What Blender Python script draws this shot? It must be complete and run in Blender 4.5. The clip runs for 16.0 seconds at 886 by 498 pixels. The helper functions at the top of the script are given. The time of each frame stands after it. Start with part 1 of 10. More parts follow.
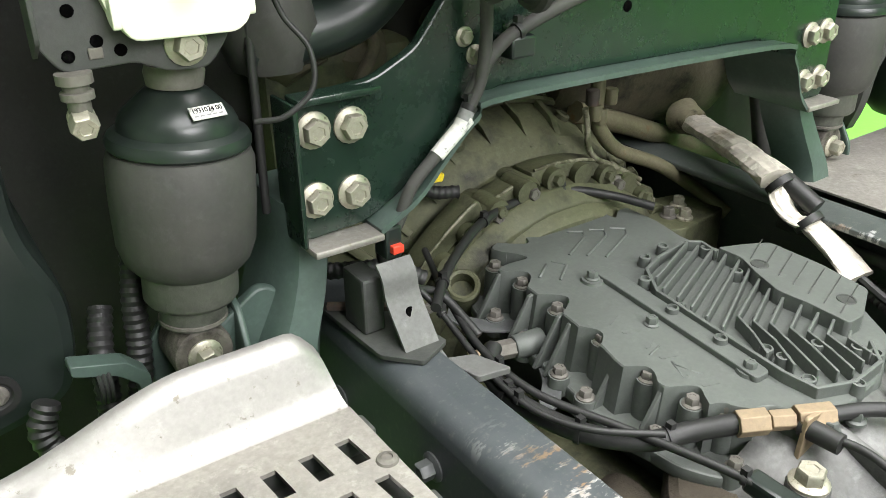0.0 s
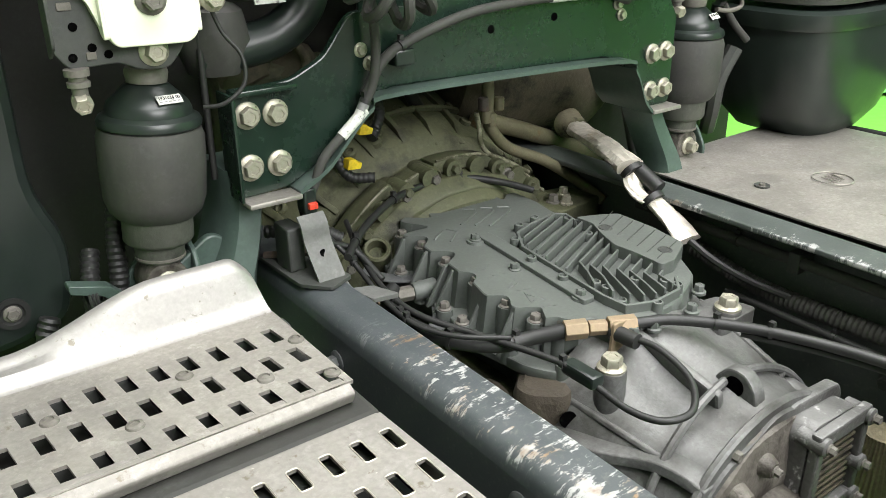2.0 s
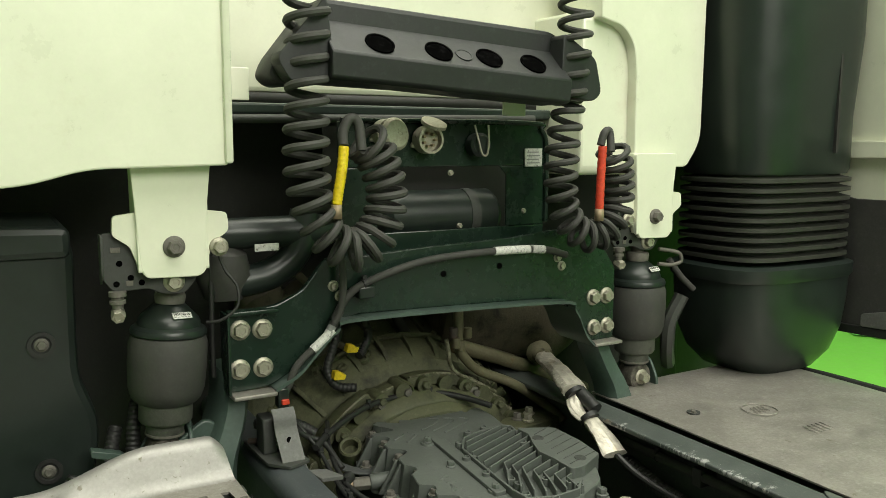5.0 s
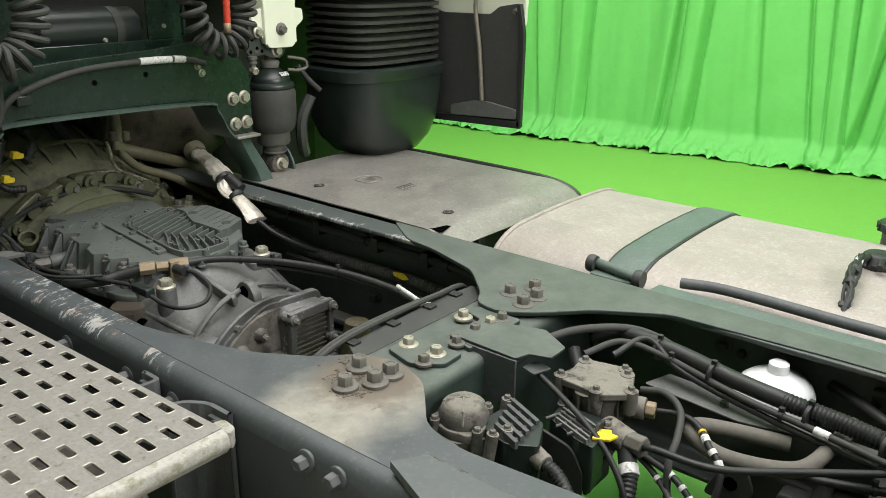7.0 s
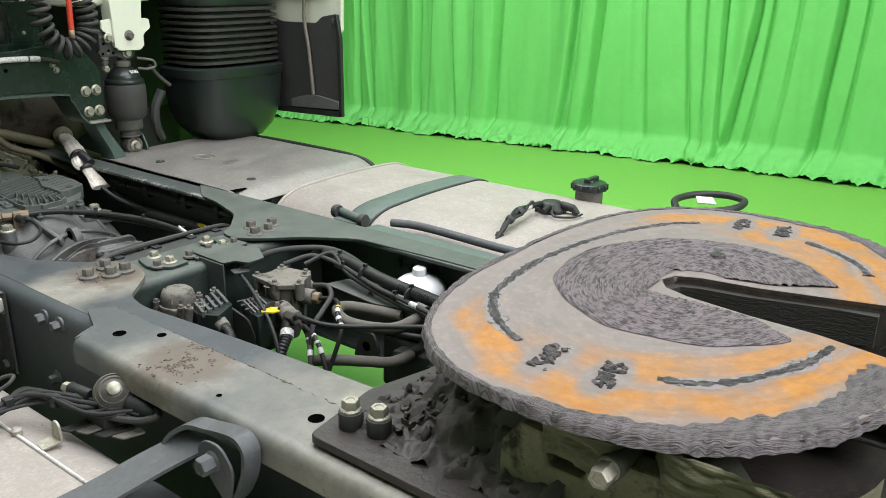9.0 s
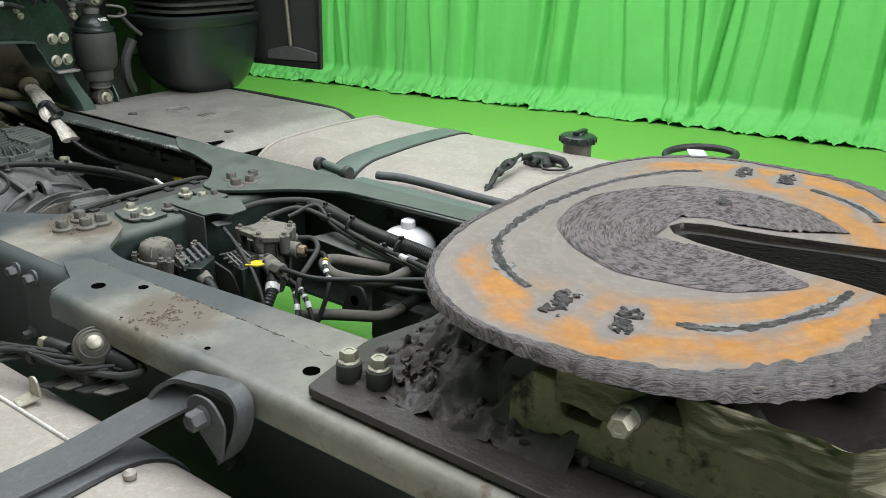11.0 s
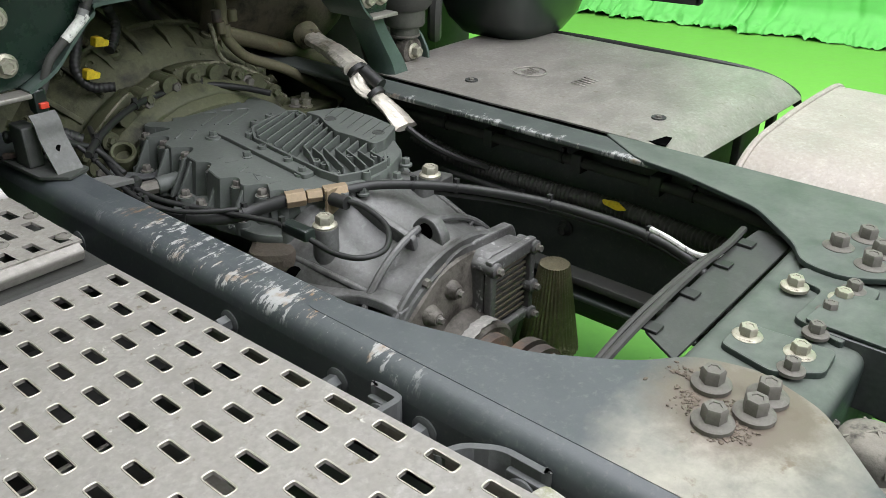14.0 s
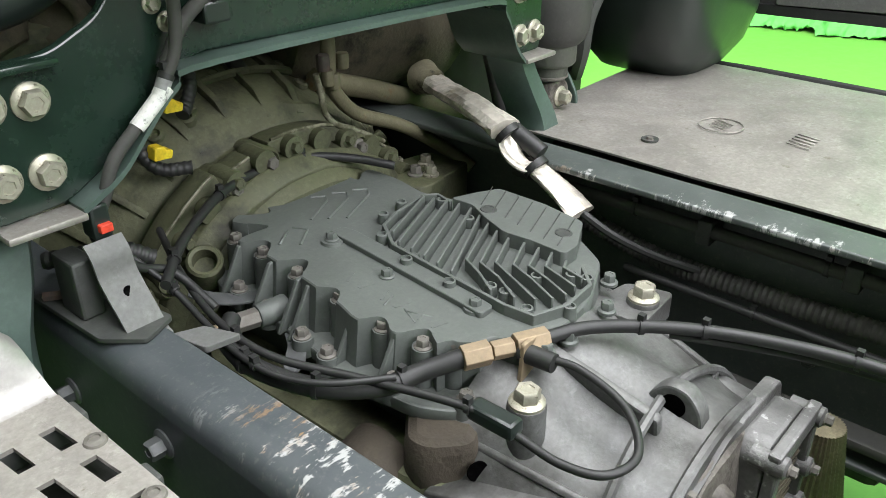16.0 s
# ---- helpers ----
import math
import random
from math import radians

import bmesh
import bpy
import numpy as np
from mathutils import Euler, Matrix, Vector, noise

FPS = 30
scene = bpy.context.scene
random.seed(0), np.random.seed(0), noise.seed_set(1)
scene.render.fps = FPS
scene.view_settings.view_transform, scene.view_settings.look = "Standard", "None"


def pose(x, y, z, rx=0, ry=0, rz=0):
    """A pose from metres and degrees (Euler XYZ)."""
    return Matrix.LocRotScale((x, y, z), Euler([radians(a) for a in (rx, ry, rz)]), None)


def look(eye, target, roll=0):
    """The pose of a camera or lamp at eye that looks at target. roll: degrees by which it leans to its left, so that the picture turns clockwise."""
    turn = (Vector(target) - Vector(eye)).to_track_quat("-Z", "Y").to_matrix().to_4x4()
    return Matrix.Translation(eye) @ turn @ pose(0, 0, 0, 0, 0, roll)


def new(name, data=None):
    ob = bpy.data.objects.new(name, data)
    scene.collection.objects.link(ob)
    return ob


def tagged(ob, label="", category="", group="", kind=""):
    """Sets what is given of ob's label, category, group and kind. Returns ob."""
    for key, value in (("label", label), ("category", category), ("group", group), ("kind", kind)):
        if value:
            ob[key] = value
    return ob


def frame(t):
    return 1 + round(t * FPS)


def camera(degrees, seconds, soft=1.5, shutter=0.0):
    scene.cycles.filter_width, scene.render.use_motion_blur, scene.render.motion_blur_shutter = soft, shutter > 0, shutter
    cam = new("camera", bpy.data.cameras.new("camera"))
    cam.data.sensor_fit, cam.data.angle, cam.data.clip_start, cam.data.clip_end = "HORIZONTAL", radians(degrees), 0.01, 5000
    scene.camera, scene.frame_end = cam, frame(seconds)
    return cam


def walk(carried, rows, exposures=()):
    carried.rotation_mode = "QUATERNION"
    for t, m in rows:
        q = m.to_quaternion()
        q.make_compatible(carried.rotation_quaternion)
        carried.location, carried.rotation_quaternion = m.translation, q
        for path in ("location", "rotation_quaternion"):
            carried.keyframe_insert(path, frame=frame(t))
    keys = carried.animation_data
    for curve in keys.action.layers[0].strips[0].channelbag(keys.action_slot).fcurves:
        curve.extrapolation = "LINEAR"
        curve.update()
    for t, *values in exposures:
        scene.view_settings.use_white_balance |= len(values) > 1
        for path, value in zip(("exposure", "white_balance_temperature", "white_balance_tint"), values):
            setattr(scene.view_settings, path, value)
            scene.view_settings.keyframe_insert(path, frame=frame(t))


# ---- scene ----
cam = camera(56.7, 16.0, 0.8)
PATH = [
    (0, (-0.712, 0.319, 1.283), (0.308, 1.785, 0.382), -0.4),
    (0.5, (-0.723, 0.261, 1.295), (0.317, 1.712, 0.395), -0.9),
    (1, (-0.729, 0.198, 1.279), (0.342, 1.667, 0.444), -0.9),
    (1.5, (-0.747, 0.15, 1.26), (0.34, 1.617, 0.443), -0.7),
    (2, (-0.798, 0.032, 1.306), (0.287, 1.504, 0.495), -0.5),
    (2.5, (-0.877, -0.13, 1.367), (0.219, 1.354, 0.595), -0.1),
    (3, (-0.869, -0.249, 1.384), (0.261, 1.329, 0.899), 0.1),
    (3.2, (-0.862, -0.282, 1.37), (0.225, 1.36, 1.019), -0.4),
    (5.3, (-0.732, -0.366, 1.349), (0.245, 1.361, 1.099), 0.1),
    (5.5, (-0.713, -0.399, 1.325), (0.377, 1.256, 1.057), 0.4),
    (6, (-0.752, -0.467, 1.315), (0.588, 0.957, 0.893), 1.1),
    (6.5, (-0.868, -0.561, 1.33), (0.609, 0.658, 0.753), 1.6),
    (7, (-0.941, -0.73, 1.378), (0.528, 0.452, 0.71), 0.8),
    (7.5, (-0.954, -0.967, 1.396), (0.521, 0.218, 0.748), 0.7),
    (8, (-1.004, -1.175, 1.396), (0.457, 0.035, 0.761), 0.6),
    (8.5, (-1.059, -1.353, 1.415), (0.411, -0.155, 0.78), 0.5),
    (8.7, (-1.048, -1.428, 1.415), (0.439, -0.253, 0.778), 0.6),
    (10.8, (-0.992, -1.499, 1.375), (0.536, -0.41, 0.684), 1.4),
    (11, (-1.017, -1.402, 1.374), (0.503, -0.325, 0.645), 1.4),
    (11.5, (-1.03, -1.185, 1.364), (0.477, -0.14, 0.568), 1.5),
    (12, (-0.944, -0.945, 1.326), (0.547, 0.127, 0.534), 1.4),
    (12.5, (-0.9, -0.784, 1.299), (0.571, 0.323, 0.516), 1.8),
    (13, (-0.893, -0.617, 1.308), (0.539, 0.5, 0.47), 1.6),
    (13.5, (-0.889, -0.415, 1.305), (0.495, 0.699, 0.387), 1.2),
    (14, (-0.839, -0.213, 1.293), (0.521, 0.922, 0.364), 0.6),
    (14.5, (-0.818, -0.049, 1.283), (0.529, 1.099, 0.351), 0.3),
    (15, (-0.789, 0.064, 1.284), (0.551, 1.219, 0.351), 0.1),
    (15.5, (-0.715, 0.167, 1.268), (0.618, 1.326, 0.33), -0.1),
    (16, (-0.655, 0.243, 1.27), (0.674, 1.401, 0.325), -0.1),
]
EXPOSURES = [(0, 0.92, 6650, 9), (1.0, 0.82, 6650, 9), (2.5, 0.62, 6650, 8), (3.2, 0.18, 7000, 3), (5.5, -0.2, 7400, -2), (6.2, -0.07, 7000, 5), (7, -0.08, 6700, 9), (8.5, -0.1, 6400, 11), (11, -0.28, 6250, 8), (13, 0.02, 6300, 12), (14.5, 0.2, 6350, 11), (16, 0.65, 6400, 10)]
walk(cam, [(t, look(eye, target, roll)) for t, eye, target, roll in PATH], EXPOSURES)

# ---- light: a studio hall with white ceiling lamps ----
world = bpy.data.worlds.new("world")
scene.world = world
world.use_nodes = True
world.node_tree.nodes["Background"].inputs[0].default_value = (0.9, 0.95, 1.0, 1)
world.node_tree.nodes["Background"].inputs[1].default_value = 0.15


def area(name, eye, target, sx, sy, watts, colour=(1, 0.98, 0.94)):
    lamp = bpy.data.lights.new(name, "AREA")
    lamp.shape, lamp.size, lamp.size_y, lamp.energy, lamp.color = "RECTANGLE", sx, sy, watts, colour
    ob = new(name, lamp)
    ob.matrix_world = look(eye, target)
    return tagged(ob, kind="structure")


COOL = (0.99, 0.97, 1.02)
area("studio_lamp_1", (0.5, -4.9, 4.1), (0.0, 0.8, 0.8), 3.8, 2.4, 300, COOL)
area("studio_lamp_2", (0.2, -0.4, 4.8), (0.1, 0.0, 0.8), 4.0, 3.0, 245, COOL)
area("studio_lamp_3", (2.9, 1.8, 4.6), (4.8, 1.8, 0.5), 1.6, 8.0, 340, COOL)

# ---- materials ----
def nodes_of(name):
    m = bpy.data.materials.new(name)
    m.use_nodes = True
    t = m.node_tree
    return m, t, t.nodes["Principled BSDF"]


def coords(t, scale=1.0, stretch=(1, 1, 1)):
    tc = t.nodes.new("ShaderNodeTexCoord")
    mp = t.nodes.new("ShaderNodeMapping")
    mp.inputs["Scale"].default_value = [scale * s for s in stretch]
    t.links.new(tc.outputs["Object"], mp.inputs["Vector"])
    return mp.outputs["Vector"]


def noise_tex(t, vec, scale, detail=6.0, rough=0.6):
    n = t.nodes.new("ShaderNodeTexNoise")
    n.inputs["Scale"].default_value, n.inputs["Detail"].default_value, n.inputs["Roughness"].default_value = scale, detail, rough
    t.links.new(vec, n.inputs["Vector"])
    return n.outputs["Fac"]


def ramp(t, fac, lo, hi, a=0.0, b=1.0):
    r = t.nodes.new("ShaderNodeMapRange")
    r.inputs["From Min"].default_value, r.inputs["From Max"].default_value = lo, hi
    r.inputs["To Min"].default_value, r.inputs["To Max"].default_value = a, b
    t.links.new(fac, r.inputs["Value"])
    return r.outputs["Result"]


def mix(t, fac, a, b):
    n = t.nodes.new("ShaderNodeMix")
    n.data_type = "RGBA"
    for sock, v in ((n.inputs[6], a), (n.inputs[7], b)):
        if isinstance(v, tuple):
            sock.default_value = (*v, 1)
        else:
            t.links.new(v, sock)
    if isinstance(fac, float):
        n.inputs[0].default_value = fac
    else:
        t.links.new(fac, n.inputs[0])
    return n.outputs[2]


def times(t, a, b, op="MULTIPLY"):
    n = t.nodes.new("ShaderNodeMath")
    n.operation = op
    n.use_clamp = True
    for sock, v in zip(n.inputs, (a, b)):
        if isinstance(v, float):
            sock.default_value = v
        else:
            t.links.new(v, sock)
    return n.outputs[0]


def surface(name, col, rough=0.5, metal=0.0, var=0.25, dust=None, dust_amount=0.0, up=0.0, stain=None, stain_lo=0.58, stain_hi=0.66, stain_scale=14.0,
            scratch=None, scratch_hi=0.34, bump=0.15, grain=180.0, stretch=(1, 1, 1), coat=0.0, spec=0.5, micro=1.0):
    """A worn surface: colour that varies, settled dust, stains and chips with shapes of their own, fine relief."""
    m, t, b = nodes_of(name)
    v = coords(t, 1.0, stretch)
    large, fine = noise_tex(t, v, 13.0, 10.0, 0.72), noise_tex(t, v, grain, 3.0)
    dark = tuple(c * (1 - var) for c in col)
    light = tuple(min(1.0, c * (1 + var)) for c in col)
    c = mix(t, ramp(t, large, 0.3, 0.7), dark, light)
    c = mix(t, ramp(t, fine, 0.35, 0.7, 0.0, 0.65 * micro), c, tuple(x * 0.55 for x in col))
    c = mix(t, ramp(t, noise_tex(t, v, 70.0, 8.0, 0.75), 0.54, 0.68, 0.0, 0.6 * micro), c, tuple(min(1.0, x * 1.6 + 0.01) for x in col))
    r = ramp(t, large, 0.3, 0.7, max(0.05, rough - 0.08), min(1.0, rough + 0.08))
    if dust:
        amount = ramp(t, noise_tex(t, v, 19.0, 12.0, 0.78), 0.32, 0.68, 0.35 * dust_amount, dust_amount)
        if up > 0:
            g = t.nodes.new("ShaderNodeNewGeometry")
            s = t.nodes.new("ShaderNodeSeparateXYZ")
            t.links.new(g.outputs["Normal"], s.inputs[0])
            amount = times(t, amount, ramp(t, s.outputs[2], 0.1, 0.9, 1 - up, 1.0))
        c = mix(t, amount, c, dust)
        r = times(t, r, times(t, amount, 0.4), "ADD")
    if stain:
        c = mix(t, ramp(t, noise_tex(t, v, stain_scale, 8.0, 0.65), stain_lo, stain_hi), c, stain)
    if scratch:
        c = mix(t, ramp(t, noise_tex(t, coords(t, 1.0, (1, 1, 1)), 46.0, 10.0, 0.75), scratch_hi, scratch_hi - 0.04), c, scratch)
    t.links.new(c, b.inputs["Base Color"])
    t.links.new(r, b.inputs["Roughness"])
    b.inputs["Metallic"].default_value = metal
    b.inputs["Coat Weight"].default_value = coat
    b.inputs["Specular IOR Level"].default_value = spec
    if bump:
        n = t.nodes.new("ShaderNodeBump")
        n.inputs["Strength"].default_value, n.inputs["Distance"].default_value = bump, 0.004
        t.links.new(mix(t, 0.5, large, fine), n.inputs["Height"])
        t.links.new(n.outputs[0], b.inputs["Normal"])
    return m


def banded_paint(name, bands, chips=None, tones=((0.042, 0.050, 0.054), (0.066, 0.075, 0.078)), bled=None, thick=0.95, rusty_from=(-9.0, -8.0)):
    """Dark rail paint with dust lying in stretches along the rail (centre, half length), and worn chips along one edge."""
    m, t, b = nodes_of(name)
    v = coords(t)
    s = t.nodes.new("ShaderNodeSeparateXYZ")
    t.links.new(v, s.inputs[0])
    n1, n2 = noise_tex(t, v, 22.0, 12.0, 0.75), noise_tex(t, v, 6.0, 6.0)
    wob = times(t, ramp(t, n2, 0.2, 0.8), 0.12)
    lie = None
    for mid, half in bands:
        d = t.nodes.new("ShaderNodeMath")
        d.operation = "SUBTRACT"
        t.links.new(s.outputs[1], d.inputs[0])
        d.inputs[1].default_value = mid
        e = t.nodes.new("ShaderNodeMath")
        e.operation = "ABSOLUTE"
        t.links.new(d.outputs[0], e.inputs[0])
        k = ramp(t, times(t, e.outputs[0], wob, "ADD"), half + 0.09, half * 0.5 + 0.05)
        lie = k if lie is None else times(t, lie, k, "MAXIMUM")
    base = mix(t, ramp(t, n1, 0.3, 0.7), *tones)
    base = mix(t, ramp(t, noise_tex(t, v, 140.0, 6.0, 0.7), 0.55, 0.75, 0.0, 0.35), base, (0.2, 0.2, 0.18))
    c = base
    if lie is not None:
        c = mix(t, times(t, lie, ramp(t, n1, 0.25, 0.65, 0.35 * thick, thick)), base, (0.36, 0.335, 0.275))
        spots = times(t, lie, ramp(t, noise_tex(t, v, 26.0, 10.0, 0.7), 0.58, 0.66, 0.0, 0.8))
        c = mix(t, spots, c, (0.13, 0.09, 0.06))
    if bled:
        far = t.nodes.new("ShaderNodeVectorMath")
        far.operation = "DISTANCE"
        t.links.new(v, far.inputs[0])
        far.inputs[1].default_value = bled
        spot = ramp(t, times(t, far.outputs["Value"], times(t, n1, 0.07), "ADD"), 0.125, 0.09)
        c = mix(t, times(t, spot, 0.9), c, (0.12, 0.096, 0.072))
    if chips:
        streak = noise_tex(t, coords(t, 1.0, (24, 80, 20)), 1.0, 10.0, 0.74)
        patch = noise_tex(t, coords(t, 1.0, (20, 13, 18)), 1.0, 7.0, 0.68)
        edge = ramp(t, s.outputs[0], chips[0], chips[1], 0.0, chips[4])
        along = times(t, ramp(t, s.outputs[1], chips[2], chips[2] + 0.08), ramp(t, s.outputs[1], chips[3], chips[3] - 0.10))
        lip = ramp(t, s.outputs[2], 0.262, 0.272)
        level = times(t, times(t, times(t, streak, 0.6), times(t, patch, 0.4), "ADD"), edge, "ADD")
        bare = times(t, times(t, ramp(t, level, 0.632, 0.650), along), lip)
        rust = mix(t, times(t, ramp(t, noise_tex(t, v, 16.0, 9.0, 0.65), 0.52, 0.62), ramp(t, s.outputs[0], *rusty_from)), (0.33, 0.335, 0.325), (0.21, 0.135, 0.072))
        c = mix(t, bare, c, rust)
    t.links.new(c, b.inputs["Base Color"])
    t.links.new(ramp(t, n1, 0.3, 0.7, 0.36, 0.55), b.inputs["Roughness"])
    bp = t.nodes.new("ShaderNodeBump")
    bp.inputs["Strength"].default_value, bp.inputs["Distance"].default_value = 0.12, 0.003
    t.links.new(n1, bp.inputs["Height"])
    t.links.new(bp.outputs[0], b.inputs["Normal"])
    return m


gusset_mat = banded_paint("gusset_paint", ((0.125, 0.075), (-0.75, 0.40)), None, ((0.046, 0.054, 0.058), (0.070, 0.079, 0.082)), (-0.185, 0.150, 0.281), 0.9)
rail_left_mat = banded_paint("left_rail_paint", (), (-0.400, -0.326, 0.36, 0.95, 0.092), rusty_from=(-0.362, -0.345))
rail_right_mat = banded_paint("right_rail_paint", ((-0.6, 0.3),), (0.325, 0.285, 0.36, 1.06, 0.118), ((0.048, 0.057, 0.053), (0.080, 0.093, 0.086)), None, 0.35)
angle_mat = banded_paint("angle_paint", ((-0.30, 0.10), (-0.85, 0.45)), None, ((0.060, 0.070, 0.070), (0.095, 0.105, 0.10)), (-0.335, -0.305, 0.295), 0.8)
DUST = (0.36, 0.33, 0.27)
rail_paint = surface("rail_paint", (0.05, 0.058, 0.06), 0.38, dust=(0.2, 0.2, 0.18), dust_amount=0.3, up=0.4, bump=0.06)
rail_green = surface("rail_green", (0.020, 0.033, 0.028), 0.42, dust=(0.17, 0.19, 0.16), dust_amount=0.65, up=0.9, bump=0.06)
beam_green = surface("beam_green", (0.0075, 0.021, 0.0135), 0.24, dust=(0.10, 0.12, 0.10), dust_amount=0.05, bump=0.04, micro=0.4)
bracket_green = surface("bracket_green", (0.052, 0.084, 0.071), 0.36, dust=(0.16, 0.18, 0.15), dust_amount=0.14, bump=0.05, micro=0.6)
dark_steel = surface("dark_steel", (0.02, 0.025, 0.025), 0.5, dust=(0.12, 0.12, 0.10), dust_amount=0.35)
# for black steel parts, and for fills where a space is only dark
shadow_steel = surface("black_steel_and_fill", (0.012, 0.014, 0.014), 0.6, dust=(0.07, 0.065, 0.05), dust_amount=0.3)
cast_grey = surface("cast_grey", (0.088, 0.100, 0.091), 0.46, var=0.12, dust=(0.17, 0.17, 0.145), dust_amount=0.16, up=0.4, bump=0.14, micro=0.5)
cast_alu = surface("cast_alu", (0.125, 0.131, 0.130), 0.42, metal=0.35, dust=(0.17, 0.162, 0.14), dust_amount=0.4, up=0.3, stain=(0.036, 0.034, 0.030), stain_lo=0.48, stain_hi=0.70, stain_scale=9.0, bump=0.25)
worn_edge = surface("worn_edge", (0.30, 0.29, 0.22), 0.5, metal=0.3, dust=(0.16, 0.16, 0.09), dust_amount=0.6, stain=(0.08, 0.08, 0.045), stain_lo=0.45, stain_hi=0.58, stain_scale=45.0, bump=0.3)
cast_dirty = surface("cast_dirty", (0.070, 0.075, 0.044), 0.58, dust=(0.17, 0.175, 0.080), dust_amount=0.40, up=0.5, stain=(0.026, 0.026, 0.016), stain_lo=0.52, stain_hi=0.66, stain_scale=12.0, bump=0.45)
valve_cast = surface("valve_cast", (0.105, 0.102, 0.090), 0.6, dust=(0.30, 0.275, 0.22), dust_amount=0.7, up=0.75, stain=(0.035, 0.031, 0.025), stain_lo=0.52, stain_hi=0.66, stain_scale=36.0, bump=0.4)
rusty = surface("rusty", (0.075, 0.062, 0.052), 0.7, stain=(0.13, 0.075, 0.045), stain_lo=0.52, stain_hi=0.66, bump=0.4)
rubber = surface("rubber", (0.024, 0.026, 0.025), 0.6, dust=(0.11, 0.105, 0.088), dust_amount=0.34, bump=0.08)
rubber_black = surface("rubber_black", (0.010, 0.011, 0.011), 0.48, dust=(0.09, 0.09, 0.08), dust_amount=0.16, bump=0.05)
cable_black = surface("cable_black", (0.009, 0.010, 0.010), 0.66, dust=(0.07, 0.067, 0.058), dust_amount=0.2, bump=0.05)
plastic_dark = surface("plastic_dark", (0.013, 0.020, 0.017), 0.34, dust=(0.06, 0.065, 0.055), dust_amount=0.08, bump=0.04, micro=0.2)
plastic_grey = surface("plastic_grey", (0.10, 0.105, 0.105), 0.55, dust=(0.2, 0.19, 0.16), dust_amount=0.3, bump=0.06)
bellows_rubber = surface("bellows_rubber", (0.014, 0.019, 0.016), 0.5, dust=(0.10, 0.09, 0.065), dust_amount=0.25, bump=0.05)
zinc = surface("zinc", (0.52, 0.51, 0.43), 0.38, metal=0.7, dust=(0.30, 0.27, 0.19), dust_amount=0.6, stain=(0.1, 0.085, 0.06), stain_lo=0.6, stain_hi=0.7, stain_scale=120.0, bump=0.05)
flap_grey = surface("flap_grey", (0.03, 0.032, 0.032), 0.55, dust=(0.12, 0.115, 0.1), dust_amount=0.3, bump=0.06)
zinc_dirty = surface("zinc_dirty", (0.20, 0.195, 0.175), 0.5, metal=0.4, dust=(0.12, 0.108, 0.088), dust_amount=0.7, bump=0.1)
steel_bright = surface("steel_bright", (0.36, 0.35, 0.335), 0.44, metal=0.6, var=0.08, micro=0.5, dust=(0.34, 0.325, 0.30), dust_amount=0.35, stain=(0.20, 0.185, 0.155), stain_lo=0.63, stain_hi=0.68, stain_scale=75.0, bump=0.05)
alu_plate = surface("alu_plate", (0.38, 0.367, 0.34), 0.36, metal=0.6, dust=(0.29, 0.268, 0.23), dust_amount=0.6, stain=(0.22, 0.2, 0.16), stain_lo=0.63, stain_hi=0.7, stain_scale=50.0, bump=0.06)
alu_tank = surface("alu_tank", (0.43, 0.405, 0.372), 0.46, metal=0.4, dust=(0.37, 0.33, 0.278), dust_amount=0.75, stain=(0.16, 0.12, 0.09), stain_lo=0.67, stain_hi=0.72, stain_scale=70.0, bump=0.05)
cream_paint = surface("cream_paint", (0.75, 0.765, 0.62), 0.32, var=0.04, bump=0.01, coat=0.3, micro=0.05, stain=(0.62, 0.59, 0.46), stain_lo=0.60, stain_hi=0.80, stain_scale=5.0)
brass = surface("brass", (0.33, 0.24, 0.14), 0.45, metal=0.5, dust=(0.30, 0.25, 0.18), dust_amount=0.7)
foil_mat = surface("foil", (0.66, 0.62, 0.54), 0.34, metal=0.25, dust=(0.46, 0.41, 0.31), dust_amount=0.2, stain=(0.40, 0.33, 0.20), stain_lo=0.60, stain_hi=0.75, stain_scale=16.0, bump=0.2, grain=60.0)
white_plastic = surface("white_plastic", (0.80, 0.81, 0.81), 0.35, var=0.03, bump=0.0, micro=0.1)
label_white = surface("label_white", (0.70, 0.70, 0.66), 0.5, var=0.08, bump=0.0, stain=(0.2, 0.2, 0.19), stain_lo=0.56, stain_hi=0.64, stain_scale=160.0)
label_grey = surface("label_grey", (0.25, 0.25, 0.25), 0.6, var=0.05, bump=0.0)
yellow_tag = surface("yellow_tag", (0.75, 0.55, 0.02), 0.5, var=0.1, bump=0.0)
red_plastic = surface("red_plastic", (0.65, 0.06, 0.03), 0.45, var=0.1, bump=0.0)
strap_green = surface("strap_green", (0.07, 0.115, 0.095), 0.5, dust=(0.24, 0.26, 0.22), dust_amount=0.3, bump=0.05)
strap_grey = surface("strap_grey", (0.062, 0.069, 0.074), 0.5, dust=(0.20, 0.20, 0.185), dust_amount=0.3, bump=0.05)
mud_mat = surface("mud_grease", (0.026, 0.021, 0.019), 0.44, dust=(0.082, 0.070, 0.058), dust_amount=0.45, bump=1.0, grain=90.0)
dried_mud = surface("dried_mud", (0.13, 0.105, 0.08), 0.9, var=0.4, bump=1.0, grain=90.0)
plate_flank = surface("plate_flank", (0.022, 0.021, 0.018), 0.65, dust=(0.06, 0.055, 0.042), dust_amount=0.45, bump=1.0, grain=90.0, stretch=(1, 1, 5))
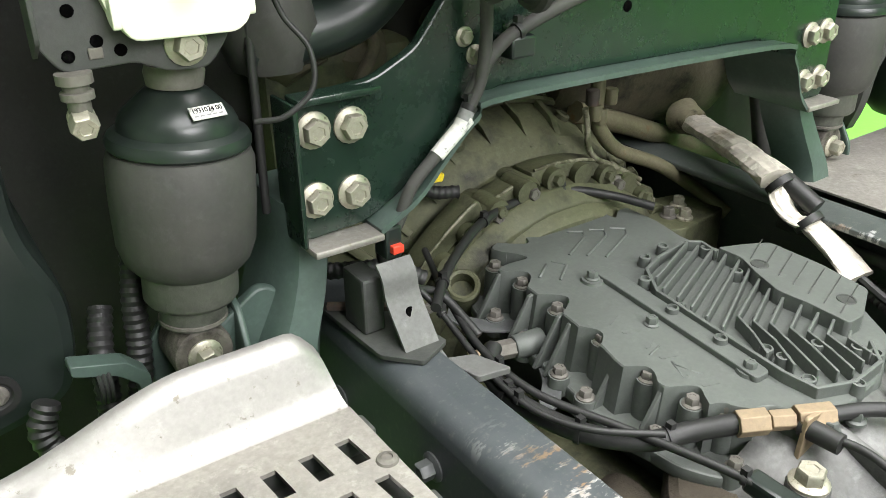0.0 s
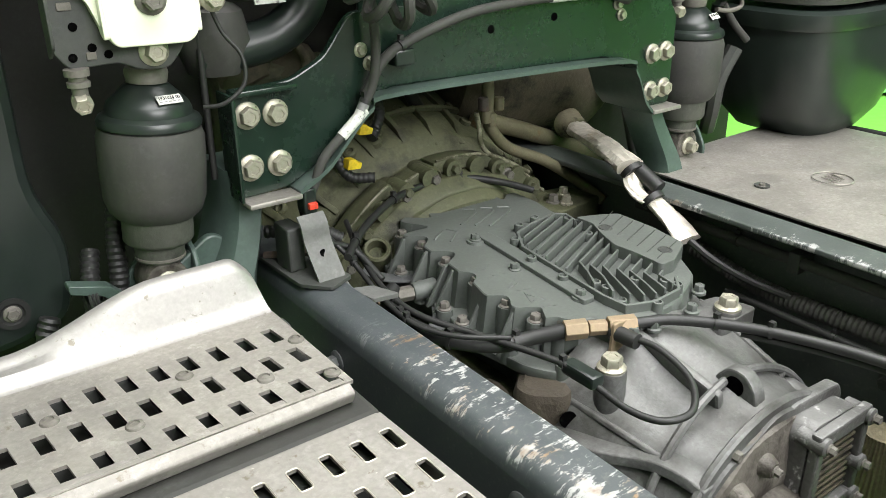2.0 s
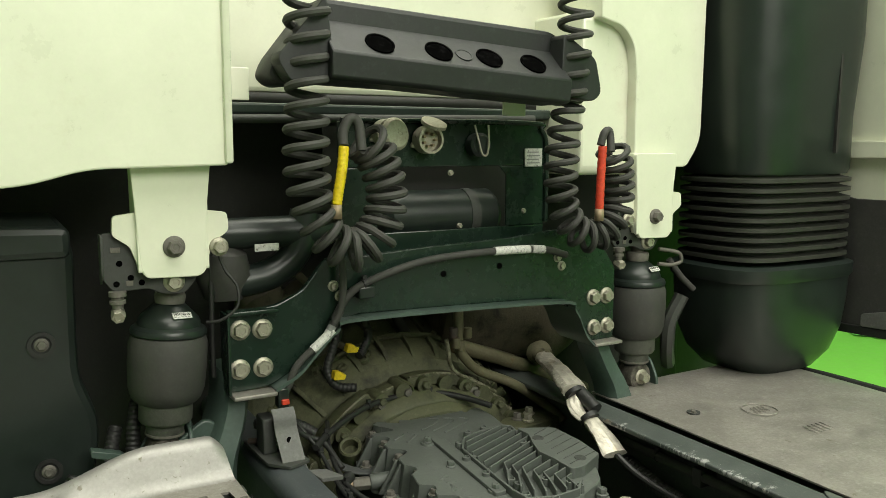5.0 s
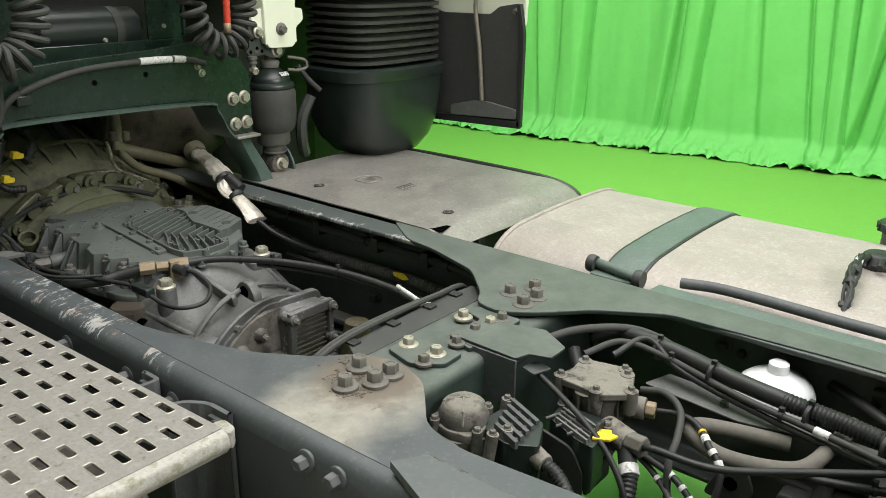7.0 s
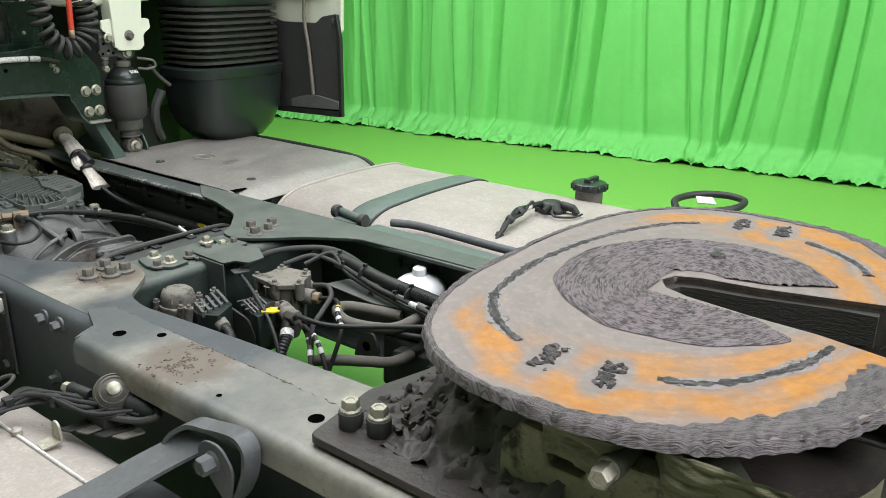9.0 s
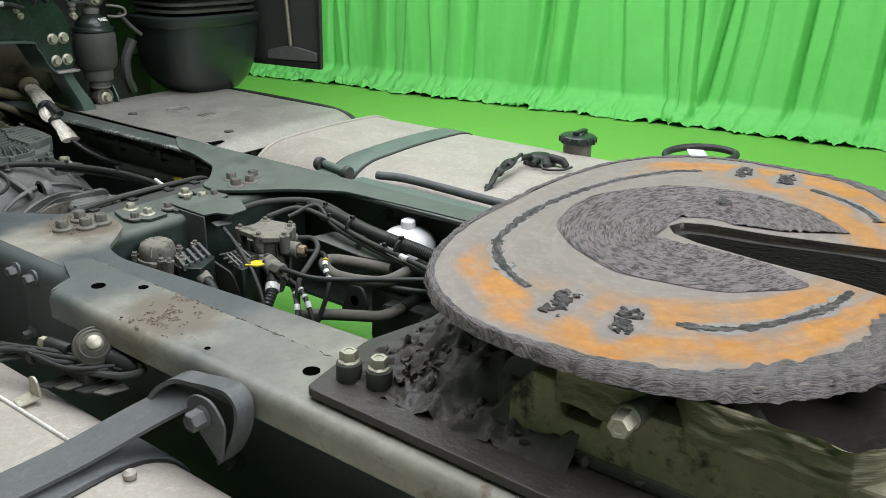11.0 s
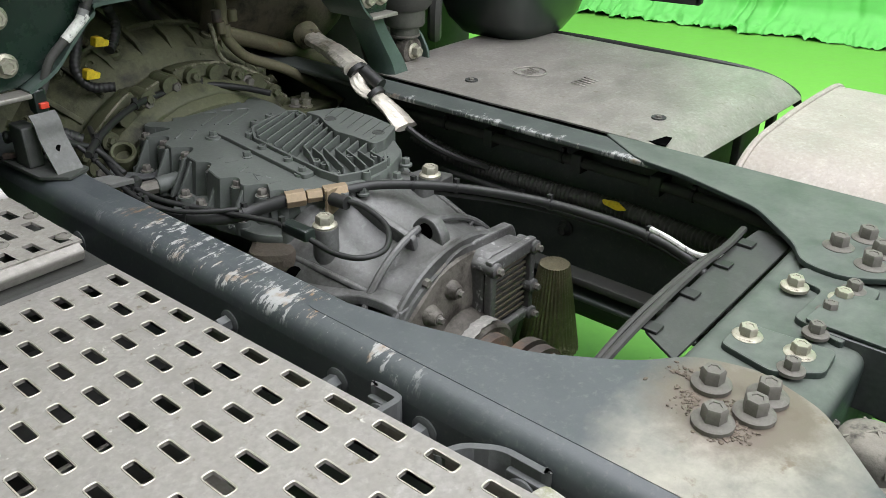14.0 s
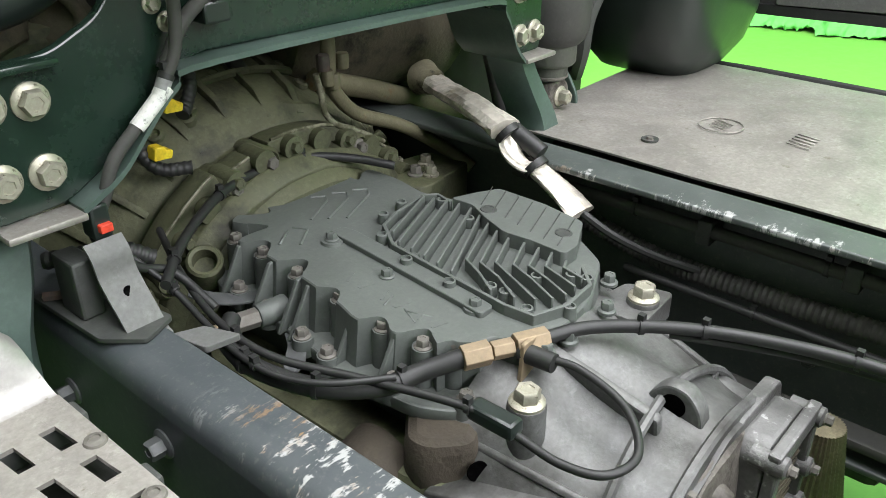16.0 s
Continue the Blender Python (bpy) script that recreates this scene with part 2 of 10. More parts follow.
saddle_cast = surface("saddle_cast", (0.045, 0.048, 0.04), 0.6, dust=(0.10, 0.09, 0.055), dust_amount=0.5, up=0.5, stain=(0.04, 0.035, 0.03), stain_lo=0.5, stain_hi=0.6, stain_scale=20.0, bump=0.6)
floor_green = surface("floor_green", (0.185, 0.47, 0.075), 0.5, micro=0.2, var=0.08, bump=0.03, grain=30.0)
cloth_green = surface("cloth_green", (0.155, 0.55, 0.125), 0.75, micro=0.15, var=0.06, bump=0.06, grain=260.0)
# unseen grey walls lightened to bounce fill light; unseen ceiling toned down against it
bounce_wall_grey = surface("bounce_wall_grey", (0.52, 0.52, 0.50), 0.8, var=0.06, bump=0.05)
ceiling_paint = surface("ceiling_paint", (0.34, 0.34, 0.33), 0.8, var=0.05, bump=0.05)


def math_node(t, op, a, b=None):
    n = t.nodes.new("ShaderNodeMath")
    n.operation = op
    for sock, v in zip(n.inputs, (a, b)):
        if isinstance(v, (int, float)):
            sock.default_value = v
        elif v is not None:
            t.links.new(v, sock)
    return n.outputs[0]


def ring_coords(t, half_x, half_y):
    """Object x and y, the elliptic radius, and coordinates that run round the ring."""
    tc = t.nodes.new("ShaderNodeTexCoord")
    s = t.nodes.new("ShaderNodeSeparateXYZ")
    t.links.new(tc.outputs["Object"], s.inputs[0])
    x, y = s.outputs[0], s.outputs[1]
    ex, ey = math_node(t, "DIVIDE", x, half_x), math_node(t, "DIVIDE", y, half_y)
    rho = math_node(t, "SQRT", math_node(t, "ADD", math_node(t, "MULTIPLY", ex, ex), math_node(t, "MULTIPLY", ey, ey)))
    c = t.nodes.new("ShaderNodeCombineXYZ")
    t.links.new(math_node(t, "DIVIDE", ex, math_node(t, "ADD", rho, 0.02)), c.inputs[0])
    t.links.new(math_node(t, "DIVIDE", ey, math_node(t, "ADD", rho, 0.02)), c.inputs[1])
    t.links.new(math_node(t, "MULTIPLY", rho, 9.0), c.inputs[2])
    return x, y, rho, c.outputs[0]


piston_grey = surface("piston_grey", (0.060, 0.066, 0.056), 0.55, dust=(0.14, 0.14, 0.11), dust_amount=0.45, stain=(0.03, 0.03, 0.025), stain_lo=0.52, stain_hi=0.66, stain_scale=18.0, bump=0.3)
pipe_olive = surface("pipe_olive", (0.105, 0.100, 0.060), 0.5, metal=0.15, dust=(0.21, 0.19, 0.11), dust_amount=0.5, stain=(0.17, 0.085, 0.03), stain_lo=0.60, stain_hi=0.70, stain_scale=20.0, bump=0.4)
cast_oily = surface("cast_oily", (0.115, 0.108, 0.095), 0.5, metal=0.2, dust=(0.16, 0.145, 0.115), dust_amount=0.5, stain=(0.035, 0.030, 0.024), stain_lo=0.46, stain_hi=0.62, stain_scale=24.0, bump=0.7)
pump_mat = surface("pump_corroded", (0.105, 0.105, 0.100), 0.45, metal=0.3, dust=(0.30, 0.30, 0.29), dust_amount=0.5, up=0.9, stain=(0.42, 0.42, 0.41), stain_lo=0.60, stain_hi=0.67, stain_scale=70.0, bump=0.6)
flake_white = surface("flake_white", (0.62, 0.61, 0.57), 0.5, dust=(0.4, 0.36, 0.3), dust_amount=0.3, bump=0.2)
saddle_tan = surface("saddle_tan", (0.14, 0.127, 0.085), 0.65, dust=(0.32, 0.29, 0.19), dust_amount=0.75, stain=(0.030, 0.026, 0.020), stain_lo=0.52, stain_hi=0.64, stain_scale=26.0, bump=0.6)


def worn_plate():
    """The worn skid top: bare grey-brown steel, rust-orange where the trailer does not rub, faint scoring round the ring."""
    m, t, b = nodes_of("skid_top")
    v = coords(t)
    x, y, rho, around = ring_coords(t, 0.402, 0.275)
    wob = noise_tex(t, v, 9.0, 6.0, 0.6)
    r2 = math_node(t, "ADD", rho, ramp(t, wob, 0.25, 0.75, -0.06, 0.06))
    side = math_node(t, "SUBTRACT", math_node(t, "ABSOLUTE", x), math_node(t, "MULTIPLY", y, 0.9))
    side = math_node(t, "ADD", side, ramp(t, noise_tex(t, v, 6.0, 4.0), 0.25, 0.75, -0.06, 0.06))
    outer = times(t, times(t, ramp(t, r2, 0.78, 0.84), ramp(t, r2, 0.985, 0.93)), ramp(t, side, 0.02, 0.11))
    inner = times(t, times(t, ramp(t, r2, 0.55, 0.61), ramp(t, r2, 0.80, 0.72)), ramp(t, side, 0.15, 0.28))
    mask = times(t, outer, times(t, inner, 0.85), "MAXIMUM")
    mask = times(t, mask, ramp(t, noise_tex(t, v, 11.0, 8.0, 0.62), 0.32, 0.52, 0.25, 1.0))
    for px, py in ((-0.303, 0.043), (-0.303, -0.028), (0.328, 0.048), (0.330, -0.020)):
        dx, dy = math_node(t, "DIVIDE", math_node(t, "SUBTRACT", x, px), 0.056), math_node(t, "DIVIDE", math_node(t, "SUBTRACT", y, py), 0.026)
        d = math_node(t, "SQRT", math_node(t, "ADD", math_node(t, "MULTIPLY", dx, dx), math_node(t, "MULTIPLY", dy, dy)))
        mask = times(t, mask, ramp(t, math_node(t, "ADD", d, ramp(t, wob, 0.3, 0.7, -0.2, 0.2)), 0.75, 1.05))
    score, fine = noise_tex(t, around, 3.4, 9.0, 0.72), noise_tex(t, v, 70.0, 7.0, 0.7)
    grey = mix(t, ramp(t, score, 0.3, 0.7), (0.160, 0.134, 0.121), (0.232, 0.198, 0.180))
    grey = mix(t, ramp(t, fine, 0.5, 0.72, 0.0, 0.4), grey, (0.32, 0.285, 0.255))
    rust = mix(t, ramp(t, mix(t, 0.5, score, fine), 0.35, 0.65), (0.29, 0.118, 0.024), (0.44, 0.205, 0.050))
    c = mix(t, mask, grey, rust)
    t.links.new(c, b.inputs["Base Color"])
    t.links.new(ramp(t, score, 0.3, 0.7, 0.56, 0.74), b.inputs["Roughness"])
    bp = t.nodes.new("ShaderNodeBump")
    bp.inputs["Strength"].default_value, bp.inputs["Distance"].default_value = 0.10, 0.003
    t.links.new(mix(t, 0.6, score, fine), bp.inputs["Height"])
    t.links.new(bp.outputs[0], b.inputs["Normal"])
    return m


skid_top = worn_plate()


def grease(name, dark, pale, lo, hi, fine=1.0):
    """Old grease dragged round the throat: dry pale flakes with dark gaps between them."""
    m, t, b = nodes_of(name)
    x, y, rho, around = ring_coords(t, 0.205, 0.165)
    bent = t.nodes.new("ShaderNodeMapping")
    bent.inputs["Scale"].default_value = (6.0 * fine, 6.0 * fine, 8.5 * fine)
    t.links.new(around, bent.inputs["Vector"])
    n1, n2 = noise_tex(t, bent.outputs[0], 1.1, 7.0, 0.60), noise_tex(t, coords(t, 1.0, (60, 120, 60)), 1.0, 5.0, 0.6)
    both = mix(t, 0.38, n1, n2)
    c = mix(t, ramp(t, both, lo, hi), dark, pale)
    t.links.new(c, b.inputs["Base Color"])
    t.links.new(ramp(t, n2, 0.3, 0.7, 0.58, 0.82), b.inputs["Roughness"])
    bp = t.nodes.new("ShaderNodeBump")
    bp.inputs["Strength"].default_value, bp.inputs["Distance"].default_value = 0.9, 0.006
    t.links.new(both, bp.inputs["Height"])
    t.links.new(bp.outputs[0], b.inputs["Normal"])
    return m


grease_ring = grease("grease_ring", (0.036, 0.030, 0.030), (0.190, 0.160, 0.162), 0.43, 0.54, 1.5)
groove_dirt = grease("groove_dirt", (0.022, 0.019, 0.019), (0.15, 0.135, 0.13), 0.46, 0.64)
groove_dust = surface("groove_dust", (0.17, 0.15, 0.142), 0.55, dust=(0.30, 0.275, 0.265), dust_amount=0.6, stain=(0.07, 0.06, 0.058), stain_lo=0.56, stain_hi=0.66, stain_scale=80.0, bump=0.4)
rim_cake = grease("rim_cake", (0.050, 0.043, 0.043), (0.185, 0.160, 0.163), 0.41, 0.56, 3.2)
step_worn = surface("step_worn", (0.285, 0.275, 0.258), 0.44, metal=0.45, dust=(0.25, 0.233, 0.206), dust_amount=0.75, stain=(0.16, 0.14, 0.11), stain_lo=0.60, stain_hi=0.68, stain_scale=60.0, scratch=(0.5, 0.48, 0.43), scratch_hi=0.36, bump=0.1)
slot_edge = surface("slot_edge", (0.6, 0.58, 0.52), 0.35, metal=0.8, dust=(0.3, 0.27, 0.2), dust_amount=0.6, bump=0.05)
# lightless black for discs and patches in place of open holes; also the number print
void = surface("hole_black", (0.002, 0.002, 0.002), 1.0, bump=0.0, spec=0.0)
hose_dusty = surface("hose_dusty", (0.075, 0.073, 0.064), 0.7, dust=(0.22, 0.2, 0.165), dust_amount=0.6, bump=0.1)
bracket_dark = surface("bracket_dark", (0.05, 0.056, 0.058), 0.5, dust=(0.15, 0.15, 0.14), dust_amount=0.35, bump=0.15)
weave = surface("heat_weave", (0.34, 0.31, 0.21), 0.36, metal=0.9, dust=(0.2, 0.17, 0.1), dust_amount=0.4, bump=0.8, grain=220.0)
side_brown = surface("side_brown", (0.035, 0.028, 0.02), 0.7, dust=(0.09, 0.075, 0.05), dust_amount=0.5, bump=0.6)
lobe_olive = surface("lobe_olive", (0.085, 0.080, 0.048), 0.65, dust=(0.28, 0.26, 0.16), dust_amount=0.6, bump=1.0, grain=60.0, stretch=(0.5, 0.5, 6))
engine_dirt = surface("engine_dirt", (0.060, 0.053, 0.036), 0.7, dust=(0.13, 0.112, 0.072), dust_amount=0.55, stain=(0.02, 0.018, 0.013), stain_lo=0.52, stain_hi=0.66, stain_scale=16.0, bump=0.6)
rod_rust = surface("rod_rust", (0.30, 0.285, 0.25), 0.35, metal=0.6, dust=(0.30, 0.26, 0.19), dust_amount=0.5, stain=(0.23, 0.12, 0.05), stain_lo=0.60, stain_hi=0.70, stain_scale=12.0, bump=0.3)
lip_worn = surface("lip_worn", (0.37, 0.36, 0.32), 0.5, metal=0.2, dust=(0.42, 0.40, 0.35), dust_amount=0.5, stain=(0.22, 0.22, 0.14), stain_lo=0.50, stain_hi=0.64, stain_scale=45.0, bump=0.6)
weld_bright = surface("weld_bright", (0.62, 0.60, 0.56), 0.4, metal=0.3, dust=(0.45, 0.42, 0.36), dust_amount=0.3, bump=0.3)
bar_grey = surface("bar_grey", (0.011, 0.013, 0.013), 0.5, dust=(0.07, 0.075, 0.07), dust_amount=0.12, bump=0.05)


# ---- mesh helpers ----
def thing(name, at, label, category, group="", kind=""):
    ob = new(name)
    ob.location = at
    ob.empty_display_size = 0.05
    return tagged(ob, label, category, group, kind)


def root(ob):
    while ob.parent:
        ob = ob.parent
    return ob


def finish(bm, bevel=0.0, seg=2, angle=35):
    bmesh.ops.recalc_face_normals(bm, faces=bm.faces)
    if bevel:
        sharp = [e for e in bm.edges if len(e.link_faces) == 2 and e.calc_face_angle(0) > radians(angle)]
        bmesh.ops.bevel(bm, geom=sharp, offset=bevel, segments=seg, affect="EDGES", profile=0.5, clamp_overlap=True)
    for f in bm.faces:
        f.smooth = len(f.verts) < 5
        if f.smooth:
            # a wide flat face beside a narrow rounding keeps its own normal
            area, bent, narrow = f.calc_area(), False, False
            for e in f.edges:
                if len(e.link_faces) == 2:
                    g = e.link_faces[0] if e.link_faces[1] is f else e.link_faces[1]
                    tilt = f.normal.angle(g.normal, 0)
                    if tilt > 0.03:
                        bent = bent or g.calc_area() > 0.4 * area
                        narrow = narrow or g.calc_area() < 0.25 * area
            f.smooth = not (narrow and not bent)
    for e in bm.edges:
        e.smooth = not (len(e.link_faces) == 2 and e.calc_face_angle(0) > radians(38))


def part(name, bm, material, parent=None, label="", bevel=0.0, seg=2):
    """Links a bmesh, given in world metres, as one mesh object under a thing or a part."""
    finish(bm, bevel, seg)
    if parent:
        bmesh.ops.translate(bm, verts=bm.verts, vec=-root(parent).location)
    me = bpy.data.meshes.new(name)
    bm.to_mesh(me)
    bm.free()
    me.materials.append(material)
    ob = new(name, me)
    ob.parent = parent
    return tagged(ob, label)


def soften(ob):
    """Lets a lumpy surface shade smoothly all over."""
    for e in ob.data.edges:
        e.use_edge_sharp = False
    return ob


def solo(name, bm, material, label, category, group="", kind="", bevel=0.0):
    """A thing of one mesh, with its origin at its base."""
    finish(bm, bevel)
    lo = Vector([min(v.co[i] for v in bm.verts) for i in range(3)])
    hi = Vector([max(v.co[i] for v in bm.verts) for i in range(3)])
    at = Vector(((lo.x + hi.x) / 2, (lo.y + hi.y) / 2, lo.z))
    bmesh.ops.translate(bm, verts=bm.verts, vec=-at)
    me = bpy.data.meshes.new(name)
    bm.to_mesh(me)
    bm.free()
    me.materials.append(material)
    ob = new(name, me)
    ob.location = at
    return tagged(ob, label, category, group, kind)


def box(bm, lo, hi, m=None):
    lo, hi = Vector(lo), Vector(hi)
    r = bmesh.ops.create_cube(bm, size=1.0)
    mat = Matrix.Translation((lo + hi) / 2) @ Matrix.Diagonal((*(hi - lo), 1))
    bmesh.ops.transform(bm, matrix=(m @ mat) if m else mat, verts=r["verts"])
    return bm


def frame_of(d):
    d = Vector(d).normalized()
    return d.to_track_quat("Z", "Y").to_matrix().to_4x4()


def lathe(bm, profile, at, axis=(0, 0, 1), seg=32, wob=0.0):
    """Turns (radius, height) pairs round an axis through at."""
    m = Matrix.Translation(at) @ frame_of(axis)
    rings = []
    for r, h in profile:
        if r < 1e-6:
            rings.append([bm.verts.new(m @ Vector((0, 0, h)))])
        else:
            rings.append([bm.verts.new(m @ Vector((r * (1 + wob * math.sin(3 * a + 40 * h)) * math.cos(a), r * math.sin(a), h)))
                          for a in [2 * math.pi * i / seg for i in range(seg)]])
    for a, b in zip(rings, rings[1:]):
        for i in range(seg):
            j = (i + 1) % seg
            vs = [a[i % len(a)], a[j % len(a)], b[j % len(b)], b[i % len(b)]]
            vs = list(dict.fromkeys(vs))
            if len(vs) > 2:
                bm.faces.new(vs)
    for ring, flip in ((rings[0], True), (rings[-1], False)):
        if len(ring) > 2:
            bm.faces.new(list(reversed(ring)) if flip else ring)
    return bm


def cyl(bm, a, b, r, r2=None, seg=20):
    a, b = Vector(a), Vector(b)
    return lathe(bm, [(r, 0), (r if r2 is None else r2, (b - a).length)], a, b - a, seg)


def prism(bm, pts, a, b, axis="z"):
    """Extrudes a polygon from a to b: pts are (x, y) for z, (x, z) for y and (y, z) for x."""
    put = {"z": lambda p, h: (p[0], p[1], h), "y": lambda p, h: (p[0], h, p[1]), "x": lambda p, h: (h, p[0], p[1])}[axis]
    lo, hi = [bm.verts.new(put(p, a)) for p in pts], [bm.verts.new(put(p, b)) for p in pts]
    bm.faces.new(lo), bm.faces.new(list(reversed(hi)))
    for i in range(len(pts)):
        j = (i + 1) % len(pts)
        bm.faces.new((lo[i], hi[i], hi[j], lo[j]))
    return bm


def rounded(pts, r, n=4):
    """A polygon with its corners rounded; r is one radius or one for each corner."""
    out, k = [], len(pts)
    for i, p in enumerate(pts):
        q = r[i] if isinstance(r, (list, tuple)) else r
        p, a, b = Vector(p), Vector(pts[i - 1]), Vector(pts[(i + 1) % k])
        if q <= 0:
            out.append(tuple(p))
            continue
        u, v = (a - p), (b - p)
        q = min(q, 0.45 * u.length, 0.45 * v.length)
        s, e = p + u.normalized() * q, p + v.normalized() * q
        out += [tuple((1 - t) ** 2 * s + 2 * t * (1 - t) * p + t * t * e) for t in [j / n for j in range(n + 1)]]
    return out


def spline(pts, n=8):
    p = [Vector(q) for q in pts]
    p = [2 * p[0] - p[1]] + p + [2 * p[-1] - p[-2]]
    out = []
    for i in range(1, len(p) - 2):
        a, b, c, d = p[i - 1:i + 3]
        for j in range(n):
            t = j / n
            out.append(0.5 * (2 * b + (c - a) * t + (2 * a - 5 * b + 4 * c - d) * t * t + (3 * b - a - 3 * c + d) * t ** 3))
    return out + [p[-2]]


def sweep(bm, path, r, seg=10, radius=None):
    """A round tube along a list of points; radius(i) may vary it."""
    path = [Vector(p) for p in path]
    ref, rings = None, []
    for i, p in enumerate(path):
        d = (path[min(i + 1, len(path) - 1)] - path[max(i - 1, 0)]).normalized()
        if ref is None:
            ref = d.orthogonal().normalized()
        ref = (ref - d * ref.dot(d)).normalized()
        side = d.cross(ref)
        q = r * (radius(i) if radius else 1.0)
        rings.append([bm.verts.new(p + q * (math.cos(a) * ref + math.sin(a) * side)) for a in [2 * math.pi * k / seg for k in range(seg)]])
    for a, b in zip(rings, rings[1:]):
        for k in range(seg):
            bm.faces.new((a[k], a[(k + 1) % seg], b[(k + 1) % seg], b[k]))
    bm.faces.new(list(reversed(rings[0]))), bm.faces.new(rings[-1])
    return bm


def resample(path, step):
    path, out, left = [Vector(p) for p in path], [], 0.0
    for a, b in zip(path, path[1:]):
        length = (b - a).length
        while left <= length:
            out.append(a.lerp(b, left / max(length, 1e-9)))
            left += step
        left -= length
    return out


def conduit(name, pts, r, material, label, pitch=0.008, parent=None, category="conduit"):
    """A corrugated tube with real ribs."""
    path = resample(spline(pts, 16), pitch / 4)
    bm = sweep(bmesh.new(), path, r, 10, lambda i: (0.86, 0.93, 1.0, 0.93)[i % 4])
    return part(name, bm, material, parent, label) if parent else solo(name, bm, material, label, category)


BOLTS = {}


def bolt(parent, at, normal, size, material, washer=1.75, tall=0.75, turn=0.0, name="bolt"):
    """A hexagon bolt with a flange, of that width across the head; alike bolts share one mesh."""
    key = (size, material.name, washer, tall)
    if key not in BOLTS:
        bm = bmesh.new()
        lathe(bm, [(size * washer * 0.5, -0.002), (size * washer * 0.5, size * 0.10), (size * washer * 0.42, size * 0.2), (size * 0.3, size * 0.24)], (0, 0, 0), seg=18)
        lathe(bm, [(size * 0.577, size * 0.18), (size * 0.577, size * tall), (size * 0.50, size * (tall + 0.1)), (size * 0.3, size * (tall + 0.1)), (size * 0.27, size * (tall + 0.05)), (0, size * (tall + 0.05))], (0, 0, 0), seg=6)
        finish(bm)
        me = bpy.data.meshes.new(name)
        bm.to_mesh(me)
        bm.free()
        me.materials.append(material)
        BOLTS[key] = me
    ob = new(name, BOLTS[key])
    ob.parent = parent
    ob.matrix_local = Matrix.Translation(Vector(at) - root(parent).location) @ frame_of(normal) @ pose(0, 0, 0, 0, 0, turn)
    return ob


def rough_up(bm, amount, scale, seed=0.0):
    for v in bm.verts:
        v.co += amount * Vector([noise.noise(v.co * scale + Vector((seed + 7 * i, 3 * i, seed))) for i in range(3)])
    return bm


def ball():
    bm = bmesh.new()
    bmesh.ops.create_icosphere(bm, subdivisions=2, radius=1.0)
    bm.verts.index_update()
    shape = ([v.co.copy() for v in bm.verts], [[v.index for v in f.verts] for f in bm.faces])
    bm.free()
    return shape


BALL = ball()


def lump(bm, radius, m):
    """Adds one small round lump to a bmesh."""
    vs = [bm.verts.new(m @ (p * radius)) for p in BALL[0]]
    for f in BALL[1]:
        bm.faces.new([vs[i] for i in f])

# ---- the hall: green floor, green drapes, unseen plain walls and ceiling ----
SLOPE = -0.035


def ground(y):
    return 0.02 + SLOPE * (y - 1.8)


def hall():
    bm = bmesh.new()
    n = 24
    grid = [[bm.verts.new((-6 + 12.4 * i / n, -8 + 18.0 * j / n, ground(-8 + 18.0 * j / n))) for j in range(n + 1)] for i in range(n + 1)]
    for i in range(n):
        for j in range(n):
            bm.faces.new((grid[i][j], grid[i + 1][j], grid[i + 1][j + 1], grid[i][j + 1]))
    ob = part("floor", bm, floor_green, None)
    tagged(ob, "bright green painted studio floor", "floor", kind="structure")
    for name, lo, hi, mat, lab in (("wall_north", (-6.2, 10.0, -0.6), (6.6, 10.2, 5.2), cloth_green, "green studio wall"),
                                   ("wall_south", (-6.2, -8.2, -0.6), (6.6, -8.0, 5.2), bounce_wall_grey, "unseen plain grey studio wall"),
                                   ("wall_west", (-6.2, -8.0, -0.6), (-6.0, 10.0, 5.2), bounce_wall_grey, "unseen plain grey studio wall"),
                                   ("wall_east", (6.4, -8.0, -0.6), (6.6, 10.0, 5.2), bounce_wall_grey, "unseen plain grey studio wall"),
                                   ("ceiling", (-6.2, -8.2, 5.2), (6.6, 10.2, 5.4), ceiling_paint, "unseen pale hall ceiling")):
        tagged(part(name, box(bmesh.new(), lo, hi), mat, None), lab, name.split("_")[0], kind="structure")


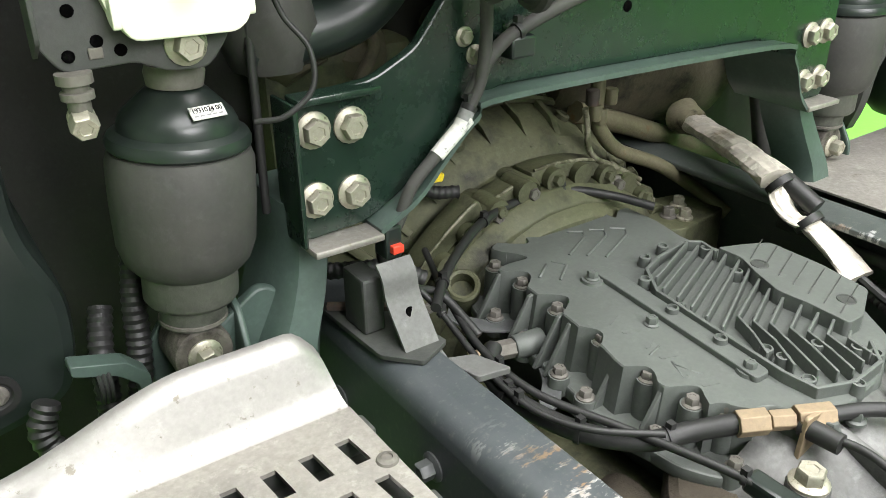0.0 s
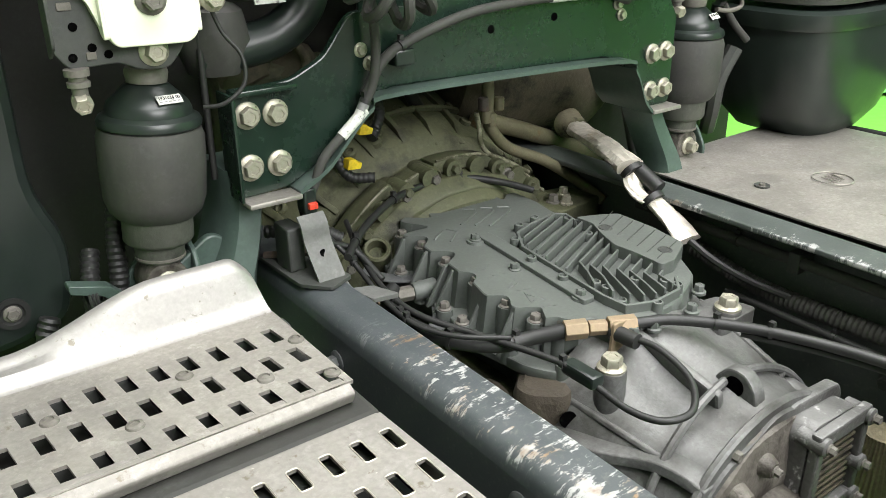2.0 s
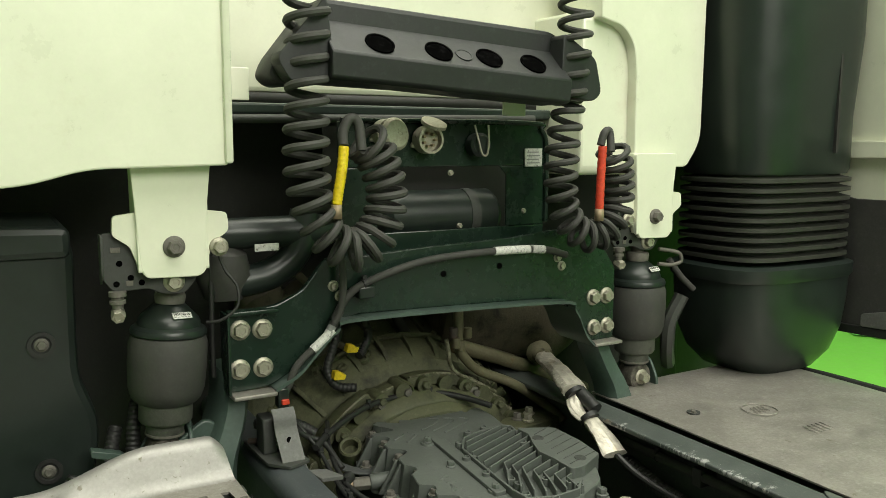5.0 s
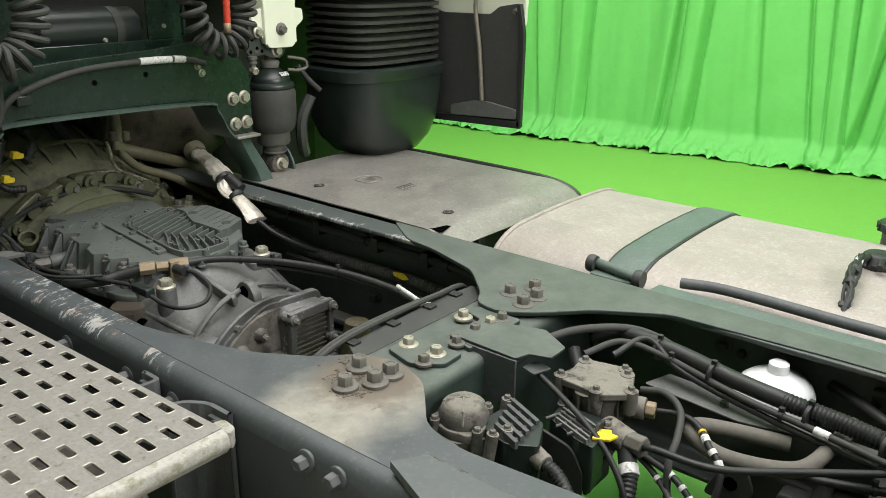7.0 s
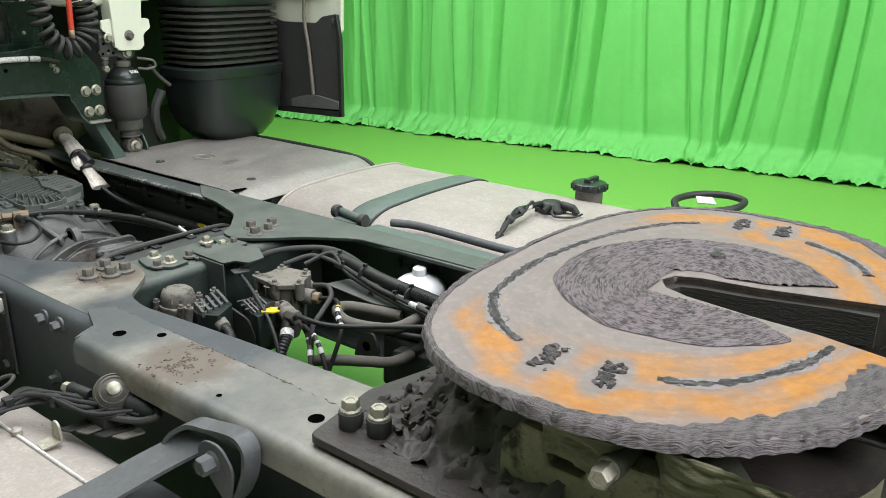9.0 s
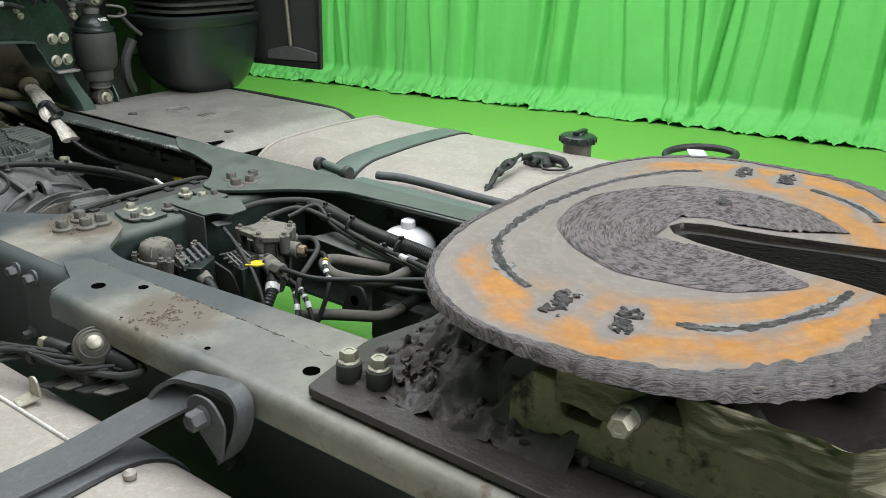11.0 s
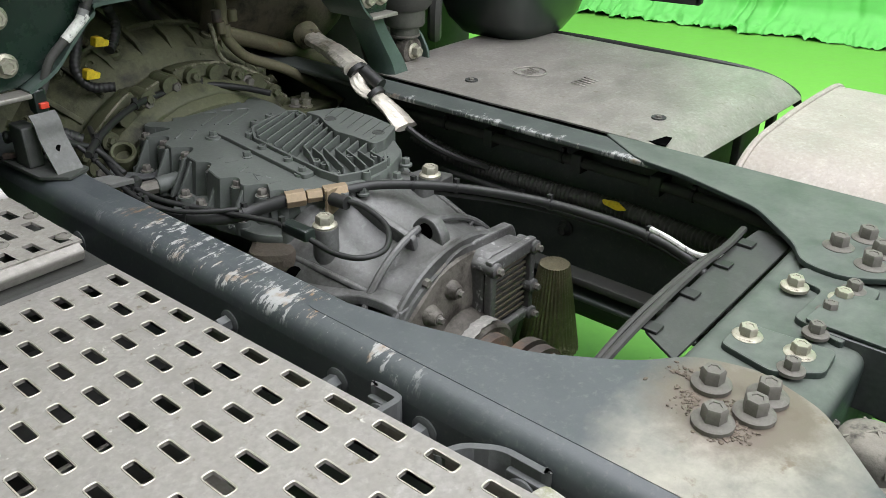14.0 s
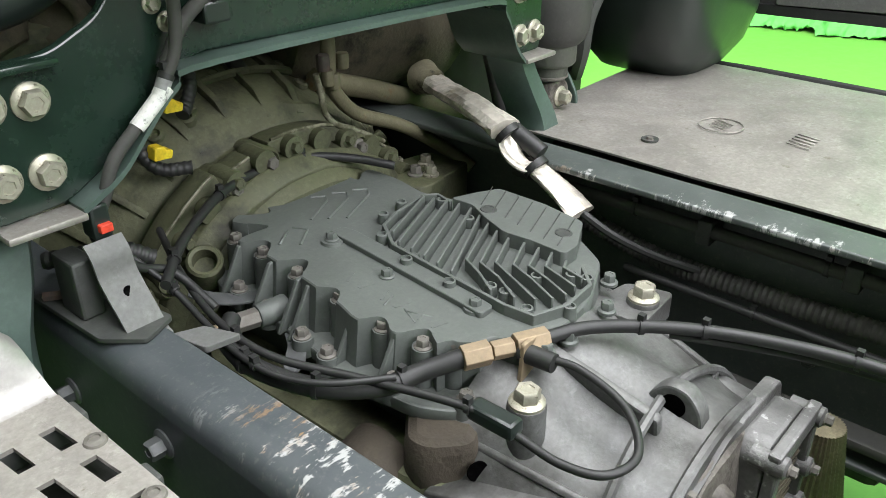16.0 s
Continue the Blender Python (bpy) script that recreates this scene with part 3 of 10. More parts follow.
def drape():
    """A hanging cloth: wide smooth panels between gathered pleats that flare out and lie on the floor in a crumpled hem."""
    rng = random.Random(4)
    # pleats: place high up, place at the floor, depth, width, which side is steep
    pleats = [(3.98, 4.04, 0.05, 0.05, 1), (3.50, 3.56, 0.07, 0.07, -1), (3.28, 3.34, 0.05, 0.06, 1), (3.05, 2.96, 0.05, 0.05, 1), (2.80, 2.82, 0.05, 0.06, 1), (2.62, 2.71, 0.09, 0.08, -1), (1.87, 2.02, 0.08, 0.055, -1), (1.76, 1.86, 0.045, 0.04, 1),
              (1.645, 1.79, 0.08, 0.06, -1), (1.22, 1.10, 0.03, 0.09, 1), (0.90, 0.74, 0.05, 0.06, 1), (0.76, 0.66, 0.04, 0.04, 1), (0.67, 0.60, 0.06, 0.035, -1), (0.45, 0.66, 0.09, 0.055, -1), (0.30, 0.42, 0.05, 0.05, 1), (0.12, 0.22, 0.03, 0.06, 1), (-0.09, 0.02, 0.08, 0.06, -1), (-0.30, -0.22, 0.04, 0.05, 1), (-0.56, -0.50, 0.07, 0.06, -1)]
    for lo, hi in ((-6.0, -0.7), (4.15, 9.4)):
        y = lo
        while y < hi:
            pleats.append((y, y + rng.uniform(-0.12, 0.12), rng.uniform(0.03, 0.08), rng.uniform(0.04, 0.08), rng.choice((-1, 1))))
            y += rng.choice((0.10, 0.16, 0.24, 0.40, 0.65))
    ys = np.concatenate((np.arange(-6.0, -1.6, 0.04), np.arange(-1.6, 5.6, 0.0065), np.arange(5.6, 9.5, 0.04)))
    nz = 58
    bm = bmesh.new()
    rows = []
    for k in range(nz + 1):
        h = (k / nz) ** 1.9 * 4.4
        low = max(0.0, 1 - h / 0.16)
        xs = np.full(len(ys), 5.0)
        for top, foot, deep, wide, side in pleats:
            c = foot + (top - foot) * min(1.0, h / 1.1) ** 0.6
            w = wide * (1 + 0.9 * max(0.0, 0.6 - h))
            u = (ys - c) * side
            ridge = np.where(u < 0, np.exp(-(u / (2.2 * w)) ** 2), np.exp(-(u / (0.35 * w)) ** 2))
            groove = np.exp(-((u - 0.55 * w) / (0.24 * w)) ** 2)
            fade = (0.65 + 0.35 * min(1.0, h)) * (1 - 0.35 * low)
            xs -= deep * fade * (0.85 * ridge - 0.75 * groove)
        row = []
        for y, x in zip(ys, xs):
            y, x = float(y), float(x)
            x += 0.05 * noise.noise(Vector((y * 0.9, h * 0.15, 3.1))) + 0.016 * noise.noise(Vector((y * 2.6 + h * 0.9, h * 0.5, 8.0)))
            x += 0.030 * max(0.0, 0.8 - h) * noise.noise(Vector((y * 2.4 + h * 3.0, h * 2.2, 4.0)))
            x += 0.011 * noise.noise(Vector((y * 7.0 + h * 0.5, h * 0.30, 6.0))) + 0.0055 * noise.noise(Vector((y * 17.0 - h * 1.2, h * 0.7, 2.0))) + 0.004 * noise.noise(Vector((y * 6.0 + h * 4.0, h * 5.0, 9.0)))
            z = ground(y) + h
            if low > 0:
                ruffle = noise.noise(Vector((y * 9.0, h * 22.0, 0.7))) + 0.6 * noise.noise(Vector((y * 24.0, h * 30.0, 2.7)))
                x -= 0.20 * low ** 1.3 + low * (0.055 * ruffle + 0.05 * noise.noise(Vector((y * 1.9, 1.0, 0.7))))
                z += 0.004 + 0.075 * low * abs(noise.noise(Vector((y * 7.0 + h * 14, h * 26.0, 5.0)))) + 0.02 * low * abs(noise.noise(Vector((y * 28.0, h * 30.0, 5.0))))
            row.append(bm.verts.new((x, y, z)))
        rows.append(row)
    for a, b in zip(rows, rows[1:]):
        for i in range(len(ys) - 1):
            bm.faces.new((a[i], a[i + 1], b[i + 1], b[i]))
    ob = part("backdrop_curtain", bm, cloth_green, None)
    soften(ob)
    tagged(ob, "bright green studio drape with gathered folds and crumpled hem", "curtain", kind="structure")


hall()
drape()

# ---- chassis frame ----
TOP = 0.85


def rail_profile(outer, inner, top, low, th=0.009, r=0.02):
    s = 1 if inner > outer else -1
    outline = [(inner, top), (outer, top), (outer, low), (inner, low), (inner, low + th), (outer + s * th, low + th), (outer + s * th, top - th), (inner, top - th)]
    return rounded(outline, [0.003, r, r, 0.003, 0.003, r * 0.6, r * 0.6, 0.003], 5)


def chassis():
    ch = thing("chassis_frame", (-0.06, -0.2, 0.57), "dark green-grey painted steel truck ladder frame with bolted cross member", "truck frame")
    left = part("left_rail", prism(bmesh.new(), rail_profile(-0.403, -0.345, TOP, 0.57, 0.009, 0.026), -2.3, 1.9, "y"), rail_left_mat, ch, "grey painted channel rail with chipped edge")
    part("right_rail", prism(bmesh.new(), rail_profile(0.300, 0.225, TOP - 0.005, 0.57), -2.3, 1.9, "y"), rail_right_mat, ch, "dusty green painted channel rail")
    # flange gussets, worn and dusty
    g = [(-0.3775, 0.36), (-0.350, 0.34), (-0.332, 0.245), (-0.296, 0.13), (-0.245, 0.05), (-0.200, 0.012), (-0.183, -0.045), (-0.204, -0.106), (-0.234, -0.135), (-0.284, -0.18), (-0.298, -0.24),
         (-0.284, -0.40), (-0.270, -0.62), (-0.258, -0.85), (-0.255, -2.2), (-0.3775, -2.2)]
    part("left_gusset", prism(bmesh.new(), rounded(g, 0.02, 3), TOP - 0.008, TOP + 0.0006), gusset_mat, ch, "dusty worn gusset plate")
    g = [(0.296, 0.40), (0.226, 0.30), (0.214, 0.225), (0.172, 0.10), (0.100, 0.025), (0.060, 0.005), (0.052, -0.045), (0.085, -0.092), (0.157, -0.158), (0.222, -0.26), (0.232, -0.50), (0.235, -2.2), (0.296, -2.2)]
    part("right_gusset", prism(bmesh.new(), rounded(g, 0.02, 3), TOP - 0.010, TOP - 0.002), rail_green, ch, "green gusset plate", bevel=0.0025)
    # cross member: a pressed box with plates on it
    bm = bmesh.new()
    prism(bm, rounded([(-0.100, 0.60), (-0.108, 0.835), (0.034, 0.835), (0.028, 0.60)], [0.0, 0.018, 0.018, 0.0], 4), -0.30, 0.26, "x")
    part("cross_member", bm, rail_green, ch, "pressed green steel cross member")
    for pts in ([(-0.165, -0.048), (-0.150, 0.008), (-0.098, 0.008), (-0.090, -0.085), (-0.135, -0.088)], [(-0.075, -0.085), (-0.055, -0.03), (0.02, -0.035), (0.03, 0.0), (0.06, 0.0), (0.062, -0.085)]):
        part("fixing_plate", prism(bmesh.new(), rounded(pts, 0.008, 3), 0.833, 0.842), rail_green, ch, bevel=0.002)
    for x, y in ((-0.235, -0.019), (-0.284, -0.042), (-0.251, -0.064), (-0.221, -0.064)):
        bolt(ch, (x, y, TOP + 0.003), (0, 0, 1), 0.019, zinc_dirty, 1.9, 0.8, random.uniform(0, 60))
    for x, y in ((0.126, -0.018), (0.170, -0.038), (0.139, -0.062), (0.101, -0.061)):
        bolt(ch, (x, y, TOP - 0.003), (0, 0, 1), 0.019, zinc_dirty, 1.9, 0.8, random.uniform(0, 60))
    for x, y in ((0.009, -0.009), (0.014, -0.058), (-0.118, -0.058), (-0.121, -0.008)):
        bolt(ch, (x, y, 0.841), (0, 0, 1), 0.016, zinc, 1.9, 0.7, random.uniform(0, 60))
    for x, y in ((-0.021, -0.055), (0.042, -0.061), (-0.071, -0.058), (-0.149, -0.061)):
        bolt(ch, (x, y, 0.841), (0, 0, 1), 0.014, zinc_dirty, 1.9, 0.8, random.uniform(0, 60))
    # heads on the outer web of the left rail
    for y, z in ((-0.098, 0.826), (-0.150, 0.826), (0.062, 0.688), (0.17, 0.804), (0.283, 0.804), (-0.115, 0.713), (-0.168, 0.710), (0.455, 0.80), (0.48, 0.66), (0.78, 0.79), (0.95, 0.76), (-0.9, 0.70), (-0.62, 0.68)):
        bolt(ch, (-0.403, y, z), (-1, 0, 0), 0.0165, rail_paint, 1.75, 0.9, random.uniform(0, 60))
    bolt(ch, (-0.403, -0.985, 0.800), (-1, 0, 0), 0.026, dark_steel, 1.6, 1.0, 12)
    for y, z in ((-0.33, 0.79), (-0.42, 0.79), (-0.60, 0.72), (-0.72, 0.66), (0.45, 0.66)):
        bolt(ch, (0.290, y, z), (-1, 0, 0), 0.018, dark_steel, 1.6, 0.8, random.uniform(0, 60))
    # angle laid over the left rail, notched at its front end
    bm = bmesh.new()
    prism(bm, rounded([(-0.347, 0.855), (-0.347, 0.865), (-0.460, 0.865), (-0.460, 0.822), (-0.452, 0.822), (-0.452, 0.855)], [0.002, 0.002, 0.025, 0.003, 0.003, 0.014], 6), -2.2, -0.300, "y")
    prism(bm, [(-0.347, -0.3005), (-0.347, -0.235), (-0.383, -0.212), (-0.411, -0.278), (-0.437, -0.289), (-0.455, -0.2995)], 0.855, 0.8650)
    part("overlay_angle", bm, angle_mat, ch, "dust-covered steel angle on the rail")
    # flat black discs stand in for the darkness of open bolt holes
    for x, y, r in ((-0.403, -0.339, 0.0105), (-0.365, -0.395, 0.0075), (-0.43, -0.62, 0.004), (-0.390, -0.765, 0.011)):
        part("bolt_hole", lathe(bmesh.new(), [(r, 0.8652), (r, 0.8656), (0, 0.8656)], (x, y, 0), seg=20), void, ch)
    # caked mud on the angle
    bm = bmesh.new()
    rng = random.Random(8)
    made = 0
    while made < 520:
        x, y = rng.gauss(-0.395, 0.030), rng.gauss(-0.503, 0.020)
        y += 0.25 * (x + 0.40)
        if not -0.455 < x < -0.350 or noise.noise(Vector((x * 55, y * 55, 2.0))) + 0.4 * noise.noise(Vector((x * 160, y * 160, 2.0))) < 0.12:
            continue
        made += 1
        lump(bm, rng.triangular(0.0003, 0.0024, 0.0007), pose(x, y, 0.8650, rz=rng.uniform(0, 180)) @ Matrix.Diagonal((1.1, 1.0, 0.45, 1)))
    y = -0.24
    while y > -0.82:
        y -= rng.choice((0.002, 0.003, 0.005, 0.005, 0.022))
        lump(bm, rng.triangular(0.0004, 0.0022, 0.0007), pose(-0.3480 + rng.gauss(0, 0.0012), y, 0.8646, rz=90 + rng.uniform(-10, 10)) @ Matrix.Diagonal((3.4, 0.8, 0.6, 1)))
    rough_up(bm, 0.002, 260)
    soften(part("mud_cake", bm, dried_mud, ch, "flaking dried mud"))["kind"] = "stuff"
    # dried mud between the bolts of the gusset
    bm = bmesh.new()
    made = 0
    while made < 360:
        u = 0.62 * rng.random()
        x, y = -0.236 - 0.085 * u + rng.gauss(0, 0.010), 0.004 - 0.100 * u + rng.gauss(0, 0.012)
        if noise.noise(Vector((x * 50, y * 50, 7.0))) < 0.0:
            continue
        made += 1
        lump(bm, rng.triangular(0.0003, 0.0022, 0.0006), pose(x, y, TOP + 0.0012, rz=rng.uniform(0, 180)) @ Matrix.Diagonal((1.3, 1.0, 0.32, 1)))
    rough_up(bm, 0.001, 220)
    soften(part("mud_cake", bm, dried_mud, ch, "dried mud between the bolts"))["kind"] = "stuff"
    # bent flat brackets bolted to the web behind the step
    def strip(pts, z0, z1, name):
        path = [Vector((x, y, 0)) for x, y in rounded(pts, 0.012, 5)]
        bm = bmesh.new()
        rows = [[bm.verts.new((p.x, p.y, z)) for z in (z0, z1)] for p in path]
        for a, b in zip(rows, rows[1:]):
            bm.faces.new((a[0], a[1], b[1], b[0]))
        bmesh.ops.recalc_face_normals(bm, faces=bm.faces)
        bmesh.ops.solidify(bm, geom=bm.faces[:], thickness=0.007)
        part(name, bm, bracket_dark, ch, "bent flat steel bracket", bevel=0.001)

    for y0, y1, top, turn in ((0.235, 0.190, 0.832, 1), (0.028, 0.082, 0.838, -1)):
        low = top - (0.085 if turn > 0 else 0.165)
        strip([(-0.4045, y0), (-0.4045, y1), (-0.450, y1 + 0.004)] if turn > 0 else [(-0.4045, y0), (-0.4045, y1), (-0.425, y1 + 0.030), (-0.455, y1 + 0.040)], low, top, "web_bracket")
        mid = (y0 + y1) / 2
        part("bracket_pad", box(bmesh.new(), (-0.418, mid - 0.020, top - 0.040), (-0.4105, mid + 0.016, top - 0.010)), bracket_dark, ch, bevel=0.002)
        bolt(ch, (-0.418, mid - 0.002, top - 0.026), (-1, 0, 0), 0.020, bracket_dark, 1.5, 0.8, 12)
    return ch


chassis()


# ---- gearbox ----
def cover_z(y):
    return 0.820 + 0.05 * (y - 0.85)


def sheared(bm):
    for v in bm.verts:
        v.co.z += 0.05 * (v.co.y - 0.85)
    return bm


def gearbox():
    gb = thing("gearbox", (-0.03, 0.8, 0.50), "grey-green painted truck gearbox with ribbed cast cover, dusty and oily", "gearbox")
    top = [(-0.150, 1.028), (-0.100, 1.048), (-0.05, 1.070), (0.014, 1.066), (0.079, 1.025), (0.084, 0.965), (0.076, 0.915), (0.095, 0.86), (0.116, 0.80), (0.120, 0.70), (0.088, 0.648), (0.015, 0.615), (-0.05, 0.608), (-0.100, 0.618), (-0.112, 0.650),
           (-0.152, 0.656), (-0.172, 0.690), (-0.176, 0.72), (-0.188, 0.770), (-0.180, 0.80), (-0.174, 0.855), (-0.170, 0.932), (-0.174, 0.985)]
    seats = [(-0.160, 1.003), (-0.158, 0.954), (-0.160, 0.891), (-0.160, 0.821), (-0.166, 0.751), (-0.160, 0.701), (-0.142, 0.676), (-0.096, 0.672), (-0.060, 1.058), (0.0, 1.060), (0.060, 1.030), (-0.11, 1.035)]
    closed = [Vector((x, y, 0)) for x, y in rounded(top, 0.012, 3)]
    ring = resample(closed + closed[:1], 0.0045)
    count = len(ring)
    bm = bmesh.new()
    levels = ((0.820, 0.0), (0.8185, 0.0015), (0.806, 0.0028), (0.792, 0.0045), (0.778, 0.0065), (0.760, 0.009))
    rows = [[] for _ in levels]
    for i, p in enumerate(ring):
        d = (ring[(i + 2) % count] - ring[i - 2]).normalized()
        out = Vector((d.y, -d.x, 0))
        if out.dot(p - Vector((-0.03, 0.84, 0))) < 0:
            out = -out
        near = min((p - Vector((x, y, 0))).length for x, y in seats)
        dent = max(0.0, 0.0245 - near)
        for row, (z, grow) in zip(rows, levels):
            q = p - out * (dent * 2.0 + 0.002) + out * grow * (1.0 if dent == 0 else 0.45)
            row.append(bm.verts.new((q.x, q.y, z)))
    bm.faces.new(rows[0])
    for a, b in zip(rows, rows[1:]):
        for i in range(count):
            bm.faces.new((a[i], a[(i + 1) % count], b[(i + 1) % count], b[i]))
    cover = part("top_cover", sheared(bm), cast_grey, gb, "grey cast cover with raised ribs")
    cx, cy = -0.03, 0.84
    wide = [(cx + (x - cx) * 1.17, cy + (y - cy) * 1.07) for x, y in top]
    part("cover_flange", sheared(prism(bmesh.new(), rounded(wide, 0.014, 3), 0.748, 0.764)), cast_grey, gb, bevel=0.003)
    for x, y in seats:
        part("bolt_boss", sheared(lathe(bmesh.new(), [(0.0135, 0.756), (0.0118, 0.800), (0.0112, 0.8065)], (x, y, 0), seg=18)), cast_grey, cover)
        bolt(gb, (x, y, cover_z(y) - 0.014), (0, 0, 1), 0.0125, zinc_dirty, 1.55, 0.7, random.uniform(0, 60))
    for x, y in ((-0.202, 0.838), (-0.205, 0.795), (-0.195, 0.905), (-0.192, 0.96), (-0.19, 0.715), (-0.16, 0.645)):
        part("bolt_boss", sheared(lathe(bmesh.new(), [(0.013, 0.752), (0.0115, 0.772)], (x, y, 0), seg=16)), cast_grey, cover)
        bolt(gb, (x, y, cover_z(y) - 0.048), (0, 0, 1), 0.0125, zinc_dirty, 1.55, 0.7, random.uniform(0, 60))
    for x, y, b in ((-0.098, 0.901, 1), (-0.107, 0.802, 0), (-0.063, 0.802, 0), (-0.089, 0.692, 1)):
        if b:
            part("bolt_boss", sheared(lathe(bmesh.new(), [(0.014, 0.8185), (0.0125, 0.8235), (0.009, 0.8235)], (x, y, 0), seg=18)), cast_grey, cover)
        bolt(gb, (x, y, cover_z(y) + (0.0035 if b else 0.0)), (0, 0, 1), 0.0115, cast_grey, 1.5, 0.7, random.uniform(0, 60))
    # thin buttress webs between the bolts
    for y in (0.978, 0.922, 0.873, 0.856, 0.785, 0.726):
        part("side_rib", sheared(prism(bmesh.new(), [(-0.208, 0.760), (-0.165, 0.760), (-0.165, 0.817), (-0.176, 0.815)], y - 0.0025, y + 0.0025, "y")), cast_grey, cover, bevel=0.001)
    # long ridge and the chevrons
    bm = bmesh.new()
    prism(bm, rounded([(-0.090, 0.914), (-0.070, 0.912), (-0.066, 0.893), (-0.074, 0.714), (-0.078, 0.676), (-0.100, 0.676), (-0.098, 0.70), (-0.090, 0.882)], 0.006, 3), 0.819, 0.8265)
    part("raised_channel", sheared(bm), cast_grey, cover, bevel=0.004)
    for pts in ([(-0.079, 0.960), (-0.030, 0.985), (-0.023, 0.995), (-0.040, 1.006)], [(-0.062, 0.947), (-0.005, 0.972), (0.004, 0.984), (-0.012, 0.996)], [(-0.045, 0.932), (0.020, 0.960), (0.030, 0.972), (0.014, 0.984)], [(-0.145, 0.939), (-0.118, 0.958)], [(-0.128, 0.922), (-0.098, 0.944), (-0.108, 0.960)]):
        part("chevron_rib", sheared(sweep(bmesh.new(), [(*p, 0.8200) for p in pts], 0.0019, 6)), cast_grey, cover)
    for a, b in (((-0.15, 0.72), (-0.14, 0.745)), ((-0.13, 0.715), (-0.142, 0.742)), ((-0.15, 0.765), (-0.13, 0.77))):
        part("short_rib", sheared(sweep(bmesh.new(), [(*a, 0.8194), (*b, 0.8194)], 0.0014, 6)), cast_grey, cover)
    # cooling ribs: a border, angled walls that turn along the box, cups and a smooth striped deck
    bm = bmesh.new()

    def wall(path, h=0.0150, w=0.0016, z=0.820):
        for a, b in zip(path, path[1:]):
            d = (Vector(b) - Vector(a))
            s = Vector((-d.y, d.x)).normalized() * w
            e = d.normalized() * w * 0.6
            a2, b2 = Vector(a) - e, Vector(b) + e
            prism(bm, [tuple(a2 + s), tuple(b2 + s), tuple(b2 - s), tuple(a2 - s)], z - 0.002, z + h)

    wall([(0.049, 0.893), (-0.007, 0.884), (-0.040, 0.872), (-0.066, 0.832), (-0.071, 0.748), (-0.075, 0.664), (-0.070, 0.632), (-0.030, 0.618), (0.020, 0.622), (0.044, 0.646)], 0.0125, 0.0022)
    wall([(0.049, 0.893), (0.066, 0.880), (0.062, 0.855)], 0.0135, 0.0022)
    straight = [((0.047, 0.887), (-0.048, 0.850)), ((0.052, 0.874), (-0.060, 0.829)), ((0.060, 0.859), (-0.061, 0.808)), ((0.064, 0.842), (-0.063, 0.787)), ((0.066, 0.824), (-0.064, 0.766)), ((0.062, 0.806), (-0.066, 0.744))]
    for a, b in straight:
        wall([a, b])
    for path in ([(0.050, 0.784), (-0.036, 0.748), (-0.048, 0.720), (-0.066, 0.690)], [(0.040, 0.764), (-0.030, 0.733), (-0.040, 0.700), (-0.060, 0.664)], [(0.036, 0.744), (-0.018, 0.721), (-0.030, 0.690), (-0.048, 0.646)],
                 [(0.040, 0.724), (-0.008, 0.704), (-0.018, 0.672), (-0.034, 0.634)], [(0.042, 0.705), (0.002, 0.690), (-0.006, 0.660), (-0.018, 0.628)], [(0.044, 0.688), (0.014, 0.676), (0.008, 0.652), (0.002, 0.630)], [(0.040, 0.666), (0.026, 0.660), (0.022, 0.634)]):
        wall(path)
    part("cooling_rib", sheared(bm), cast_grey, cover, "angled cooling ribs", bevel=0.0011)
    for x, y in ((-0.058, 0.858), (-0.078, 0.80), (-0.080, 0.735), (-0.056, 0.698), (-0.054, 0.680), (-0.064, 0.645), (-0.03, 0.615), (0.03, 0.632), (0.060, 0.868), (0.019, 0.900), (-0.02, 0.893), (-0.005, 0.674), (0.046, 0.812), (0.024, 0.648)):
        part("rib_cup", sheared(lathe(bmesh.new(), [(0.0080, 0.818), (0.0070, 0.832), (0.0050, 0.8325), (0.0045, 0.829), (0, 0.829)], (x, y, 0), seg=14)), cast_grey, cover)
    for x, y in ((-0.052, 0.600), (-0.025, 0.640), (0.022, 0.600), (0.073, 0.628), (-0.085, 0.605)):
        bolt(gb, (x, y, cover_z(y) - 0.012), (0, 0, 1), 0.0125, cast_grey, 1.6, 0.8, random.uniform(0, 60))
    bm = bmesh.new()
    prism(bm, rounded([(0.061, 0.854), (0.095, 0.842), (0.127, 0.827), (0.132, 0.760), (0.126, 0.699), (0.072, 0.672), (0.046, 0.672), (0.044, 0.719), (0.038, 0.753), (0.051, 0.791), (0.066, 0.823)], 0.006, 3), 0.800, 0.8385)
    deck = part("rib_deck", sheared(bm), cast_grey, cover, "smooth raised deck with fine grooves", bevel=0.004)
    bm = bmesh.new()
    for i in range(7):
        y = 0.832 - 0.021 * i
        sweep(bm, [(0.072 - 0.003 * i, y - 0.018, 0.8387), (0.124, y + 0.004, 0.8387)], 0.0007, 5)
    part("deck_groove", sheared(bm), dark_steel, deck)
    for x, y in ((0.070, 0.800), (0.085, 0.700)):
        part("deck_pocket", sheared(lathe(bmesh.new(), [(0.011, 0.8380), (0.010, 0.8395), (0.0080, 0.8395), (0.0078, 0.8388), (0, 0.8388)], (x, y, 0), seg=18)), dark_steel, deck)
    for i in range(6):
        y = 0.835 - 0.026 * i
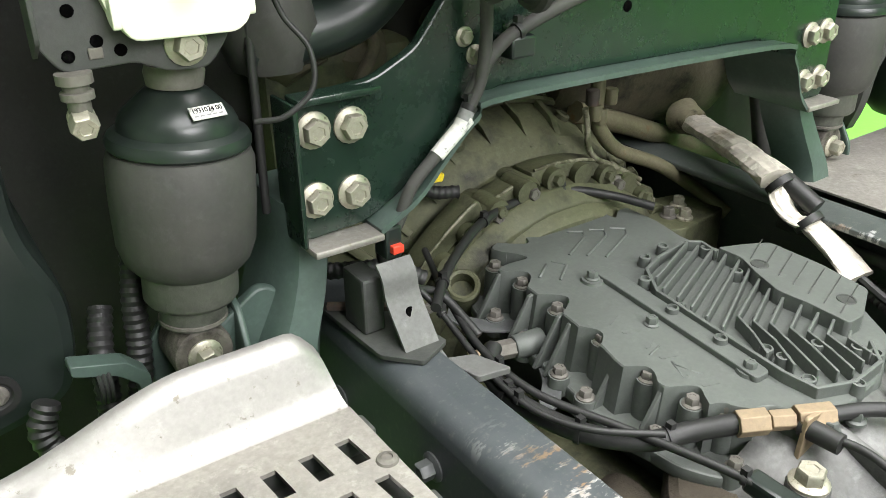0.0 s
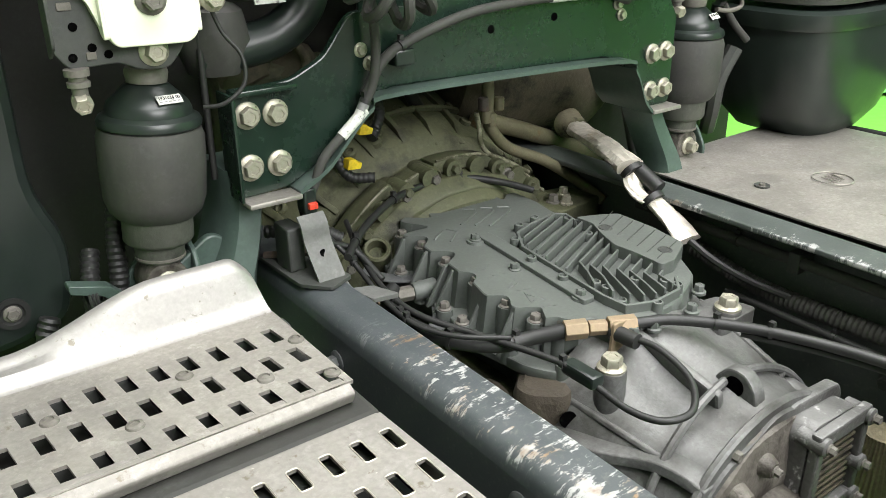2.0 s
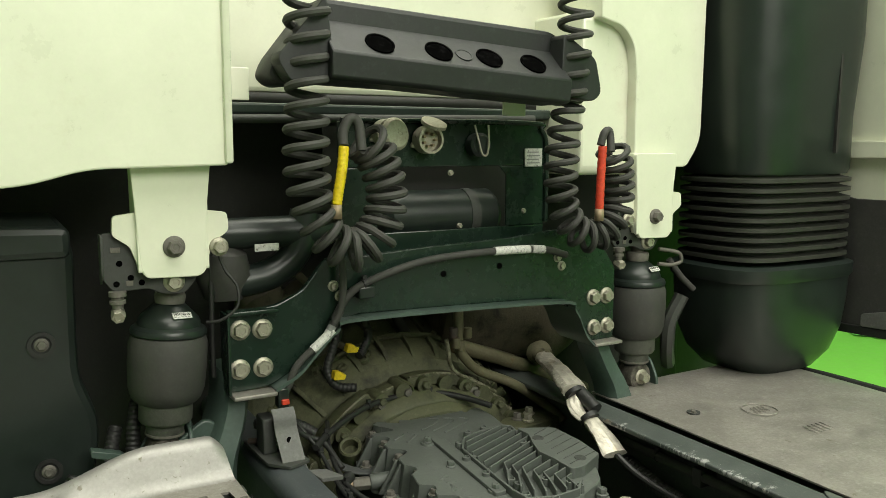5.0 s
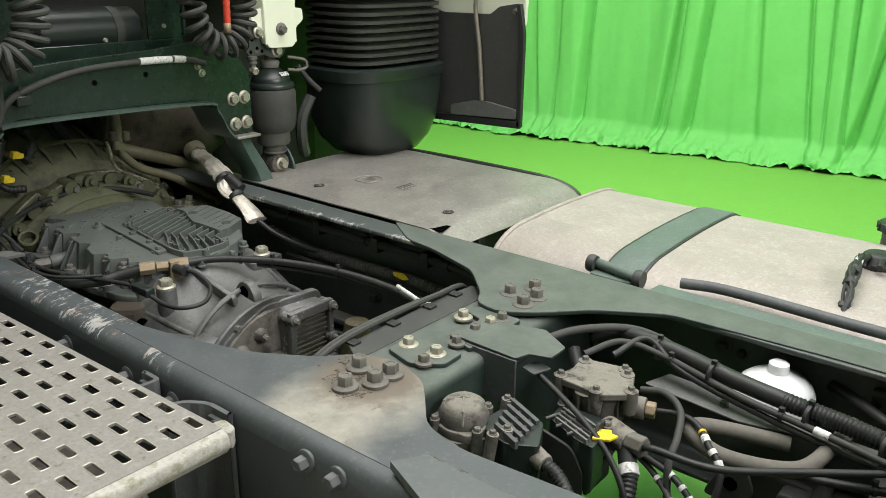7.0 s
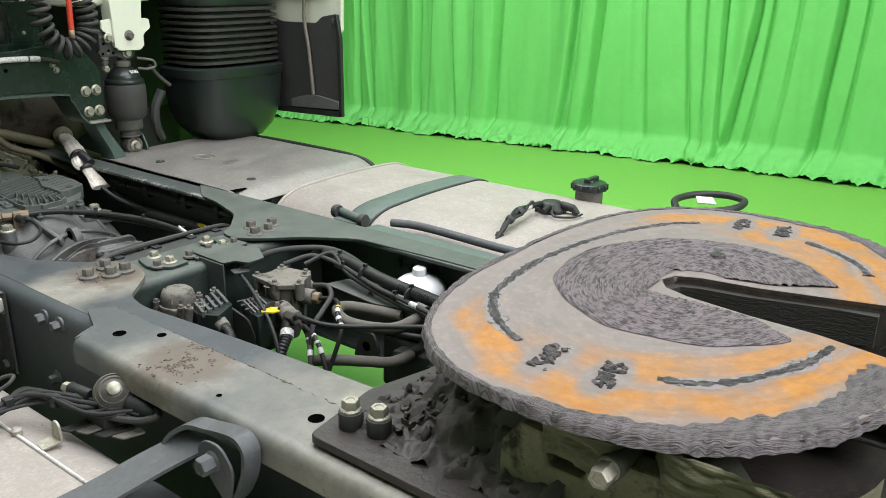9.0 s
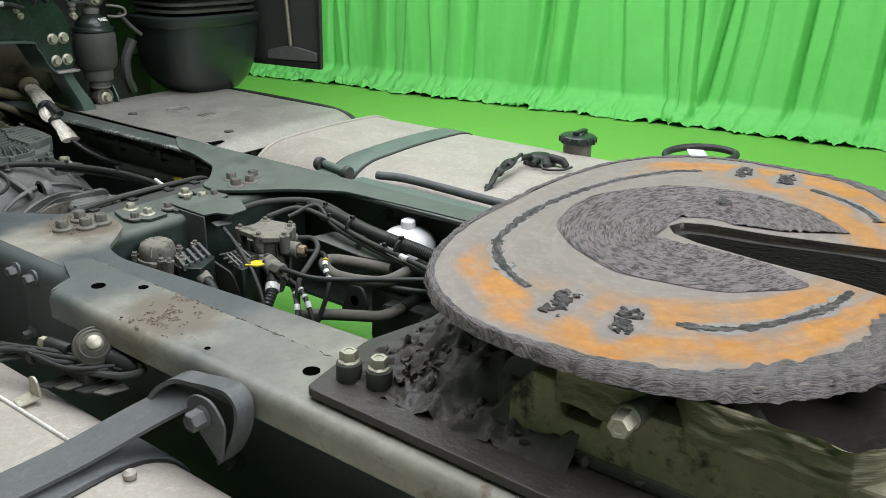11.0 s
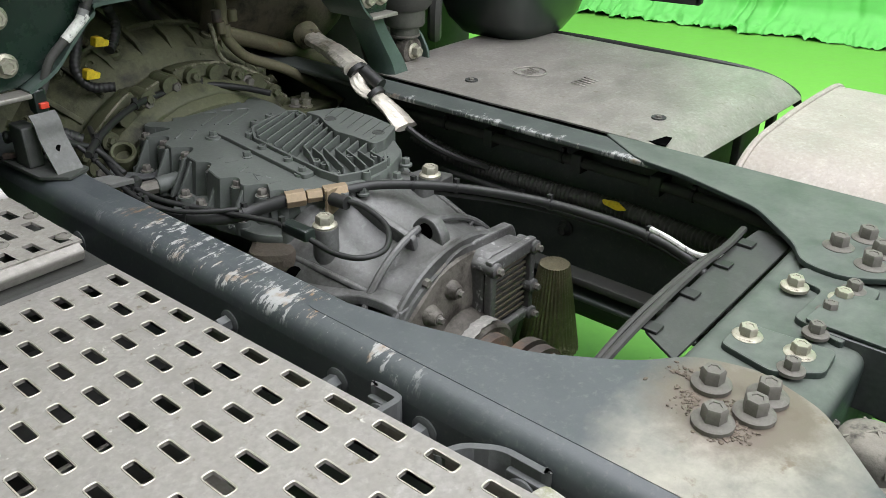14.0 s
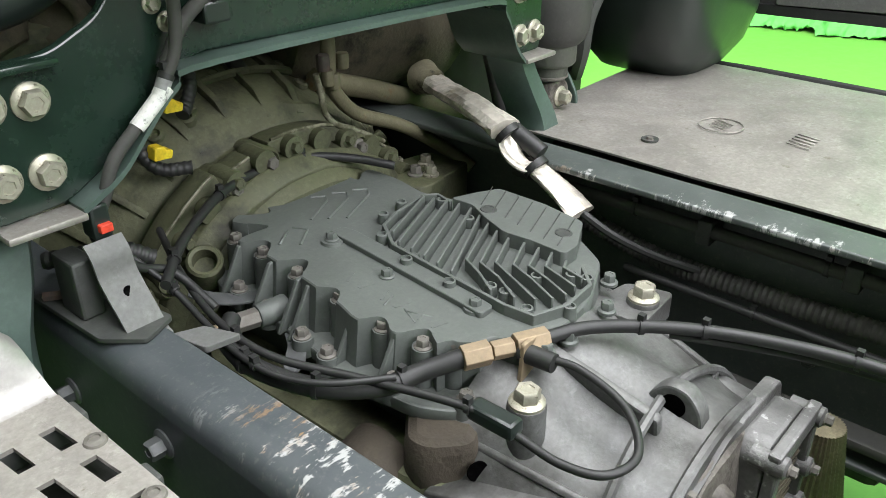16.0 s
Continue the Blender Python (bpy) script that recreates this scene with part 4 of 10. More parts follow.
        part("cast_mark", sheared(prism(bmesh.new(), [(-0.145, y), (-0.128, y - 0.006), (-0.127, y - 0.009), (-0.145, y - 0.004)] if i % 2 else [(-0.145, y - 0.008), (-0.128, y), (-0.127, y - 0.003), (-0.144, y - 0.011)], 0.8195, 0.8206)), cast_grey, cover)
    # housing below, bell housing in front, tail housing behind
    bm = bmesh.new()
    body = [(-0.175, 1.05), (0.10, 1.06), (0.12, 0.70), (0.06, 0.60), (-0.12, 0.60), (-0.17, 0.68)]
    prism(bm, rounded(body, 0.03, 4), 0.45, 0.757)
    part("housing", bm, cast_grey, gb, "cast housing", bevel=0.008)
    profile = [(0.225, 0.0), (0.243, 0.02), (0.243, 0.05), (0.256, 0.06), (0.258, 0.085), (0.282, 0.10), (0.300, 0.14), (0.318, 0.19), (0.335, 0.26), (0.352, 0.34), (0.360, 0.42)]
    bm = lathe(bmesh.new(), profile, (-0.02, 1.04, 0.63), (0, 1, 0.06), 22)
    bell = part("bell_housing", rough_up(bm, 0.005, 30), cast_dirty, gb, "dirty olive cast bell housing", bevel=0.002)
    for i in range(15):
        a = radians(14 + 11 * i)
        p = Vector((-0.02 + 0.252 * math.cos(a), 1.06, 0.63 + 0.252 * math.sin(a)))
        bm = lathe(bmesh.new(), [(0.016, -0.012), (0.014, 0.03), (0.010, 0.034)], p, (0, 1, 0.06), 12)
        part("boss", bm, cast_dirty, bell)
        if i % 2:
            bolt(bell, p - Vector((0, 0.010, 0)), (0, -1, 0.1), 0.014, cast_dirty, 1.6, 0.7)
    for i in range(13):
        a = radians(18 + 11.6 * i)
        d, c = Vector((math.cos(a), 0, math.sin(a))), Vector((-0.02, 0, 0.63))
        side = Vector((-d.z, 0, d.x)) * (0.0030 + 0.0015 * (i % 3))
        tall = (0.012, 0.018, 0.009)[i % 3]
        line_ = [(1.115, 0.270), (1.145, 0.296 + tall * 0.5), (1.20, 0.312 + tall), (1.30, 0.338 + tall), (1.42, 0.356 + tall), (1.42, 0.330), (1.20, 0.292), (1.13, 0.262)]
        bm = bmesh.new()
        lo, hi = [bm.verts.new(c + d * r + Vector((0, y, 0.06 * (y - 1.04))) - side) for y, r in line_], [bm.verts.new(c + d * r + Vector((0, y, 0.06 * (y - 1.04))) + side) for y, r in line_]
        bm.faces.new(lo), bm.faces.new(list(reversed(hi)))
        for k in range(len(line_)):
            m = (k + 1) % len(line_)
            bm.faces.new((lo[k], hi[k], hi[m], lo[m]))
        part("bell_rib", bm, cast_dirty, bell, bevel=0.001)
    for a0, a1, y in ((30, 70, 1.225), (70, 118, 1.185), (112, 156, 1.235)):
        r = 0.292 + 0.30 * (y - 1.13) + 0.006
        part("cross_rib", sweep(bmesh.new(), [(-0.02 + r * math.cos(radians(a)), y, 0.638 + r * math.sin(radians(a))) for a in range(a0, a1 + 1, 4)], 0.006, 6), cast_dirty, bell)
    rng = random.Random(31)
    for _ in range(26):
        a, y = radians(rng.uniform(25, 150)), rng.uniform(1.13, 1.30)
        r = 0.285 + 0.30 * (y - 1.13)
        d = Vector((math.cos(a), -0.35, math.sin(a)))
        p = Vector((-0.02 + r * math.cos(a), y, 0.636 + r * math.sin(a)))
        part("boss", lathe(bmesh.new(), [(0.013, -0.012), (0.011, 0.010), (0.007, 0.012), (0.006, 0.007), (0, 0.007)], p, d, 12), cast_dirty, bell)
    # broken flange rims with worn bright edges, and heavy lugs between them
    def arc(r, a0, a1, y, squash=1.0):
        return [(-0.02 + r * math.cos(radians(a)), y, 0.63 + squash * r * math.sin(radians(a))) for a in np.linspace(a0, a1, max(4, int(abs(a1 - a0) / 3)))]

    for a0, a1, r in ((38, 60, 0.262), (64, 98, 0.268), (104, 112, 0.262), (116, 146, 0.276), (150, 172, 0.270)):
        lo, hi = arc(r - 0.022, a0, a1, 0), arc(r, a0, a1, 0)
        part("flange_rim", prism(bmesh.new(), [(p[0], p[2]) for p in lo] + [(p[0], p[2]) for p in reversed(hi)], 1.060, 1.098, "y"), cast_dirty, bell, bevel=0.003)
        part("worn_lip", rough_up(sweep(bmesh.new(), [(p[0], 1.060, p[2]) for p in arc(r + 0.001, a0 + 1, a1 - 1, 0)], 0.0022, 6), 0.002, 90), worn_edge, bell, "bare worn edge")
    for a in (62, 100, 114, 148):
        d = Vector((math.cos(radians(a)), 0, math.sin(radians(a))))
        p = Vector((-0.02, 1.075, 0.63)) + d * 0.245
        part("lug", lathe(bmesh.new(), [(0.021, -0.035), (0.019, 0.018), (0.014, 0.024), (0.012, 0.020), (0, 0.020)], p, (0, -1, 0.05), 16), cast_dirty, bell)
        bolt(bell, p - Vector((0, 0.020, 0)), (0, -1, 0.05), 0.015, zinc_dirty, 1.6, 0.7, 14)
    part("front_shoulder", rough_up(lathe(bmesh.new(), [(0.205, 0.0), (0.222, 0.02), (0.238, 0.06)], (-0.02, 1.02, 0.63), (0, 1, 0.03), 48), 0.004, 16), cast_dirty, bell)
    for a, y, r in ((72, 1.20, 0.325), (96, 1.22, 0.335), (124, 1.19, 0.322)):
        d = Vector((math.cos(radians(a)), -0.35, math.sin(radians(a))))
        p = Vector((-0.02 + r * math.cos(radians(a)), y, 0.636 + r * math.sin(radians(a))))
        bolt(bell, p - d * 0.012, d, 0.014, cast_dirty, 1.7, 0.8, 20)
    # tail: an uneven cast cone with a thin rear flange, one rib round it with a lifting eye, webs and a side lip
    bm = lathe(bmesh.new(), [(0.218, 0.0), (0.214, 0.03), (0.206, 0.06), (0.197, 0.09), (0.188, 0.12), (0.178, 0.15), (0.169, 0.18), (0.163, 0.205), (0.160, 0.222)], (-0.02, 0.655, 0.59), (0, -1, -0.02), 72)
    for v in bm.verts:
        q = Vector((v.co.x + 0.02, 0, v.co.z - 0.59))
        a = math.atan2(q.z, q.x)
        k = (v.co.y - 0.43) / 0.225
        dent = 0.030 * math.exp(-((a - 1.95) / 0.20) ** 2) * math.exp(-((k - 0.45) / 0.30) ** 2) + 0.022 * math.exp(-((a - 1.25) / 0.16) ** 2) * math.exp(-((k - 0.60) / 0.3) ** 2)
        v.co -= q.normalized() * (dent - 0.006 * noise.noise(v.co * 14))
    tail = part("tail_housing", bm, cast_alu, gb, "bare stained aluminium tail housing")
    part("rear_flange", lathe(bmesh.new(), [(0.140, 0.0), (0.170, 0.0), (0.174, 0.003), (0.174, 0.008), (0.171, 0.011), (0.140, 0.011)], (-0.02, 0.449, 0.588), (0, -1, -0.02), 72), cast_alu, tail, "thin rear flange")
    part("rear_cover", rough_up(lathe(bmesh.new(), [(0.156, 0.0), (0.150, 0.008), (0.115, 0.014), (0.085, 0.017), (0, 0.018)], (-0.02, 0.438, 0.586), (0, -1, -0.02), 48), 0.004, 25), cast_oily, tail, "oily rear cover")
    for a, r, h in ((108, 0.118, 0.014), (132, 0.122, 0.016), (150, 0.110, 0.012)):
        q = radians(a)
        p = Vector((-0.02 + r * math.cos(q), 0.426, 0.586 + r * math.sin(q)))
        part("cover_boss", lathe(bmesh.new(), [(0.017, 0.0), (0.011, h), (0.009, h + 0.002), (0, h + 0.002)], p, (0, -1, 0), 16), cast_oily, tail)
        bolt(tail, p - Vector((0, h + 0.002, 0)), (0, -1, 0), 0.009, zinc_dirty, 1.5, 0.8, a)
    ring_rib = [(-0.02 + 0.183 * math.cos(radians(a)), 0.500 - 0.02 * abs(a - 92) / 90, 0.590 + 0.183 * math.sin(radians(a))) for a in range(20, 176, 6)]
    part("ring_rib", sweep(bmesh.new(), [(x, y, z - 0.006) for x, y, z in ring_rib], 0.0055, 8), cast_alu, tail)
    for a, w in ((58, 0.005), (104, 0.006), (138, 0.005)):
        q = radians(a)
        d = Vector((math.cos(q), 0, math.sin(q)))
        c, side = Vector((-0.02, 0, 0.59)), Vector((-d.z, 0, d.x)) * w
        bm = bmesh.new()
        web = [c + d * 0.150 + Vector((0, 0.640, 0)), c + d * 0.219 + Vector((0, 0.640, 0)), c + d * 0.199 + Vector((0, 0.560, 0)), c + d * 0.178 + Vector((0, 0.487, 0)), c + d * 0.150 + Vector((0, 0.487, 0))]
        lo, hi = [bm.verts.new(p - side) for p in web], [bm.verts.new(p + side) for p in web]
        bm.faces.new(lo), bm.faces.new(list(reversed(hi)))
        for k in range(5):
            bm.faces.new((lo[k], hi[k], hi[(k + 1) % 5], lo[(k + 1) % 5]))
        part("web", bm, cast_alu, tail, bevel=0.004)
    # lip along the side where the lower casting is joined
    lip = spline([(-0.222, 0.640, 0.690), (-0.212, 0.600, 0.698), (-0.188, 0.548, 0.699), (-0.166, 0.510, 0.703), (-0.157, 0.484, 0.706), (-0.150, 0.455, 0.703), (-0.144, 0.434, 0.694)], 6)
    bm = bmesh.new()
    rows = [[bm.verts.new(p + Vector(o)) for o in ((-0.010, 0, -0.008), (-0.007, 0, 0.005), (0.022, 0, 0.008), (0.022, 0, -0.008))] for p in lip]
    for a, b in zip(rows, rows[1:]):
        for k in range(4):
            bm.faces.new((a[k], a[(k + 1) % 4], b[(k + 1) % 4], b[k]))
    bm.faces.new(rows[0]), bm.faces.new(rows[-1])
    part("side_lip", bm, cast_alu, tail, bevel=0.002)
    part("lower_case", rough_up(lathe(bmesh.new(), [(0.20, 0.0), (0.19, 0.10), (0.165, 0.20)], (-0.03, 0.66, 0.545), (0, -1, 0), 32), 0.004, 20), cast_dirty, tail)
    # lifting eye
    bm = prism(bmesh.new(), rounded([(0.452, 0.735), (0.458, 0.768), (0.474, 0.786), (0.497, 0.786), (0.513, 0.768), (0.525, 0.735)], 0.010, 4), -0.040, -0.020, "x")
    part("lifting_eye", bm, cast_alu, tail, bevel=0.003)
    # black disc on the lug instead of an open eye
    part("eye_hole", lathe(bmesh.new(), [(0.0125, 0.0), (0.0125, 0.001), (0, 0.001)], (-0.0402, 0.486, 0.765), (-1, 0, 0), 22), void, tail)
    # angular pump housing on the side of the tail
    bm = prism(bmesh.new(), rounded([(-0.012, 0.60), (0.100, 0.60), (0.100, 0.716), (0.090, 0.732), (0.004, 0.738), (-0.012, 0.722)], 0.008, 3), 0.400, 0.432, "y")
    pump = part("pump_housing", bm, pump_mat, gb, "square aluminium pump housing with white corrosion", bevel=0.005)
    part("pump_flange", prism(bmesh.new(), rounded([(-0.022, 0.59), (0.108, 0.59), (0.111, 0.722), (0.100, 0.744), (0.002, 0.750), (-0.022, 0.728)], 0.01, 3), 0.430, 0.447, "y"), pump_mat, pump, bevel=0.003)
    for x0, x1, z0, z1 in ((-0.012, 0.100, 0.715, 0.736), (-0.012, 0.100, 0.60, 0.614), (-0.012, 0.002, 0.6145, 0.7145), (0.088, 0.100, 0.6145, 0.7145)):
        part("pump_frame", box(bmesh.new(), (x0, 0.386, z0), (x1, 0.3995, z1)), pump_mat, pump, bevel=0.003)
    # ribs take a darker brown than the housing so the recess reads dark
    for k in range(9):
        part("dark_recess_rib", box(bmesh.new(), (0.0025, 0.394, 0.621 + 0.0105 * k), (0.0875, 0.3975, 0.625 + 0.0105 * k)), engine_dirt, pump, bevel=0.001)
    for x, z in ((-0.004, 0.722), (0.094, 0.722), (0.094, 0.655), (0.094, 0.606), (-0.004, 0.606)):
        part("pump_boss", lathe(bmesh.new(), [(0.011, -0.030), (0.011, 0.004), (0.008, 0.006), (0, 0.006)], (x, 0.386, z), (0, -1, 0), 14), pump_mat, pump)
        bolt(pump, (x, 0.380, z), (0, -1, 0), 0.010, zinc_dirty, 1.4, 0.7)
    part("side_boss", lathe(bmesh.new(), [(0.030, 0.0), (0.024, 0.06), (0.018, 0.068), (0, 0.068)], (0.030, 0.520, 0.716), (0, -1, 0.02), 18), cast_alu, pump)
    part("side_boss", lathe(bmesh.new(), [(0.030, 0.0), (0.022, 0.06), (0.016, 0.066), (0, 0.066)], (0.082, 0.515, 0.700), (0, -1, 0.02), 18), cast_alu, pump)
    for a in (30, 60, 120, 150, 180, 0):
        q = radians(a)
        bolt(tail, (-0.02 + 0.160 * math.cos(q), 0.4375, 0.586 + 0.160 * math.sin(q)), (0, -1, 0), 0.012, zinc_dirty, 1.5, 0.7)
    # output flange and shaft joint
    bm = lathe(bmesh.new(), [(0.062, 0), (0.062, 0.05), (0.050, 0.055), (0.048, 0.085), (0.078, 0.088), (0.080, 0.104), (0.04, 0.106), (0, 0.106)], (-0.05, 0.405, 0.580), (0.02, -1, -0.05), 32)
    out = part("output_flange", bm, rusty, gb, "rust-brown output flange")
    part("output_neck", rough_up(lathe(bmesh.new(), [(0.074, 0.0), (0.070, 0.012), (0.067, 0.058), (0.062, 0.062)], (-0.035, 0.432, 0.584), (0.02, -1, -0.05), 40), 0.003, 20), cast_oily, out, "oily grey neck")
    bm = bmesh.new()
    rows = []
    for k in range(25):
        q = radians(70 + 60 * k / 24)
        e = 0.004 * noise.noise(Vector((k * 0.35, 2, 0)))
        rows.append([bm.verts.new((-0.034 + r * math.cos(q), y, 0.582 + r * math.sin(q))) for r, y in ((0.0700, 0.392 + e), (0.0695, 0.380), (0.0700, 0.372 + e))])
    for a, b in zip(rows, rows[1:]):
        for k in range(2):
            bm.faces.new((a[k], a[k + 1], b[k + 1], b[k]))
    bmesh.ops.solidify(bm, geom=bm.faces[:], thickness=0.0012)
    soften(part("paint_flake", bm, flake_white, out, "peeling white paint flake"))
    # side block on the left of the housing, and ports
    bm = prism(bmesh.new(), rounded([(-0.167, 0.718), (-0.140, 0.700), (-0.140, 0.636), (-0.187, 0.606), (-0.222, 0.640), (-0.224, 0.672)], 0.016, 4), 0.675, 0.742)
    block = part("side_block", rough_up(bm, 0.004, 18), side_brown, gb, "brown oily cast block", bevel=0.012)
    # black disc drawn for the dark inside of the bore
    part("block_hole", lathe(bmesh.new(), [(0.011, 0), (0.011, 0.002), (0, 0.002)], (-0.190, 0.6055, 0.715), (-0.45, -0.9, 0.1), 18), void, block)
    part("side_case", rough_up(prism(bmesh.new(), rounded([(-0.235, 0.99), (-0.15, 1.0), (-0.15, 0.62), (-0.215, 0.60), (-0.235, 0.70)], 0.03, 4), 0.52, 0.700), 0.008, 14), cast_dirty, gb, "dirty side casting", bevel=0.015)
    part("side_port", cyl(bmesh.new(), (-0.255, 0.715, 0.665), (-0.20, 0.715, 0.672), 0.042, 0.048), side_brown, gb, bevel=0.006)
    # fittings between the rail and the cover: bent strip, hexagon union and pipe, small tab, open cup
    strip = spline([(-0.238, 0.992, 0.785), (-0.228, 0.972, 0.780), (-0.205, 0.950, 0.776), (-0.172, 0.925, 0.778)], 6)
    bm = bmesh.new()
    rows = [[bm.verts.new(p + Vector(o)) for o in ((-0.008, -0.009, 0), (0.008, 0.009, 0), (0.008, 0.009, -0.003), (-0.008, -0.009, -0.003))] for p in strip]
    for a, b in zip(rows, rows[1:]):
        for k in range(4):
            bm.faces.new((a[k], a[(k + 1) % 4], b[(k + 1) % 4], b[k]))
    bm.faces.new(rows[0]), bm.faces.new(rows[-1])
    part("bent_strip", bm, bracket_dark, gb, "grey bent strip", bevel=0.0008)
    part("union", cyl(bmesh.new(), (-0.238, 0.912, 0.772), (-0.208, 0.904, 0.772), 0.0115, seg=6), zinc_dirty, gb, bevel=0.001)
    part("union_pipe", cyl(bmesh.new(), (-0.262, 0.918, 0.770), (-0.236, 0.911, 0.772), 0.0075), brass, gb)
    part("union_seat", cyl(bmesh.new(), (-0.210, 0.905, 0.772), (-0.175, 0.897, 0.772), 0.0135, 0.016), cast_grey, gb, bevel=0.002)
    part("bracket_tab", prism(bmesh.new(), rounded([(-0.192, 0.886), (-0.185, 0.850), (-0.222, 0.812), (-0.246, 0.808), (-0.240, 0.826), (-0.212, 0.852)], 0.005, 3), 0.755, 0.759), bracket_dark, gb, bevel=0.001)
    part("cup", lathe(bmesh.new(), [(0.022, -0.02), (0.022, 0.028), (0.019, 0.031), (0.015, 0.029), (0.014, 0.010), (0, 0.010)], (-0.190, 1.030, 0.775), (-0.3, -0.5, 0.8), 22), cast_dirty, gb)
    for x, y in ((-0.146, 0.583), (0.092, 0.593)):
        part("lug", cyl(bmesh.new(), (x, y, 0.71), (x, y, 0.782), 0.019), cast_alu, gb, bevel=0.003)
        bolt(gb, (x, y, 0.782), (0, 0, 1), 0.023, zinc, 1.55, 0.62, 20)
    part("lug", prism(bmesh.new(), rounded([(0.05, 0.57), (0.05, 0.64), (0.12, 0.63), (0.135, 0.575)], 0.01, 3), 0.745, 0.776), cast_alu, gb, bevel=0.004)
    return gb


gearbox()


def shaft():
    sh = thing("drive_shaft", (-0.06, 0.2, 0.5), "rusty brown propeller shaft with universal joint", "drive shaft")
    part("flange", lathe(bmesh.new(), [(0.04, 0), (0.080, 0.001), (0.080, 0.016), (0.05, 0.02), (0.045, 0.05)], (-0.052, 0.297, 0.574), (0, -1, -0.08), 28), rusty, sh)
    part("joint", rough_up(lathe(bmesh.new(), [(0.03, 0), (0.055, 0.02), (0.06, 0.06), (0.055, 0.10), (0.045, 0.13)], (-0.055, 0.262, 0.572), (0, -1, -0.1), 20), 0.006, 20), rusty, sh)
    part("joint_cap", lathe(bmesh.new(), [(0.042, 0.0), (0.042, 0.02), (0.034, 0.026), (0.032, 0.022), (0, 0.022)], (-0.055, 0.21, 0.612), (0.0, -0.1, 1), 24), rusty, sh)
    part("tube", cyl(bmesh.new(), (-0.055, 0.15, 0.56), (-0.06, -2.0, 0.46), 0.05, seg=28), rusty, sh)
    for a in range(8):
        q = radians(45 * a + 10)
        bolt(sh, (-0.052 + 0.066 * math.cos(q), 0.283, 0.573 + 0.066 * math.sin(q)), (0, -1, 0), 0.013, zinc_dirty, 1.5, 0.8)
    return sh


shaft()

# ---- perforated step plates ----
def slotted(x0, x1, y0, y1, z, xs, ys, sx=0.0125, sy=0.030, th=0.004):
    """A sheet with rows of slots that go right through it: centres at xs by ys, long sides along y."""
    bm = bmesh.new()

    def quad(a, b, c, d):
        if b - a > 1e-5 and d - c > 1e-5:
            bm.faces.new([bm.verts.new(p) for p in ((a, c, z), (b, c, z), (b, d, z), (a, d, z))])

    at = x0
    for x in sorted(xs):
        quad(at, x - sx / 2, y0, y1)
        k = y0
        for y in sorted(ys):
            quad(x - sx / 2, x + sx / 2, k, y - sy / 2)
            k = y + sy / 2
        quad(x - sx / 2, x + sx / 2, k, y1)
        at = x + sx / 2
    quad(at, x1, y0, y1)
    bmesh.ops.remove_doubles(bm, verts=bm.verts, dist=1e-5)
    bmesh.ops.recalc_face_normals(bm, faces=bm.faces)
    for f in bm.faces:
        if f.normal.z < 0:
            f.normal_flip()
    ex = bmesh.ops.extrude_face_region(bm, geom=bm.faces[:])
    bmesh.ops.translate(bm, verts=[v for v in ex["geom"] if isinstance(v, bmesh.types.BMVert)], vec=(0, 0, th))
    return bm


SLOT_X = [-0.491 - 0.0308 * i for i in range(12)]


def rivet(parent, x, y, z, mat, r=0.009):
    part("rivet", lathe(bmesh.new(), [(r, 0), (r * 0.9, 0.002), (r * 0.5, 0.0035), (r * 0.45, 0.002), (0, 0.002)], (x, y, z), seg=14), mat, parent)


